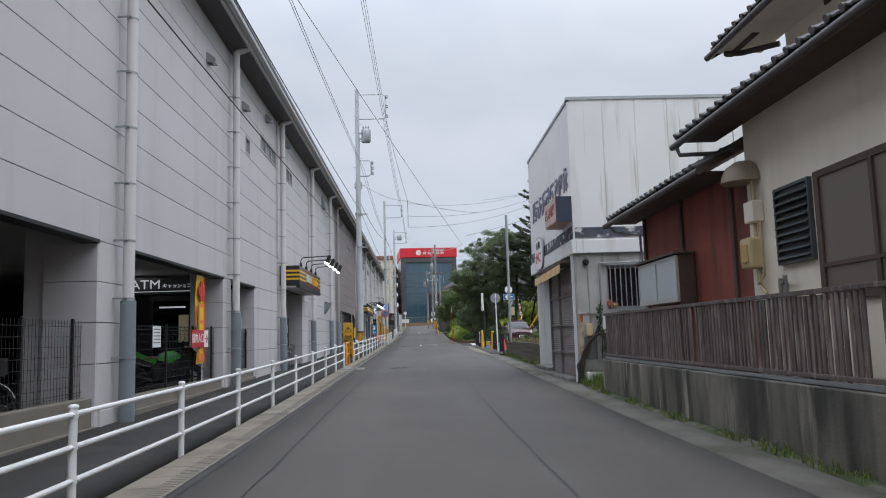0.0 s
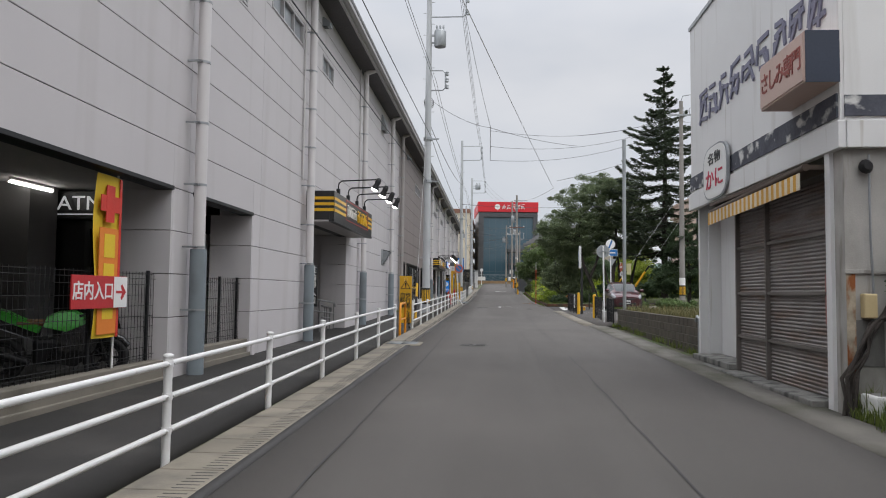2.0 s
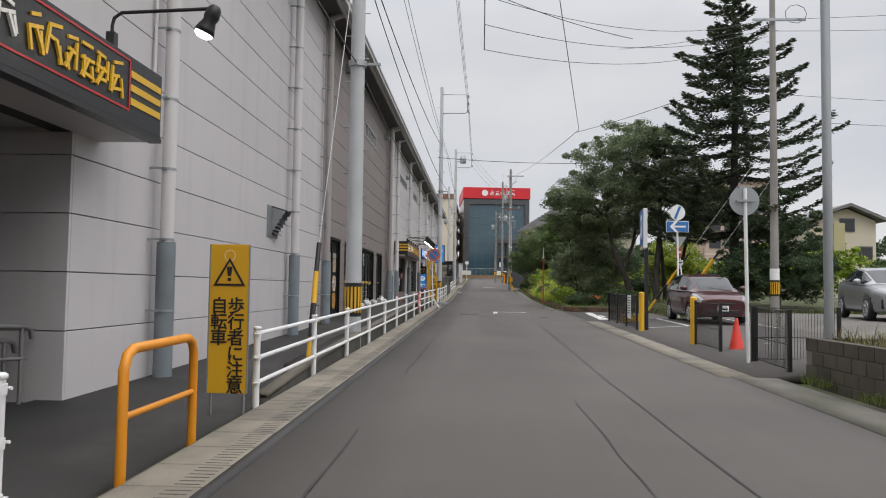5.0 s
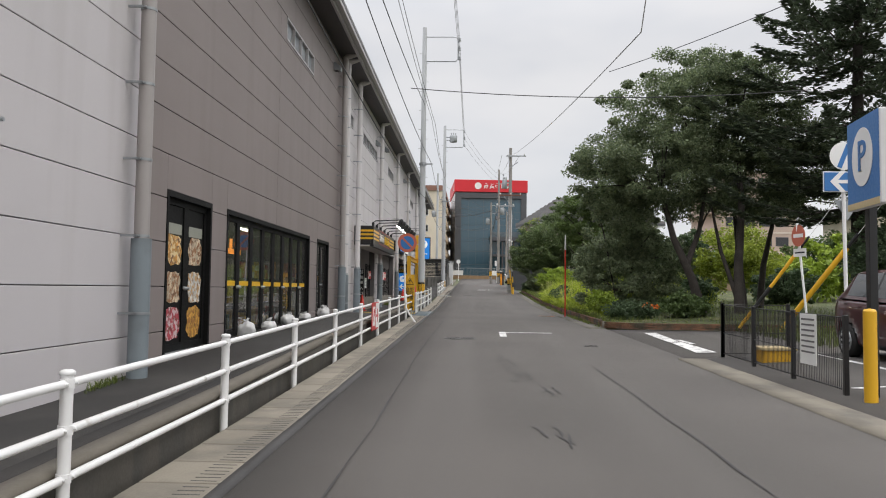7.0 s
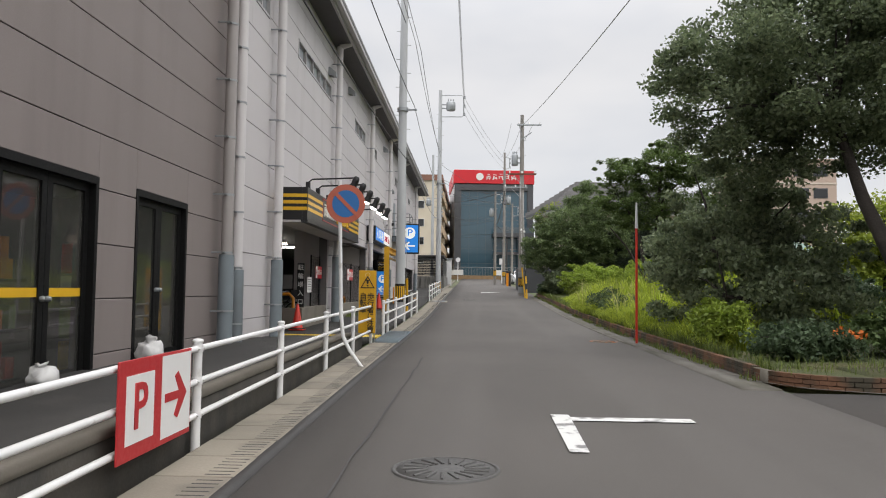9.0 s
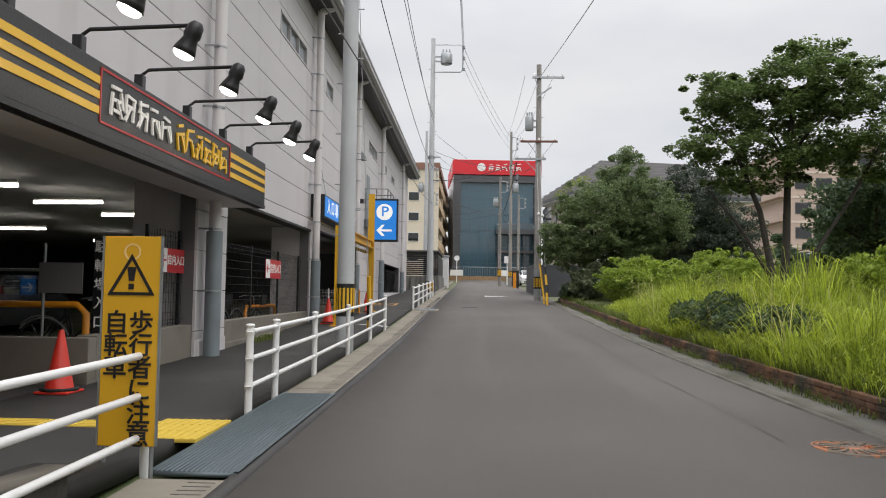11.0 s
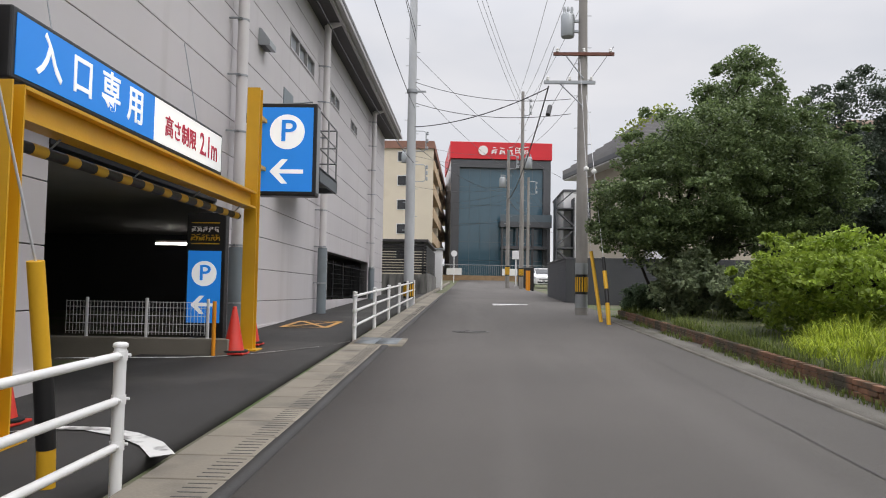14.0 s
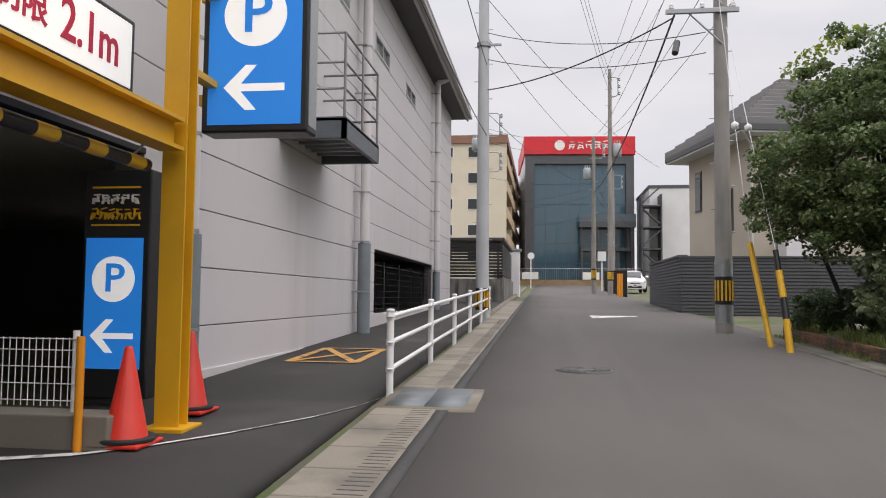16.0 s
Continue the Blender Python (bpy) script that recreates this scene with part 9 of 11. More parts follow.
def car(label, x, y, z, turn, paint, long, wide, rows, cabin, wheel_r, wheels_at, trim=None):
    """rows: (along, half width share, top, bottom) of the lower body from nose to tail; cabin: (along, height over the belt, half width at the belt, at the roof)."""
    t = thing("car", (x, y, z), label, "car", "parked cars", m=pose(x, y, z, 0, 0, turn))
    rows, cabin = rows[::-1], cabin[::-1]
    xs = [r[0] for r in rows]
    cx = [c[0] for c in cabin]

    def add(name, s, stuff, label="", parent=None):
        return part(name, s, stuff, parent or t, label, local=True)

    def lower(a, v):
        """A point of the lower body: v runs from the middle of the top (0) over the shoulder to the sill (1)."""
        w, top, low = (smooth(a, xs, [r[k] for r in rows]) for k in (1, 2, 3))
        w *= wide / 2
        half = [(0.0, top + 0.03), (w * 0.5, top + 0.022), (w * 0.84, top - 0.005), (w * 0.95, top - 0.05), (w * 0.985, top - 0.14), (w, low + (top - low) * 0.5), (w * 0.985, low + 0.16), (w * 0.95, low + 0.05), (w * 0.86, low)]
        k = [i / 8 for i in range(9)]
        return Vector((a, float(np.interp(v, k, [h[0] for h in half])), float(np.interp(v, k, [h[1] for h in half]))))

    def upper(a, v):
        """A point of the cabin: v runs from the belt (0) over the roof edge to the middle of the roof (1)."""
        h, wb, wr = (smooth(a, cx, [c[k] for c in cabin]) for k in (1, 2, 3))
        belt = smooth(a, xs, [r[2] for r in rows]) - 0.01
        half = [(wb, 0.0), (wb + (wr - wb) * 0.34, 0.36 * h), (wb + (wr - wb) * 0.75, 0.72 * h), (wr, 0.9 * h), (wr * 0.86, 0.965 * h), (wr * 0.5, 0.995 * h), (0.0, h)]
        k = [0, 0.2, 0.4, 0.55, 0.68, 0.84, 1]
        return Vector((a, float(np.interp(v, k, [p[0] for p in half])), belt + float(np.interp(v, k, [p[1] for p in half]))))

    def skin(fn, a0, a1, v0, v1, side, n=8, m=6, off=0.006):
        """A patch that lies just proud of the body."""
        s = Shape()

        def lifted(a, v):
            p = fn(a, v)
            d = (fn(a + 0.01, v) - p).cross(fn(a, v + 0.01) - p)
            d = d.normalized() if d.length > 1e-9 else Vector((0, 0, 1))
            if d.dot(p - Vector((0, 0, 0.55))) < 0:
                d = -d
            q = p + d * off
            return (q.x, q.y * side, q.z)

        grid = [[s.bm.verts.new(lifted(a0 + (a1 - a0) * i / n, v0 + (v1 - v0) * j / m)) for j in range(m + 1)] for i in range(n + 1)]
        for i in range(n):
            for j in range(m):
                s.bm.faces.new((grid[i][j], grid[i + 1][j], grid[i + 1][j + 1], grid[i][j + 1])).smooth = True
        return s

    def hull(fn, a0, a1, n, m, dent=False):
        s = Shape()
        grid = []
        for i in range(n + 1):
            a = a0 + (a1 - a0) * i / n
            half = [fn(a, j / m) for j in range(m + 1)]
            if dent:
                for p in half:
                    for wx in wheels_at:
                        if (p.x - wx) ** 2 + (p.z - wheel_r) ** 2 < (wheel_r * 1.16) ** 2 and abs(p.y) > wide * 0.3:
                            p.y = wide / 2 - 0.24
            ring = half + [Vector((p.x, -p.y, p.z)) for p in (half[-1::-1] if fn is lower else half[-2::-1])]
            if fn is lower:
                ring = half + [Vector((p.x, -p.y, p.z)) for p in half[-1:0:-1]]
            grid.append([s.bm.verts.new(p) for p in ring])
        k = len(grid[0])
        for a, b in zip(grid, grid[1:]):
            for j in range(k if fn is lower else k - 1):
                s.bm.faces.new((a[j], a[(j + 1) % k], b[(j + 1) % k], b[j])).smooth = True
        if fn is lower:
            s.bm.faces.new(grid[0])
            s.bm.faces.new(grid[-1][::-1])
        return s

    nose, tail = long / 2, -long / 2
    add("body", hull(lower, tail, nose, 64, 24, True), paint)
    add("cabin", hull(upper, cx[0], cx[-1], 30, 14), paint, "painted roof and pillars")
    c0, c1, c2, c3 = cabin[-1][0], cabin[-2][0], cabin[1][0], cabin[0][0]
    for side in (1, -1):
        add("windscreen", skin(upper, c0 - 0.05, c1 + 0.02, 0.58, 1.0, side), CAR_GLASS)
        add("rear_window", skin(upper, c2 - 0.02, c3 + 0.05, 0.58, 1.0, side), CAR_GLASS)
        mid = (c1 + c2) / 2 + 0.12
        add("side_window", skin(upper, c0 - 0.26, mid + 0.035, 0.06, 0.5, side), CAR_GLASS)
        add("side_window", skin(upper, mid - 0.035, c2 + 0.08, 0.06, 0.5, side), CAR_GLASS)
        add("pillar_trim", skin(upper, mid + 0.035, mid - 0.035, 0.04, 0.52, side, 2, 5), BLACK, "black door pillar")
        add("headlight", skin(lower, nose - 0.5, nose - 0.05, 0.27, 0.5, side, 8, 5, 0.012), HEADLIGHT, "clear headlight")
        add("sill_trim", skin(lower, nose - 1.2, tail + 1.2, 0.84, 0.98, side, 10, 3, 0.008), trim or BLACK, "dark sill")
        for a in (mid, c0 - 0.2, c2 + 0.1):
            add("door_gap", skin(lower, a - 0.006, a + 0.006, 0.34, 0.86, side, 1, 8, 0.003), BLACK, "shadow gap of a door")
        m = Matrix.Translation((c0 - 0.32, side * (wide / 2 + 0.06), smooth(c0 - 0.3, xs, [r[2] for r in rows]) + 0.09)) @ Matrix.Diagonal((0.7, 1.15, 0.85, 1)) @ Matrix.Rotation(radians(90), 4, "Y")
        add("mirror", Shape().lathe([(0.02, -0.1), (0.085, -0.07), (0.1, 0.05), (0.03, 0.09)], n=12, m=m), paint, "door mirror")
        for a in (mid + 0.14, c2 + 0.4):
            add("door_handle", skin(lower, a, a + 0.18, 0.46, 0.5, side, 3, 2, 0.02), paint)
    # wheels
    for a in wheels_at:
        for sgn in (1, -1):
            o = sgn * (wide / 2 - 0.11)
            w = add("wheel", Shape().lathe([(wheel_r * 0.62, -0.1), (wheel_r * 0.96, -0.1), (wheel_r, -0.06), (wheel_r, 0.06), (wheel_r * 0.94, 0.1), (wheel_r * 0.68, 0.1)], n=24, m=Matrix.Translation((a, o, wheel_r)) @ Matrix.Rotation(radians(-90 * sgn), 4, "X")), BLACK_RUBBER, "black tyre")
            rim = Shape()
            for k in range(10):
                an = k * math.tau / 10
                rim.tube((a, o + sgn * 0.085, wheel_r), (a + wheel_r * 0.64 * math.cos(an), o + sgn * 0.1, wheel_r + wheel_r * 0.64 * math.sin(an)), 0.022, n=6)
            rim.tube((a, o, wheel_r), (a, o + sgn * 0.1, wheel_r), 0.06, n=12)
            rim.path([(a + wheel_r * 0.65 * math.cos(k * math.tau / 20), o + sgn * 0.1, wheel_r + wheel_r * 0.65 * math.sin(k * math.tau / 20)) for k in range(21)], 0.02, 6)
            add("rim", rim, STEEL, "steel wheel rim", w)
    # nose: grilles, plate, wiper
    f = rows[-1]
    w, mid_z = f[1] * wide / 2, f[3]
    add("lower_grille", Shape().box(nose - 0.12, nose + 0.012, -w * 0.82, w * 0.82, mid_z + 0.03, mid_z + 0.17, 0.02), BLACK, "black lower grille")
    add("upper_grille", Shape().box(nose - 0.12, nose + 0.01, -w * 0.62, w * 0.62, f[2] - 0.11, f[2] - 0.05, 0.012), BLACK, "black upper grille")
    p = add("number_plate", Shape().box(nose + 0.012, nose + 0.024, -0.165, 0.165, mid_z + 0.12, mid_z + 0.285, 0.003), WHITE, "white plate with plain bars")
    add("plate_bars", Shape().box(nose + 0.024, nose + 0.027, -0.1, 0.13, mid_z + 0.15, mid_z + 0.21).box(nose + 0.024, nose + 0.027, -0.1, 0.1, mid_z + 0.235, mid_z + 0.26), INNER_DARK, "", p)
    cowl = smooth(c0, xs, [r[2] for r in rows])
    add("wiper", Shape().tube((c0 - 0.02, 0.45, cowl + 0.05), (c0 - 0.16, -0.2, cowl + 0.15), 0.01, n=5), BLACK)
    return t


HEADLIGHT = glass("headlight_glass", (0.3, 0.31, 0.32), 0.06)


def car_paint(name, colour, metal, rough=0.28):
    """Even lacquer with a clear coat."""
    m = bpy.data.materials.new(name)
    m.use_nodes = True
    b = m.node_tree.nodes["Principled BSDF"]
    b.inputs["Base Color"].default_value = (*colour, 1)
    b.inputs["Metallic"].default_value, b.inputs["Roughness"].default_value = metal, rough
    b.inputs["Coat Weight"].default_value, b.inputs["Coat Roughness"].default_value = 0.8, 0.05
    return m


SILVER = car_paint("silver_lacquer", (0.3, 0.31, 0.32), 0.55, 0.35)
MAROON = car_paint("maroon_lacquer", (0.06, 0.01, 0.014), 0.3)
HATCH = [(1.875, 0.66, 0.68, 0.26), (1.8, 0.82, 0.77, 0.22), (1.6, 0.93, 0.86, 0.2), (1.3, 0.98, 0.93, 0.19), (1.05, 1.0, 0.98, 0.19), (0.0, 1.0, 0.98, 0.19), (-1.2, 1.0, 1.03, 0.2), (-1.6, 0.96, 1.05, 0.24), (-1.82, 0.88, 0.98, 0.3), (-1.875, 0.78, 0.8, 0.36)]
HATCH_CABIN = [(1.25, 0.03, 0.78, 0.5), (0.5, 0.47, 0.81, 0.59), (-0.3, 0.56, 0.82, 0.6), (-1.3, 0.5, 0.8, 0.57), (-1.78, 0.05, 0.74, 0.55)]
car("maroon hatchback parked in the coin parking", 6.7, 51.5, gz(51.5) + 0.18, -90, MAROON, 3.75, 1.69, HATCH, HATCH_CABIN, 0.29, (1.22, -1.2))
CROSS = [(2.18, 0.66, 0.78, 0.3), (2.08, 0.82, 0.86, 0.24), (1.8, 0.94, 0.93, 0.22), (1.4, 0.99, 0.98, 0.22), (1.0, 1.0, 1.03, 0.22), (0.0, 0.98, 1.06, 0.22), (-1.2, 1.0, 1.12, 0.24), (-1.8, 0.96, 1.14, 0.28), (-2.1, 0.86, 1.02, 0.36), (-2.18, 0.76, 0.85, 0.42)]
CROSS_CABIN = [(1.05, 0.03, 0.82, 0.52), (0.25, 0.45, 0.84, 0.6), (-0.4, 0.5, 0.84, 0.61), (-1.2, 0.38, 0.82, 0.57), (-1.95, 0.03, 0.74, 0.55)]
c = car("silver crossover parked on the gravel", 11.65, 50.1, 0.83, -101, SILVER, 4.36, 1.8, CROSS, CROSS_CABIN, 0.34, (1.33, -1.3), BLACK)
for sgn in (1, -1):
    part("bumper_intake", Shape().box(2.0, 2.13, sgn * 0.62 - 0.09, sgn * 0.62 + 0.09, 0.34, 0.62, 0.03), BLACK, c, "black bumper intake", local=True)
part("skid_bar", Shape().box(2.05, 2.2, -0.55, 0.55, 0.29, 0.33, 0.01), SILVER, c, "silver lower bumper bar", local=True)
car("white van parked far up the road", 4.6, 138, gz(138), -90, car_paint("white_lacquer", (0.7, 0.7, 0.7), 0.0), 3.75, 1.69, HATCH, HATCH_CABIN, 0.29, (1.22, -1.2))

# ---- signs and fences of the coin parking ----
t = thing("coin_parking_sign", (4.22, 48.62, gz(49)), "blue P board on a black post at the coin parking", "sign")
part("post", Shape().box(4.17, 4.27, 48.57, 48.67, gz(49), 2.85, 0.008), BLACK, t)
m = pose(4.15, 48.45, 3.34, 0, 0, -97)
part("box", Shape().box(-0.5, 0.5, -0.1, 0.02, -0.56, 0.56, 0.02, m=m), BACK_WHITE, t, "white sign box")
part("blue_face", Shape().box(-0.49, 0.49, -0.104, -0.1, -0.48, 0.55, m=m), BLUE_DULL, t, "blue face")
part("base_strip", Shape().box(-0.49, 0.49, -0.108, -0.1, -0.56, -0.48, m=m), CREAM_BOX, t)
part("disc", Shape().prism([(0.32 * math.cos(k * math.tau / 28), 0.36 * math.sin(k * math.tau / 28)) for k in range(28)], 0.005, m @ at(0, -0.106, 0.06, FACE_BACK)), WHITE, t, "white disc")
lettering("letter", "P", 0.52, BLUE_DULL, t, m @ at(0, -0.116, 0.06, FACE_BACK))
for x, y, h in ((4.02, 48.3, 1.12), (4.25, 43.95, 1.1)):
    t = thing("bollard", (x, y, gz(y)), "yellow steel bollard at the coin parking", "bollard", "yellow bollards")
    part("tube", Shape().tube((x, y, gz(y)), (x, y, gz(y) + h), 0.075, n=14), YELLOW, t)
    part("cap", Shape().lathe([(0.075, 0), (0.06, 0.025), (0.01, 0.035)], (x, y, gz(y) + h), 14), YELLOW, t)


def low_mesh(p, q, h=1.05, label="low black mesh fence of the coin parking"):
    f = thing("mesh_fence", (p[0], p[1], gz(p[1])), label, "fence", "coin parking fences")
    p, q = Vector((*p, 0)), Vector((*q, 0))
    n = max(1, round((q - p).length / 1.7))
    for k in range(n + 1):
        c = p.lerp(q, k / n)
        part("post", Shape().box(c.x - 0.03, c.x + 0.03, c.y - 0.03, c.y + 0.03, gz(c.y), gz(c.y) + h, 0.006), BLACK, f)
    s = Shape()
    for k in range(int((q - p).length / 0.05)):
        c = p.lerp(q, (k + 0.5) / int((q - p).length / 0.05))
        s.tube((c.x, c.y, gz(c.y) + 0.1), (c.x, c.y, gz(c.y) + h - 0.03), 0.004, n=4, caps=False)
    for hh in (0.12, 0.5, h - 0.03):
        s.tube((p.x, p.y, gz(p.y) + hh), (q.x, q.y, gz(q.y) + hh), 0.008, n=5)
    part("mesh", s, BLACK, f)


low_mesh((4.0, 48.85), (4.0, 53.5))
low_mesh((4.0, 53.5), (5.2, 53.5))
low_mesh((4.3, 38.8), (4.35, 40.4))
low_mesh((4.3, 42.2), (4.28, 43.9))
low_mesh((4.3, 40.4), (5.8, 40.4))
t = thing("parking_notice", (4.0, 49.9, 1.1), "white notice with grey lines on the black fence", "notice")
part("sheet", Shape().box(3.97, 3.98, 49.6, 50.1, 0.75, 1.45), WHITE, t)
for k in range(7):
    part("line", Shape().box(3.965, 3.97, 49.65, 50.05, 1.36 - 0.075 * k, 1.385 - 0.075 * k), INNER, t)
t = thing("crate", (4.5, 52.6, gz(52.6)), "yellow plastic crate behind the black fence", "crate")
part("body", Shape().box(4.3, 4.85, 52.35, 52.8, gz(52.6) + 0.03, gz(52.6) + 0.3, 0.03), YELLOW, t)
part("rim", Shape().box(4.27, 4.88, 52.32, 52.83, gz(52.6) + 0.28, gz(52.6) + 0.33, 0.01), CREAM_BOX, t)
cone(4.75, 42.6, gz(42.6) + 0.03)

t = thing("round_sign", (4.1, 40.2, gz(40)), "round traffic sign seen from behind on a white post", "traffic sign")
part("post", Shape().tube((4.15, 40.2, gz(40)), (4.11, 40.2, 3.42), 0.032, n=10), FENCE_WHITE, t)
part("plate", Shape().prism([(0.26 * math.cos(k * math.tau / 26), 0.26 * math.sin(k * math.tau / 26)) for k in range(26)], 0.02, at(4.11, 40.24, 3.2, FACE_BACK)), STEEL, t, "grey back of a round plate")
part("bracket", Shape().box(3.95, 4.28, 40.15, 40.19, 3.18, 3.22), STEEL, t)
t = thing("one_way_sign", (6.5, 53.95, gz(54)), "blue one-way arrow and round plate on a white post", "traffic sign")
part("post", Shape().tube((6.53, 54.0, gz(54)), (6.48, 54.0, 4.7), 0.035, n=10), FENCE_WHITE, t)
part("arrow_plate", Shape().box(6.1, 6.86, 53.92, 53.94, 3.72, 4.08, 0.003), BLUE_DULL, t, "blue arrow plate")
arrow_left(t, at(6.48, 53.915, 3.9, FACE_BACK), 0.56, WHITE)
part("rim", Shape().box(6.08, 6.88, 53.945, 53.95, 3.7, 4.1), WHITE, t)
plate, m = ring_sign(t, (6.48, 53.94, 4.4), 0.27, WHITE, WHITE)
part("bar", Shape().box(-0.045, 0.045, -0.24, 0.24, 0.008, 0.012, m=m @ Matrix.Rotation(radians(-22), 4, "Z")), BLUE_DULL, plate, "blue diagonal bar")
part("triangle_back", Shape().prism([(-0.25, 0.2), (0.25, 0.2), (0, -0.2)], 0.01, at(6.58, 54.05, 3.35, FACE_BACK)), STEEL, t)
t = thing("no_entry_sign", (8.2, 59.7, gz(59.7)), "no-entry sign on a leaning white post", "traffic sign")
part("post", Shape().tube((8.3, 59.72, gz(59.7)), (8.02, 59.72, 3.62), 0.032, n=10), FENCE_WHITE, t)
TURNED = Matrix.Rotation(radians(-78), 4, "Z") @ FACE_BACK
plate, m = ring_sign(t, (8.03, 59.66, 3.28), 0.29, SIGN_RED, SIGN_RED, TURNED)
part("bar", Shape().box(-0.2, 0.2, -0.05, 0.05, 0.008, 0.012, m=m), WHITE, plate)
m = at(8.07, 59.67, 2.83, TURNED)
part("plate", Shape().box(-0.27, 0.27, -0.11, 0.11, 0, 0.006, m=m), WHITE, t, "white supplementary plate")
part("plate_bars", Shape().box(-0.2, 0.2, -0.02, 0.02, 0.006, 0.009, m=m), INNER_DARK, t)
for (bx, by), stages in (((7.13, 61.6), ((0.12, 0.05, YELLOW), (0.28, 0.055, BLACK), (0.5, 0.05, YELLOW), (0.62, 0.035, BLACK))), ((8.35, 61.75), ((0.95, 0.075, YELLOW), (1.1, 0.05, BLACK)))):
    base = Vector((bx, by, gz(61.5) + (0.12 if bx < 7.5 else 0)))
    end = Vector((11.8, 59.0, 8.2 if bx < 7.5 else 6.5))
    far = base + (end - base).normalized() * (5.2 if bx < 7.5 else 3.2)
    bands = [(base.lerp(far, f), r, stuff) for f, r, stuff in stages]
    guy(base, bands, end, "yellow and black guy-wire guard at the side road", "parking guy wires")

t = thing("marker_pole", (3.02, 69.3, gz(69)), "thin red marker pole with a white tip at the border", "pole")
part("pole", Shape().tube((3.02, 69.3, gz(69) - 0.05), (3.02, 69.3, 3.35), 0.028, n=10), RED_PLASTIC, t)
part("tip", Shape().tube((3.02, 69.3, 3.35), (3.02, 69.3, 3.95), 0.04, 0.02, n=10), BACK_WHITE, t)
t = thing("playground_frame", (19, 58, 0.8), "green steel frame beyond the gravel parking", "frame")
part("frame", Shape().path([(17.2, 58, 0.8), (17.2, 58, 3.2)], 0.1, 8).path([(15.4, 58, 2.6), (17.2, 58, 2.7), (19.0, 58, 2.6), (19.2, 58, 2.9)], 0.05, 8), material("green_paint", (0.03, 0.22, 0.08), 0.5, var=0.1), t)

# ---- planting: brick border, soil, trees, shrubs, grass ----


def leafy(name, colour, rough=0.6, island=0.4, through_light=0.42):
    """Leaf surface that lets part of the light through."""
    m = material(name, colour, rough, var=0.22, big=1.2, fine=8, bump=0, island=island)
    nt = m.node_tree
    b = nt.nodes["Principled BSDF"]
    tl = nt.nodes.new("ShaderNodeBsdfTranslucent")
    nt.links.new(b.inputs["Base Color"].links[0].from_socket, tl.inputs[0])
    mix = nt.nodes.new("ShaderNodeMixShader")
    mix.inputs[0].default_value = through_light
    nt.links.new(b.outputs[0], mix.inputs[1])
    nt.links.new(tl.outputs[0], mix.inputs[2])
    nt.links.new(mix.outputs[0], nt.nodes["Material Output"].inputs[0])
    return m


LEAF = [leafy("foliage_" + n, c) for n, c in
        (("dark_green", (0.085, 0.13, 0.07)), ("mid_green", (0.11, 0.165, 0.062)), ("grey_green", (0.19, 0.235, 0.14)), ("yellow_green", (0.27, 0.33, 0.05)), ("blue_green", (0.062, 0.085, 0.062)), ("fresh_green", (0.25, 0.34, 0.05)))]
EVERGREEN = leafy("foliage_deep_green", (0.14, 0.195, 0.085), 0.5, 0.5, 0.4)
LAYER_LEAF = leafy("foliage_layered_green", (0.12, 0.175, 0.06), 0.6, 0.4, 0.45)
CORNER_LEAF = leafy("foliage_dull_green", (0.17, 0.215, 0.125), 0.55, 0.45, 0.5)
BARK = material("dark_bark", (0.05, 0.042, 0.036), 0.95, var=0.3, big=3, fine=30, bump=0.7, depth=0.02)
GRASS = leafy("tall_grass_blades", (0.36, 0.44, 0.055), 0.6, 0.5, 0.5)
DRY_GRASS = material("dry_grass", (0.15, 0.135, 0.055), 0.8, var=0.25, big=0.8, fine=6, bump=0, island=0.35)

s = Shape()


def bed_z(x, y):
    near = min(1, max(0, (y - 61.95) / 2.5))
    return gz(y) + 0.19 + near * (0.03 + 0.25 * min(1, max(0, (x - 3.5) / 6)) + 0.08 * math.sin(x * 0.9) * math.sin(y * 0.7))


s.slab([3.42, 4.5, 6, 8, 10, 13, 17, 24], [62.9] + [63.9 + 1.5 * k for k in range(25)], bed_z, 0.5)
s.slab([4.5, 6, 8, 10, 13, 17, 24], [61.8, 62.3, 62.9], bed_z, 0.5)
s.prism([(4.5, 62.9)] + [(4.5 - 1.1 * math.cos(a * math.pi / 16), 62.9 - 1.1 * math.sin(a * math.pi / 16)) for a in range(9)], 0.5, Matrix.Translation((0, 0, gz(62.5) - 0.31)))
structure("planting_ground", s, LAWN, "weedy lawn of the planted bed behind the brick border", "ground")

BRICKS = material("border_brick", (0.21, 0.105, 0.06), 0.92, var=0.25, big=3, fine=50, bump=0.5, piece=0.3, stain=(0.07, 0.06, 0.04), stain_at=(0.42, 0.6), stain_scale=2.2)
border = thing("brick_border", (3.35, 80, gz(80)), "low border of brown bricks along the planted bed", "border", kind="structure")
BRICK = finish(Shape().box(-0.05, 0.05, -0.102, 0.102, -0.028, 0.028, 0.005), "brick", BRICKS)
rest = Shape()
count = 0
for r in range(3):
    y = 63.0
    while y < 100:
        x = 3.36
        z = gz(y) + 0.06 + 0.066 * r
        if 70.5 < y < 86.5 and count < 300:
            o = part("brick", BRICK, BRICKS, border)
            o.matrix_basis = pose(x + rnd.uniform(-0.006, 0.006), y + (0.1 if r % 2 else 0), z, 0, 0, rnd.uniform(-1.5, 1.5))
            count += 1
        else:
            rest.box(x - 0.05, x + 0.05, y - 0.102, y + 0.102, z - 0.028, z + 0.028)
        y += 0.213
tagged(part("far_bricks", rest, BRICKS, border), kind="stuff")
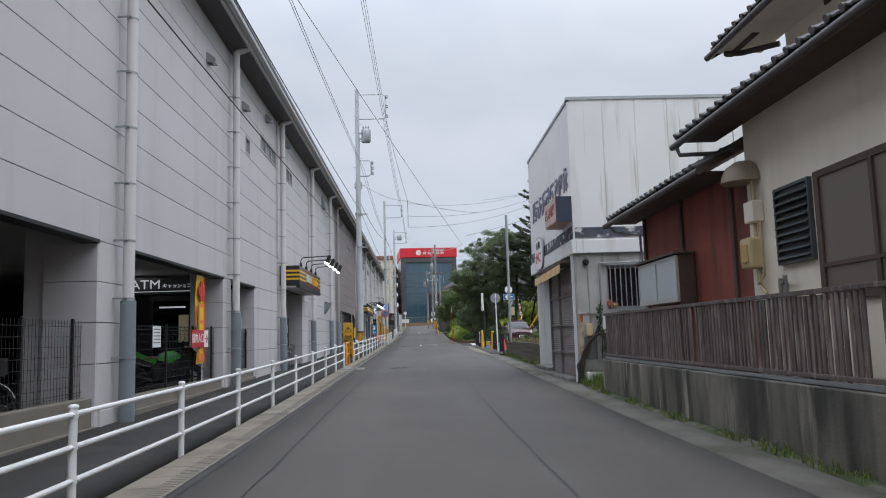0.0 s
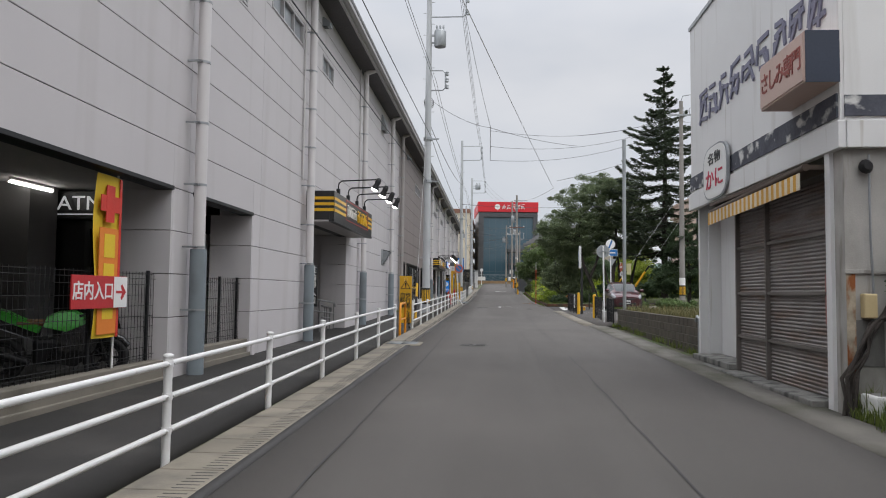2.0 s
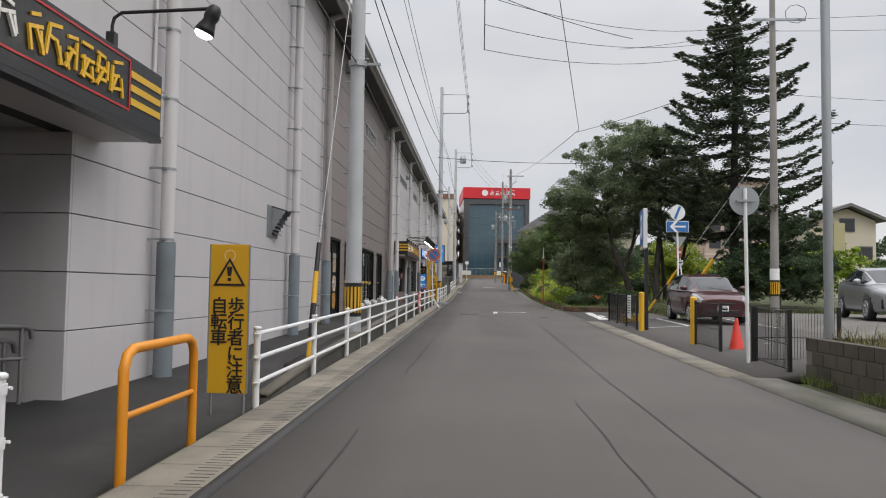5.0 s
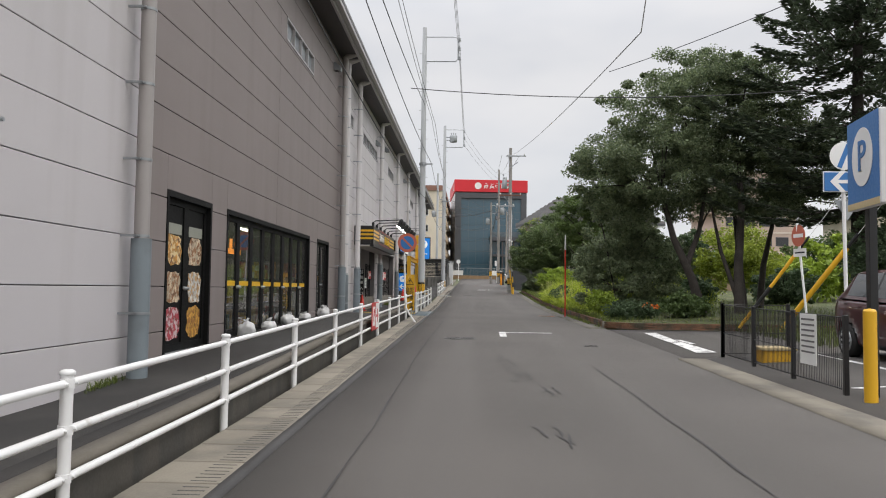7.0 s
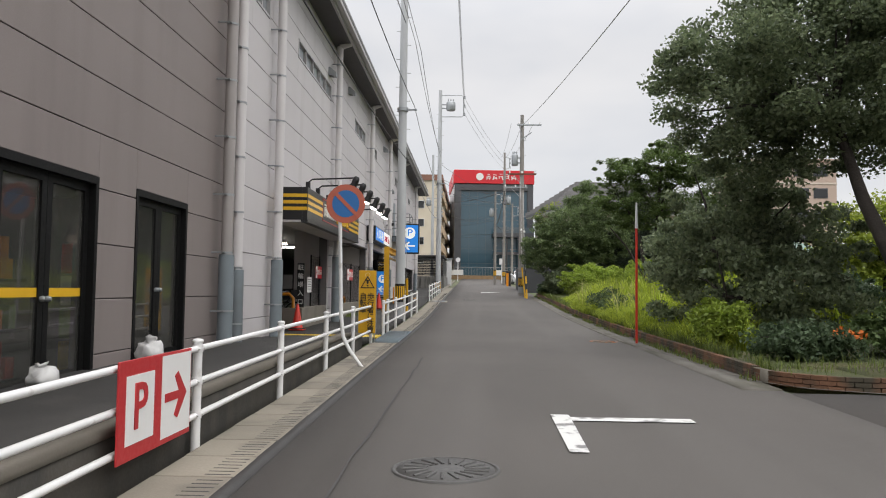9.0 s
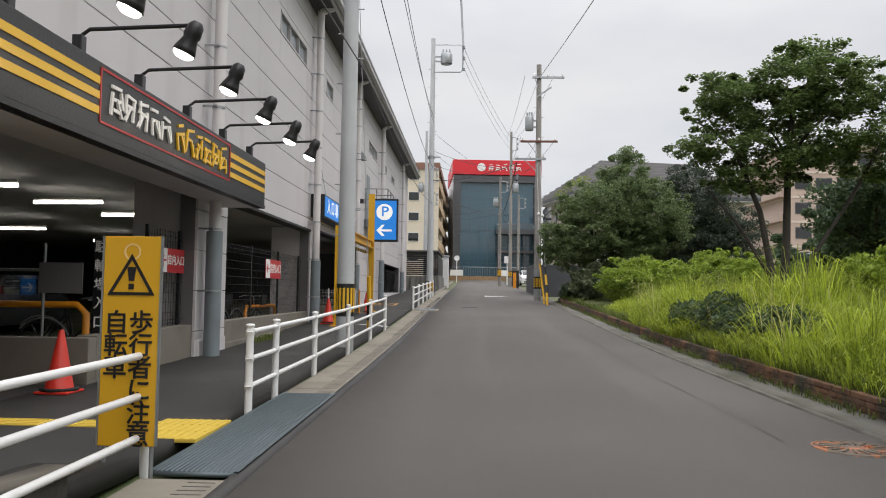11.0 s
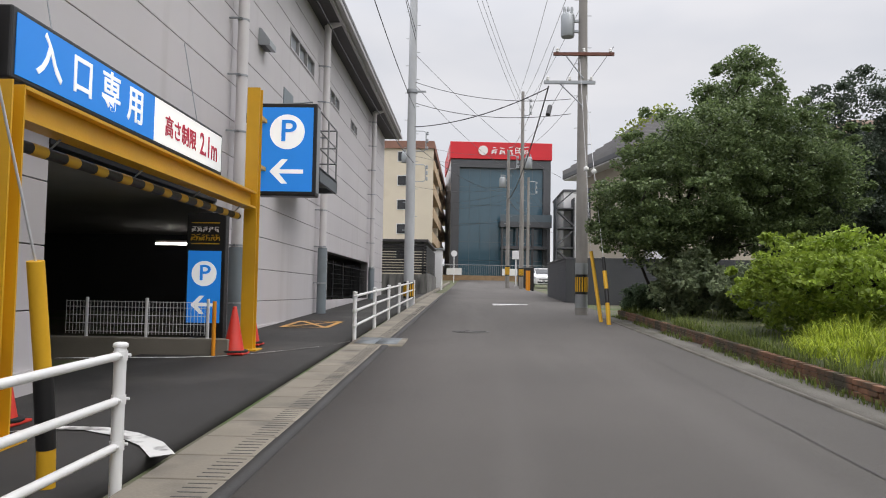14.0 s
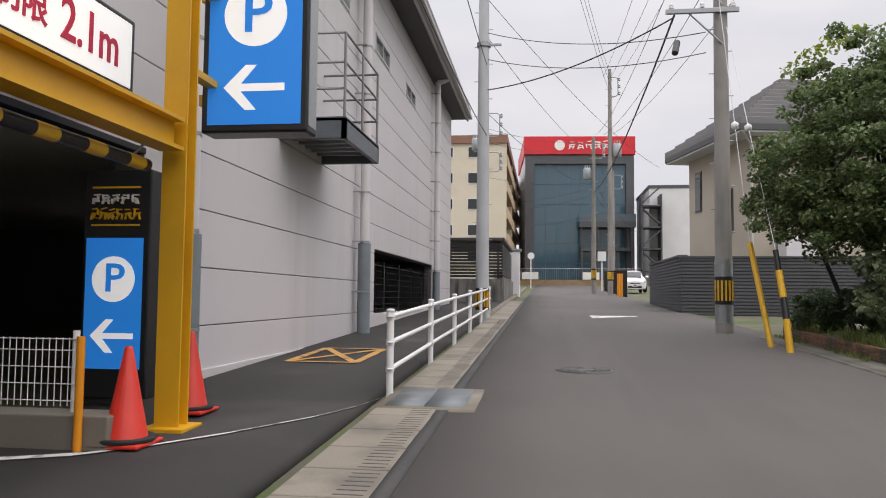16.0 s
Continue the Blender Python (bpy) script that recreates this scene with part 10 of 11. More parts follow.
part("mortar", Shape().slab([3.33, 3.42], [62.5 + 2.5 * k for k in range(16)], lambda x, y: gz(y) + 0.2, 0.3), LOW_CONCRETE, border)
# the border turns the corner along the side road
corner = Shape()
for r in range(3):
    z = gz(62.3) + 0.04 + 0.066 * r
    for k in range(9):
        a = (k + 0.5 + 0.5 * (r % 2)) * math.pi / 18
        corner.box(-0.05, 0.05, -0.1, 0.1, z - 0.028, z + 0.028, m=Matrix.Translation((4.5 - 1.14 * math.cos(a), 62.9 - 1.14 * math.sin(a), 0)) @ Matrix.Rotation(a, 4, "Z"))
    for k in range(70):
        x = 4.62 + 0.213 * k + (0.1 if r % 2 else 0)
        corner.box(x - 0.102, x + 0.102, 61.71, 61.81, z - 0.028, z + 0.028)
tagged(part("corner_bricks", corner, BRICKS, border), kind="stuff")


def leaf_mesh(name, centres, spreads, per, size, stuff, rng, flat=0.0, long=1.6):
    """Many small bent leaves round cluster centres."""
    n = len(centres) * per
    c = np.repeat(np.array(centres), per, axis=0)
    sp = np.repeat(np.array(spreads), per, axis=0)
    d = rng.normal(size=(n, 3))
    d /= np.linalg.norm(d, axis=1)[:, None]
    p = c + d * sp * (rng.random((n, 1)) ** 0.45)
    a = rng.normal(size=(n, 3))
    a[:, 2] *= 1 - flat
    a /= np.linalg.norm(a, axis=1)[:, None]
    b = np.cross(a, rng.normal(size=(n, 3)) * (1, 1, 1) + np.array((0, 0, flat * 3.0)))
    b /= np.linalg.norm(b, axis=1)[:, None] + 1e-9
    s = size * rng.uniform(0.6, 1.3, (n, 1))
    v = np.stack([p - a * s * long * 0.5, p + b * s * 0.5, p + a * s * long * 0.5, p - b * s * 0.5], axis=1).reshape(-1, 3)
    data = bpy.data.meshes.new(name)
    data.from_pydata(v.tolist(), [], np.arange(4 * n).reshape(-1, 4).tolist())
    data.materials.append(stuff)
    return data


def tree(name, label, x, y, z, trunks, blobs, clusters, per, size, stuff, seed, cl=0.7, flat=0.25, category="tree"):
    """trunks: lists of points with radii; blobs: (centre, radii) ellipsoids that the crown fills unevenly."""
    rng = np.random.default_rng(seed)
    t = thing(name, (x, y, z), label, category)
    centres, spreads = [], []
    weights = np.array([b[1][0] * b[1][1] * b[1][2] for b in blobs]) ** 0.7
    for i in rng.choice(len(blobs), clusters, p=weights / weights.sum()):
        c, r = blobs[i]
        d = rng.normal(size=3)
        d /= np.linalg.norm(d)
        out = rng.random() < 0.14
        q = np.array(c) + d * np.array(r) * (rng.uniform(1.0, 1.16) if out else rng.uniform(0.45, 1.05))
        centres.append(q)
        k = cl * (rng.uniform(0.35, 0.6) if out else rng.uniform(0.6, 1.3))
        spreads.append((k, k, k * 0.6))
    for pts, rad in trunks:
        part("trunk", Shape().path(pts, [rad * (1 - 0.6 * i / (len(pts) - 1)) for i in range(len(pts))], 9), BARK, t)
    tops = [Vector(p) for pts, _ in trunks for p in pts[1:]]
    for q in centres[:: max(1, len(centres) // 16)]:
        q = Vector(q)
        a = min(tops, key=lambda p: (p - q).length + max(0, p.z - q.z))
        mid = a.lerp(q, 0.5) + Vector((0, 0, 0.15 * (q - a).length * 0.5))
        part("limb", Shape().path([a, mid, q], [0.05, 0.03, 0.012], 5), BARK, t)
    part("crown", leaf_mesh("crown", centres, spreads, per, size, stuff, rng, flat), stuff, t, "leafy crown")
    return t


# camphor-like group at the corner
tree("broadleaf_tree", "dark-leaved broadleaf tree with a leaning trunk", 6.8, 66, 1.0, [([(7.3, 65.5, 0.8), (6.9, 65.5, 2.2), (6.3, 65.6, 3.6), (6.0, 66, 5.2)], 0.19), ([(6.7, 65.5, 2.6), (7.3, 66.0, 3.9), (7.7, 66.5, 5.6)], 0.12)],
     [((5.4, 66.5, 6.3), (2.3, 2.6, 1.7)), ((6.6, 66.5, 7.8), (2.5, 2.6, 1.8)), ((4.2, 67, 6.0), (1.5, 2.0, 1.0)), ((7.2, 66, 9.3), (1.7, 2.0, 1.2)), ((6.6, 66, 5.6), (1.9, 2.0, 0.9)), ((5.3, 66.5, 4.8), (1.5, 1.8, 0.7)), ((7.4, 66.8, 4.9), (1.2, 1.4, 0.6))], 330, 300, 0.058, CORNER_LEAF, 11, cl=0.5)
tree("broadleaf_tree", "tall dark broadleaf tree with several trunks", 8.9, 66.5, 1.0, [([(8.2, 64.6, 0.8), (8.3, 65, 2.6), (8.6, 65.5, 4.8), (8.8, 66.5, 7)], 0.19), ([(9.4, 67.5, 0.8), (9.2, 67.5, 3.0), (9.0, 67.5, 5.2)], 0.15), ([(10.0, 67.8, 0.8), (10.2, 67.8, 2.8), (10.7, 67.8, 5.0)], 0.15), ([(8.2, 64.7, 1.4), (7.8, 65.3, 3.2), (7.7, 66, 4.9)], 0.09)],
     [((8.4, 67, 8.0), (2.4, 2.6, 2.1)), ((10.0, 67, 7.4), (2.5, 2.6, 1.8)), ((9.2, 67, 6.0), (2.8, 2.4, 1.2)), ((9.0, 67, 9.5), (1.9, 2.0, 1.2)), ((11.6, 67.5, 6.6), (1.8, 2.0, 1.3)), ((9.8, 67, 5.0), (1.7, 1.8, 0.6)), ((11.8, 67.8, 5.1), (1.6, 1.6, 0.7))], 340, 300, 0.058, CORNER_LEAF, 12, cl=0.5)
tree("oleander", "tall grey-green oleander bush near the border", 4.9, 68.5, 0.9, [([(4.9, 68.5, 0.8), (4.8, 68.5, 1.8), (4.6, 68.5, 2.8)], 0.05), ([(5.1, 68.6, 0.8), (5.4, 68.7, 2.0), (5.6, 68.8, 3.0)], 0.05)],
     [((5.0, 68.9, 2.4), (1.5, 1.6, 1.4)), ((5.2, 69.0, 3.8), (1.4, 1.4, 1.1)), ((6.1, 67.6, 1.9), (1.1, 1.2, 0.9)), ((6.6, 68.6, 3.0), (1.0, 1.2, 1.0)), ((4.6, 70.6, 2.5), (1.1, 1.4, 1.4))], 300, 130, 0.07, LEAF[2], 13, cl=0.42, category="shrub", flat=0.0)
tree("broadleaf_tree", "small fresh green tree behind the corner group", 12.2, 76, 1.0, [([(12.2, 76, 0.8), (12.2, 76, 2.8)], 0.1)], [((12.0, 76, 3.8), (1.5, 1.6, 1.2)), ((13.2, 76, 2.8), (1.6, 1.4, 0.9)), ((11.0, 76, 2.6), (1.0, 1.2, 0.8))], 130, 130, 0.09, LEAF[3], 14)
tree("broadleaf_tree", "fresh green trees at the park's far side", 20, 82, 1.0, [([(20, 82, 0.8), (20, 82, 3)], 0.15), ([(25, 84, 0.8), (25, 84, 3)], 0.15)], [((20, 82, 3.4), (3.0, 2, 1.8)), ((25, 84, 3.4), (3.2, 2, 2.0)), ((16.5, 80, 2.4), (2.2, 2, 1.2))], 130, 90, 0.2, LEAF[5], 15)
tree("pine", "dense rounded pine behind the concrete pole", 12.9, 61.6, 0.9, [([(12.9, 61.6, 0.5), (12.9, 61.6, 3.2), (12.8, 61.6, 5.4)], 0.15)], [((12.9, 61.6, 3.1), (2.3, 1.7, 1.9)), ((12.8, 61.6, 5.1), (1.6, 1.3, 1.2)), ((14.0, 61.8, 2.6), (1.6, 1.4, 1.3)), ((11.6, 61.6, 2.6), (1.3, 1.2, 1.2))], 300, 200, 0.065, LEAF[0], 16, cl=0.42)

# tall conifer: drooping tiers of branches
rng = np.random.default_rng(5)
CX, CY, CZ0, CZ1 = 11.8, 64.0, 0.8, 17.9
t = thing("conifer", (CX, CY, CZ0), "tall dark conifer with drooping tiers and gaps", "tree")
part("trunk", Shape().path([(CX, CY, CZ0), (CX, CY, 6), (CX + 0.1, CY, 12), (CX, CY, CZ1)], [0.26, 0.2, 0.11, 0.03], 10), BARK, t)
quads = []
z = 4.6
while z < CZ1 - 0.2:
    f = (z - 3.0) / (CZ1 - 3.0)
    reach = min(4.9, 8.3 * (1 - f) ** 1.05 + 0.22)
    count = 11 if f < 0.75 else 7
    for k in range(count):
        if rng.random() < 0.2:
            continue
        a = math.tau * (k + rng.uniform(-0.35, 0.35)) / count
        r = reach * rng.uniform(0.55, 1.15)
        root = np.array((CX, CY, z + rng.uniform(-0.3, 0.3)))
        d = np.array((math.cos(a), math.sin(a), 0.0))
        side = np.array((-math.sin(a), math.cos(a), 0.0))
        n = int(50 + 115 * r)
        u = rng.random(n) ** 0.8
        sag = -0.32 * r * u * (1 - u) + 0.13 * r * u * u
        w = (0.05 + 0.24 * min(1.0, r / 2.0)) * (1.06 - u) ** 0.7 * 2.0
        off = rng.uniform(-1, 1, n) * w
        p = root + np.outer(u * r, d) + np.outer(off, side) + np.outer(sag + rng.normal(0, 0.05, n) - 0.12 * np.abs(off), (0, 0, 1.0))
        lean = np.outer(np.full(n, 0.8), d) + np.outer(np.sign(off) * rng.uniform(0.2, 0.9, n), side) + np.outer(rng.uniform(-0.3, 0.35, n), (0, 0, 1.0))
        lean /= np.linalg.norm(lean, axis=1)[:, None]
        across = np.cross(lean, rng.normal(size=(n, 3)) * 0.5 + np.array((0, 0, 1.0)))
        across /= np.linalg.norm(across, axis=1)[:, None]
        size = rng.uniform(0.1, 0.2, (n, 1))
        quads.append(np.stack([p - lean * size * 0.6, p + across * size * 0.28, p + lean * size * 0.9, p - across * size * 0.28], axis=1).reshape(-1, 3))
        pts = [Vector(root + d * r * v) + Vector((0, 0, r * (-0.32 * v * (1 - v) + 0.13 * v * v))) for v in (0.0, 0.35, 0.7, 1.0)]
        part("branch", Shape().path(pts, [0.05 * (1 - f) + 0.015, 0.035 * (1 - f) + 0.012, 0.02, 0.006], 5), BARK, t)
    z += 0.62 + 0.42 * (1 - f)
quads = np.concatenate(quads)
data = bpy.data.meshes.new("needles")
data.from_pydata(quads.tolist(), [], np.arange(len(quads)).reshape(-1, 4).tolist())
NEEDLE = leafy("conifer_needles", (0.075, 0.1, 0.066), 0.6, 0.4, 0.3)
data.materials.append(NEEDLE)
part("needles", data, NEEDLE, t, "dark needle sprays")

# spreading tree over the tall grass: airy flat layers
tree("spreading_tree", "spreading tree with airy layered foliage over the grass", 5.9, 80.2, 1.1,
     [([(5.8, 80.2, 0.9), (5.75, 80.2, 2.4), (5.5, 80.2, 3.8), (5.0, 80.3, 5.2)], 0.1), ([(5.95, 80.3, 0.9), (6.1, 80.3, 3.0), (6.2, 80.4, 5.0), (6.4, 80.5, 6.6)], 0.11), ([(6.0, 80.2, 1.2), (6.6, 80.2, 2.8), (7.4, 80.2, 4.0)], 0.07), ([(5.7, 80.2, 2.4), (5.0, 80.3, 3.6), (4.4, 80.3, 4.3)], 0.05)],
     [((6.7, 80.5, 7.3), (0.9, 1.0, 0.3)), ((6.5, 80.5, 6.8), (1.5, 1.5, 0.35)), ((4.9, 80.5, 6.5), (1.1, 1.3, 0.38)), ((7.5, 80.5, 6.4), (1.3, 1.4, 0.42)), ((5.9, 80.5, 6.0), (1.6, 1.4, 0.4)), ((4.6, 80.4, 5.3), (1.05, 1.2, 0.34)), ((7.4, 80.4, 5.4), (1.4, 1.4, 0.4)), ((6.1, 80.4, 4.95), (1.4, 1.3, 0.34)), ((8.2, 80.4, 4.8), (0.9, 1.0, 0.32)), ((5.3, 80.4, 4.5), (0.8, 0.9, 0.28))], 560, 100, 0.058, LAYER_LEAF, 21, cl=0.27, flat=0.65)
# rounded evergreen trees before the grey wall
t = tree("evergreen_tree", "rounded evergreen tree with many thin leaning stems", 4.5, 98.6, 1.5, [([(4.3, 98.6, 1.3), (3.9, 98.6, 2.4), (3.4, 98.5, 3.6)], 0.06), ([(4.5, 98.7, 1.3), (4.6, 98.7, 2.8), (4.8, 98.7, 4.4)], 0.08), ([(4.4, 98.4, 1.3), (4.3, 98.2, 2.8)], 0.05), ([(4.7, 98.6, 1.3), (5.3, 98.6, 2.8), (5.8, 98.6, 4.2)], 0.06)],
     [((4.6, 97.6, 4.7), (2.1, 2.4, 1.3)), ((5.3, 97.4, 6.0), (1.9, 2.2, 1.35)), ((6.0, 97.5, 7.2), (1.15, 1.3, 1.0)), ((6.15, 97.6, 8.1), (0.5, 0.6, 0.55)), ((3.2, 98.2, 4.6), (0.9, 1.3, 0.9)), ((7.2, 97.6, 5.4), (1.8, 2.0, 1.7)), ((5.2, 97.8, 3.9), (2.2, 2.0, 0.7)), ((3.9, 98.0, 5.7), (0.9, 1.2, 0.9)), ((3.1, 97.8, 3.9), (0.8, 1.2, 0.6)), ((3.9, 97.2, 3.5), (1.0, 1.2, 0.5))], 860, 170, 0.055, EVERGREEN, 22, cl=0.38, flat=0.35)
part("new_shoots", leaf_mesh("new_shoots", [(3.6, 98.8, 6.9), (3.3, 98.8, 6.6), (4.0, 98.8, 7.1), (3.7, 98.7, 6.2), (4.4, 98.9, 7.3)], [(0.35, 0.3, 0.2)] * 5, 70, 0.07, LEAF[3], np.random.default_rng(6), 0.2), LEAF[3], t, "yellow-green new shoots")
t.children[-1]["kind"] = "stuff"
tree("evergreen_tree", "grey-green spiky evergreen tree joined to its neighbour", 9.2, 99.4, 1.5, [([(9.0, 99.4, 1.3), (8.9, 99.4, 3.0), (8.8, 99.4, 5.0)], 0.1), ([(9.3, 99.4, 1.3), (9.9, 99.4, 3.4)], 0.07)],
     [((9.0, 99.4, 5.0), (2.4, 2.0, 1.9)), ((9.7, 99.4, 7.0), (1.8, 1.7, 1.4)), ((11.2, 99.4, 4.6), (1.7, 1.5, 1.5)), ((8.0, 99.2, 3.8), (1.7, 1.5, 1.1))], 400, 170, 0.06, LEAF[4], 23, cl=0.45)
tree("evergreen_tree", "dark evergreen tree at the edge of the bed", 9.2, 82.5, 1.3, [([(9.2, 82.5, 1.0), (9.2, 82.5, 3.2)], 0.1)], [((9.2, 82.5, 4.0), (1.5, 1.6, 1.1)), ((10.2, 82.5, 3.4), (1.4, 1.5, 1.0))], 170, 170, 0.07, LEAF[0], 24, cl=0.5)


def shrub(label, x, y, rx, ry, h, stuff, seed, size=0.07, n=70, per=110, name="shrub"):
    z = bed_z(x, y)
    return tree(name, label, x, y, z, [([(x, y, z - 0.05), (x, y, z + h * 0.4)], 0.03), ([(x + 0.15, y, z - 0.05), (x + 0.3 * rx, y, z + h * 0.5)], 0.02)], [((x, y, z + h * 0.48), (rx * 0.85, ry * 0.85, h * 0.45))], n, per, size, stuff, seed, cl=0.26, category="shrub")


for k, (x, y, ry, h) in enumerate(((3.95, 79.9, 0.9, 0.75), (4.05, 78.2, 0.8, 0.9), (3.95, 76.7, 0.8, 0.7), (4.1, 75.4, 0.7, 0.8))):
    shrub("low dark leafy shrub among the grass at the border", x, y, 0.45, ry, h, LEAF[0], 131 + k, 0.06, 60, 70)
shrub("bright green rounded shrub behind the grass", 7.4, 78.0, 1.4, 1.4, 2.1, LEAF[5], 32, 0.055, 150, 140)
shrub("broad bright green hedge mass in the bed", 5.4, 91.3, 1.9, 2.3, 2.0, LEAF[5], 33, 0.06, 260, 130)
shrub("broad bright green hedge mass in the bed", 8.4, 91.8, 2.0, 2.0, 2.0, LEAF[5], 34, 0.06, 220, 120)
shrub("broad bright green hedge mass in the bed", 11.0, 93.6, 1.8, 1.6, 1.8, LEAF[3], 35, 0.055, 150, 130)
shrub("broad-leaved grey-green shrub beside the evergreen", 4.25, 96.4, 0.85, 1.0, 1.7, LEAF[2], 36, 0.08, 110, 100)
shrub("loose grey-green undergrowth below the evergreen", 5.3, 95.0, 0.9, 0.9, 1.2, LEAF[2], 47, 0.07, 80, 100)
shrub("loose dark undergrowth below the evergreen", 4.6, 97.9, 0.9, 1.1, 0.9, LEAF[0], 48, 0.06, 80, 110)
shrub("low dark shrub at the border's end", 3.8, 99.3, 0.45, 0.9, 0.7, LEAF[0], 37, 0.05)
shrub("rounded shrub on the lawn", 6.3, 64.3, 0.75, 0.8, 0.85, LEAF[1], 39, 0.06)
fl = shrub("low dark hedge with a few orange flowers", 4.5, 64.0, 0.9, 0.6, 0.6, LEAF[0], 40, 0.055)
part("flowers", leaf_mesh("flowers", [(4.95, 63.6, bed_z(5, 63.6) + 0.45), (5.2, 63.7, bed_z(5, 63.7) + 0.4)], [(0.2, 0.15, 0.08)] * 2, 30, 0.05, material("orange_petals", (0.6, 0.15, 0.02), 0.6, var=0.2), np.random.default_rng(3)), RED_PLASTIC, fl, "orange flowers")
shrub("green shrub in the weedy bed", 3.95, 66.2, 0.5, 0.9, 0.95, LEAF[5], 41, 0.06)
for k, (x, y, rx, h) in enumerate(((13.5, 92, 2.6, 4.2), (25.0, 96, 3.2, 4.6), (31.5, 98, 3.4, 5.4), (38.5, 100, 3.6, 6.0), (9.8, 100.5, 1.6, 4.4))):
    z = bed_z(9, min(99, y)) - 0.1
    tree("broadleaf_tree", "dense green tree at the far side of the park", x, y, z, [([(x, y, z - 0.2), (x + 0.1, y, z + h * 0.5)], 0.14)], [((x, y, z + h * 0.45), (rx, 1.8, h * 0.4)), ((x + 0.8, y, z + h * 0.72), (rx * 0.6, 1.4, h * 0.28)), ((x - rx * 0.5, y, z + h * 0.3), (rx * 0.6, 1.4, h * 0.28))], 150, 90, 0.16, (LEAF[0], LEAF[1], LEAF[5])[k % 3], 150 + k, cl=0.6)
shrub("dark shrub under the trees", 8.6, 71.0, 1.0, 0.9, 1.3, LEAF[0], 42, 0.07, 110)
shrub("dark shrub behind the trees", 12.5, 71.5, 1.7, 1.0, 1.7, LEAF[0], 43, 0.08, 120)
z = 0.86
tree("shrub", "low clipped azalea in the lot", 6.2, 37.3, 0.86, [([(6.2, 37.3, 0.8), (6.2, 37.3, 1.1)], 0.02)], [((6.2, 37.3, 1.05), (0.9, 0.6, 0.25))], 60, 110, 0.05, LEAF[1], 44, cl=0.22, category="shrub")
tree("shrub", "hedge at the gravel parking's far side", 22, 60, 0.8, [([(22, 60, 0.7), (22, 60, 1.1)], 0.03)], [((18, 60, 1.1), (3.0, 0.8, 0.6)), ((24, 60, 1.3), (3.0, 0.8, 0.7)), ((28, 60, 1.7), (3.0, 1.0, 1.2)), ((23, 64, 2.1), (2.6, 1.0, 1.5)), ((27.5, 64, 2.4), (2.8, 1.0, 1.8)), ((21, 66, 2.2), (2.5, 1.2, 1.5)), ((27, 70, 2.5), (4, 1.2, 1.7))], 300, 120, 0.11, LEAF[1], 45, cl=0.5, category="shrub")
tree("broadleaf_tree", "dark reddish tree by the gabled house", 30, 66, 0.8, [([(30, 66, 0.7), (30, 66, 3)], 0.12)], [((30, 66, 4.2), (2.4, 1.5, 1.9))], 80, 90, 0.16, LEAF[2], 46)


def blades(name, spots, height, width, stuff, seed, label, category="grass", lean=0.35):
    """Tufts of bent blades: (x, y, z, scale) for each."""
    rng = np.random.default_rng(seed)
    n = len(spots)
    p = np.array([s[:3] for s in spots])
    h = height * np.array([s[3] for s in spots])[:, None] * rng.uniform(0.6, 1.2, (n, 1))
    a = rng.uniform(0, math.tau, n)
    d = np.stack([np.cos(a), np.sin(a), np.zeros(n)], axis=1)
    side = np.stack([-np.sin(a), np.cos(a), np.zeros(n)], axis=1) * width
    up = np.array((0, 0, 1.0))
    m1, m2 = p + up * h * 0.55 + d * h * lean * 0.3, p + up * h * rng.uniform(0.8, 1.0, (n, 1)) + d * h * lean * rng.uniform(0.6, 1.6, (n, 1))
    v = np.stack([p - side, p + side, m1 + side * 0.8, m1 - side * 0.8, m2], axis=1).reshape(-1, 3)
    f = []
    for k in range(n):
        o = 5 * k
        f += [(o, o + 1, o + 2, o + 3), (o + 3, o + 2, o + 4)]
    data = bpy.data.meshes.new(name)
    data.from_pydata(v.tolist(), [], f)
    data.materials.append(stuff)
    return tagged(new(name, data), label, category, "", "stuff")


def tussocks(name, clumps, blades_each, width, stuff, seed, label):
    """Arching blades that fan out of clumps: (x, y, z, height, radius)."""
    rng = np.random.default_rng(seed)
    c = np.repeat(np.array(clumps), blades_each, axis=0)
    n = len(c)
    a = rng.uniform(0, math.tau, n)
    d = np.stack([np.cos(a), np.sin(a), np.zeros(n)], axis=1)
    side = np.stack([-np.sin(a), np.cos(a), np.zeros(n)], axis=1)
    out = rng.random(n) ** 0.6
    p = c[:, :3] + d * (c[:, 4] * 0.5 * out)[:, None]
    h = (c[:, 3] * rng.uniform(0.55, 1.12, n))[:, None]
    lean = (rng.uniform(0.15, 1.05, n) * (0.45 + out))[:, None]
    up = np.array((0, 0, 1.0))
    w = width * rng.uniform(0.6, 1.3, (n, 1))
    m1 = p + up * h * 0.5 + d * h * lean * 0.18
    m2 = p + up * h * (0.9 - 0.1 * lean) + d * h * lean * 0.5
    m3 = p + up * h * (1.02 - 0.42 * lean) + d * h * lean * 0.95
    v = np.stack([p - side * w, p + side * w, m1 - side * w, m1 + side * w, m2 - side * w * 0.7, m2 + side * w * 0.7, m3], axis=1).reshape(-1, 3)
    o = 7 * np.arange(n)[:, None]
    quads = np.concatenate([o + np.array((0, 1, 3, 2)), o + np.array((2, 3, 5, 4))]).tolist()
    tips = (o + np.array((4, 5, 6))).tolist()
    data = bpy.data.meshes.new(name)
    data.from_pydata(v.tolist(), [], quads + tips)
    data.materials.append(stuff)
    return tagged(new(name, data), label, "grass", "", "stuff")


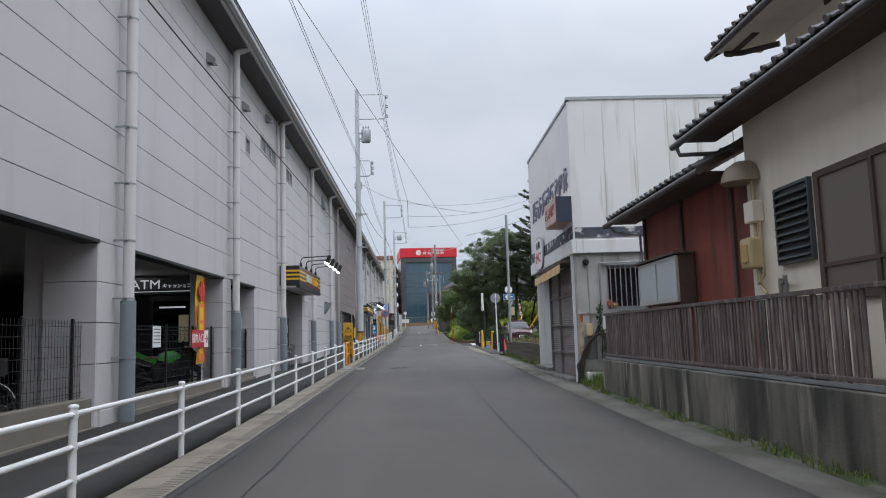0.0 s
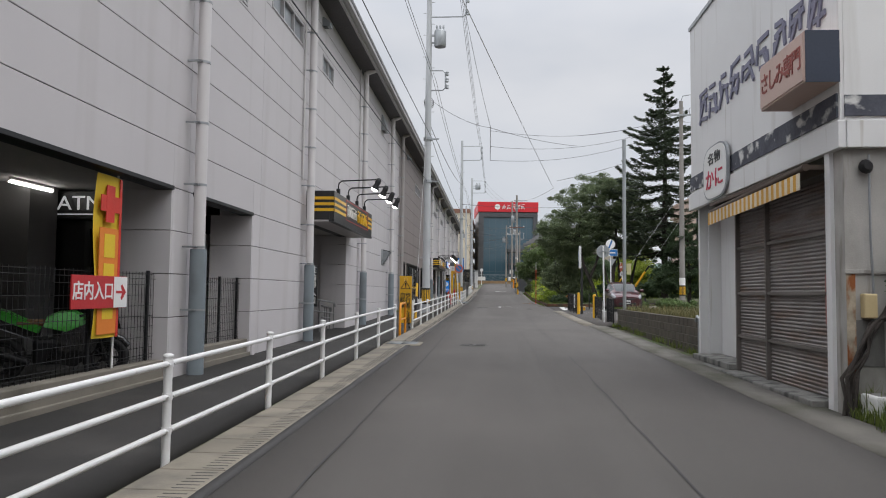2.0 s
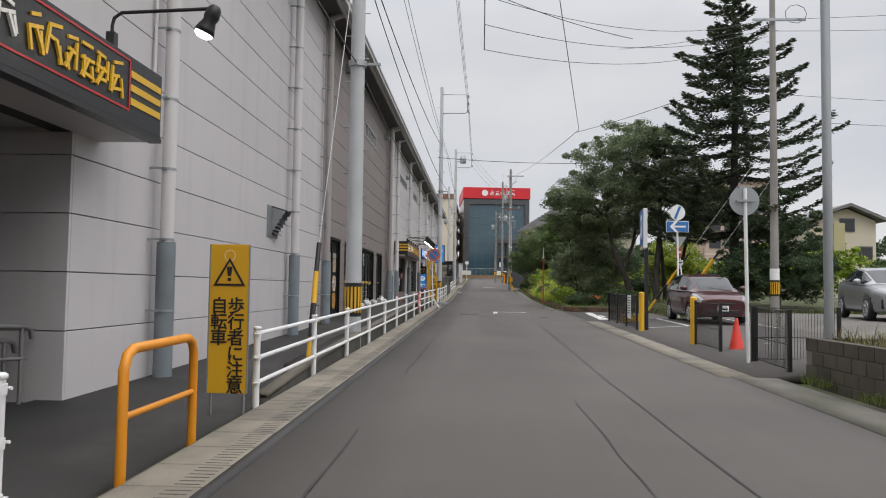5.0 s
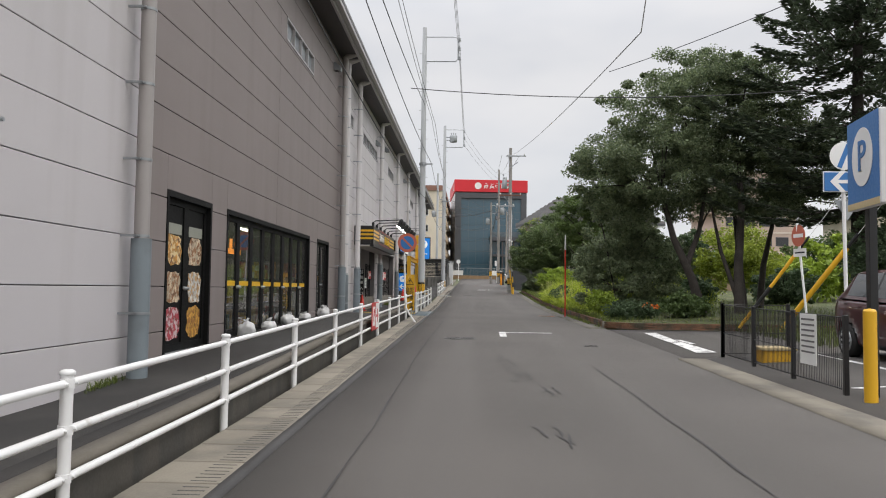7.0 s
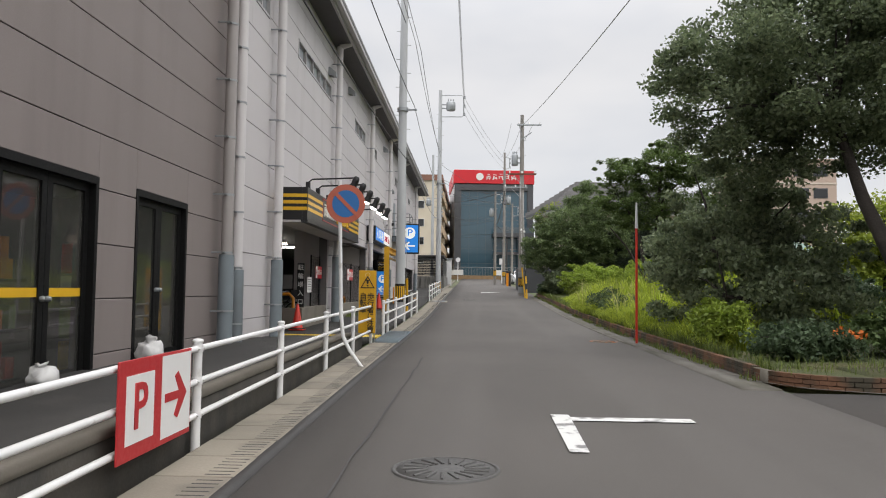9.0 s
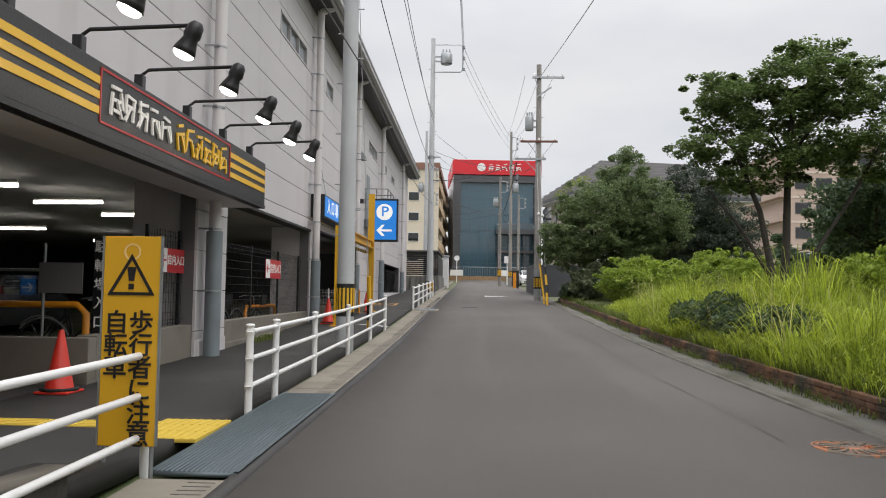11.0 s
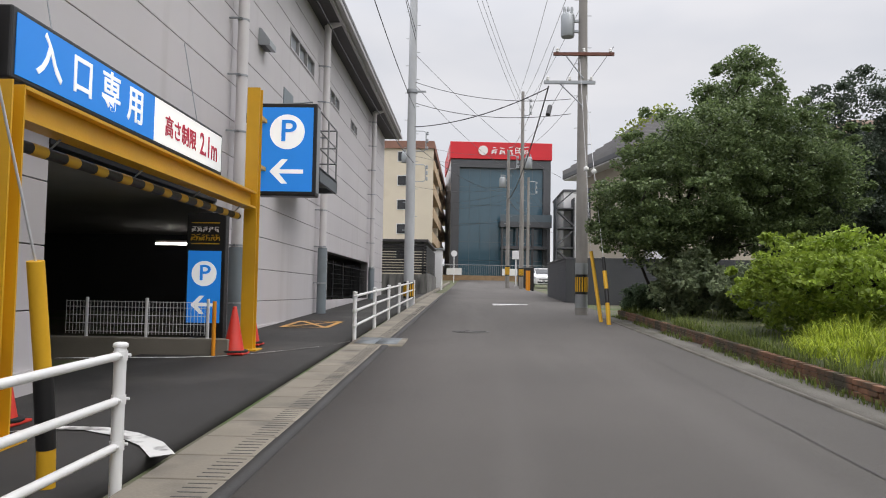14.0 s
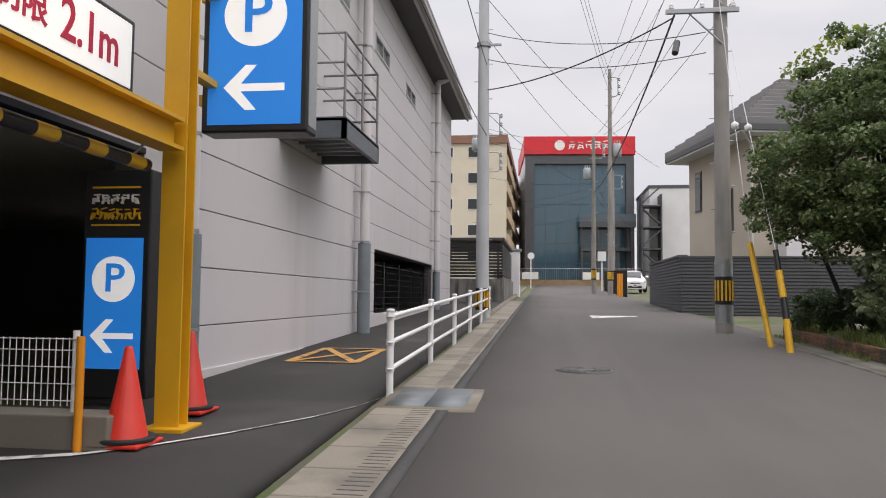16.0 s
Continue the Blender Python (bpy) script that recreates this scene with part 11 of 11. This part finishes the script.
gr = random.Random(8)
spots = []
for _ in range(2300):
    x, y = 3.52 + 5.6 * gr.random() ** 1.25, gr.uniform(65.5, 89.8)
    k = 0.74 + 0.8 * noise.noise(Vector((x * 0.75, y * 0.42, 0))) + 0.5 * noise.noise(Vector((x * 1.9, y * 1.5, 4)))
    k *= min(1.0, 0.2 + (x - 3.45) / 1.25) * min(1.0, max(0.42, (89.5 - y) / 7)) * min(1.0, max(0.5, (y - 66) / 7))
    if y < 70 and x > 4.4:
        continue
    if k > 0.15:
        spots.append((x, y, bed_z(x, y) - 0.03, 1.35 * k * gr.uniform(0.75, 1.2), gr.uniform(0.25, 0.6)))
tussocks("tall_grass", spots, 34, 0.0085, GRASS, 50, "tall bright yellow-green grass behind the brick border")
spots = []
for _ in range(90):
    x, y = 3.6 + 4.0 * gr.random(), gr.uniform(70, 88)
    spots.append((x, y, bed_z(x, y), gr.uniform(0.7, 1.5), 0.25))
tussocks("pale_grass_stems", spots, 7, 0.006, leafy("pale_grass_stem", (0.5, 0.48, 0.2), 0.6, 0.3, 0.4), 58, "pale seed stems rising out of the tall grass")
spots = []
for _ in range(16000):
    x, y = 3.45 + gr.random() ** 1.3 * 9, gr.uniform(62.1, 100)
    spots.append((x, y, bed_z(x, y) - 0.02, gr.uniform(0.3, 1.0)))
blades("lawn_grass", spots, 0.22, 0.007, leafy("lawn_blades", (0.16, 0.21, 0.055), 0.7, 0.35), 51, "short weedy grass of the planted bed")
spots = []
for _ in range(9000):
    x, y = 4.55 + gr.random() ** 1.4 * 9, gr.uniform(26.4, 38.2)
    spots.append((x, y, 0.82, gr.uniform(0.3, 1.0)))
blades("dry_grass", spots, 0.4, 0.007, DRY_GRASS, 52, "dry yellowish grass of the lot behind the block wall")
spots = []
for _ in range(9000):
    x, y = gr.uniform(7, 30), gr.uniform(56, 62)
    spots.append((x, y, 0.55 + gz(58) - gz(58), gr.uniform(0.4, 1.0)))
blades("verge_grass", spots, 0.5, 0.012, leafy("verge_blades", (0.115, 0.14, 0.045), 0.7, 0.4), 53, "grass verge beyond the parked cars")
spots = []
for _ in range(2600):
    x, y = gr.uniform(3.95, 4.75), gr.uniform(17.0, 19.0)
    spots.append((x, y, gz(y) + 0.02, gr.uniform(0.3, 1.0) * (1.0 if x > 4.1 else 0.6)))
for _ in range(1500):
    y = gr.uniform(2, 18)
    if noise.noise(Vector((0, y * 0.9, 3))) > 0.0:
        spots.append((3.94 + gr.uniform(-0.12, 0.04), y, gz(y) + 0.03, gr.uniform(0.1, 0.4)))
for _ in range(1500):
    y = gr.uniform(26.5, 38.2)
    if noise.noise(Vector((0, y * 1.1, 9))) > 0.05:
        spots.append((4.3 + gr.uniform(-0.2, 0.06), y, gz(y) + 0.02, gr.uniform(0.15, 0.5)))
for _ in range(9500):
    y = gr.uniform(62.6, 100)
    if noise.noise(Vector((0, y * 0.7, 5))) > -0.15:
        x = gr.choice((gr.uniform(3.4, 3.56), gr.uniform(3.4, 3.5), gr.uniform(3.12, 3.3)))
        spots.append((x, y, gz(y) + (0.16 if x > 3.38 else 0.02), gr.uniform(0.15, 0.85) * (1.0 if x > 3.38 else 0.45)))
for _ in range(300):
    y = gr.gauss(79.2, 0.35)
    spots.append((-5.15 + gr.uniform(-0.12, 0.12), y, wz(y) + 0.01, gr.uniform(0.15, 0.35)))
for _ in range(220):
    y = gr.gauss(48.6, 0.25)
    spots.append((-5.28 + gr.uniform(-0.06, 0.06), y, wz(y) + 0.01, gr.uniform(0.15, 0.45)))
blades("weeds", spots, 0.42, 0.007, leafy("weed_green", (0.14, 0.18, 0.045), 0.7, 0.45), 54, "weeds along walls and gutters")
# moss line at the foot of the retaining wall
MOSS = material("moss", (0.07, 0.09, 0.03), 0.95, var=0.4, big=3, fine=40, bump=0.8, depth=0.02, stain=(0.12, 0.115, 0.09), stain_at=(0.5, 0.6), stain_scale=3)
s = Shape()
s.slab([3.82, 3.975], [2 + 0.6 * k for k in range(27)], lambda x, y: gz(y) + 0.033 + (0.03 if x > 3.9 else 0) + 0.006 * math.sin(5 * y), 0.05)
tagged(new("moss_strip", finish(s, "moss_strip", MOSS)), "mossy litter along the retaining wall", "moss", "", "stuff")
# dead vine climbing the shop's corner
t = thing("vine", (4.0, 18.86, 0.1), "tangle of bare dark vine stems climbing the shop corner", "vine")
vr = random.Random(3)
MAIN = [(3.96, 0.1), (3.99, 0.48), (4.12, 0.79), (4.28, 1.1), (4.44, 1.24), (4.5, 1.45), (4.54, 1.85), (4.56, 2.05)]
for k in range(9):
    pts = []
    for i, (x, z) in enumerate(MAIN[: 8 if k < 3 else 6]):
        w = 0.075 * (1.2 - 0.13 * i)
        pts.append((x + vr.uniform(-w, w), 18.84 + vr.uniform(-0.07, 0.08), z + vr.uniform(-0.04, 0.04) if i else 0.0))
    part("stem", Shape().path(pts, [0.026 - 0.003 * min(i, 6) for i in range(len(pts))], 6), BARK, t)
for k in range(5):
    pts = [(4.4 + vr.uniform(-0.06, 0.06), 18.85, 1.2), (4.5 + 0.03 * k, 18.78, 1.27 + vr.uniform(-0.03, 0.05)), (4.56 + 0.04 * k, 18.78, 1.1), (4.54 + 0.06 * k + vr.uniform(-0.04, 0.04), 18.8, 0.75), (4.56 + 0.07 * k, 18.8, 0.35 + 0.1 * k)]
    part("stem", Shape().path(pts, [0.02, 0.018, 0.015, 0.012, 0.006], 6), BARK, t)
part("leaves", leaf_mesh("leaves", [(4.54, 18.86, 1.85), (4.52, 18.86, 1.6), (4.58, 18.84, 1.3), (4.62, 18.82, 1.22), (4.6, 18.82, 0.9)], [(0.09, 0.05, 0.14)] * 5, 34, 0.05, LEAF[0], np.random.default_rng(9)), LEAF[0], t)
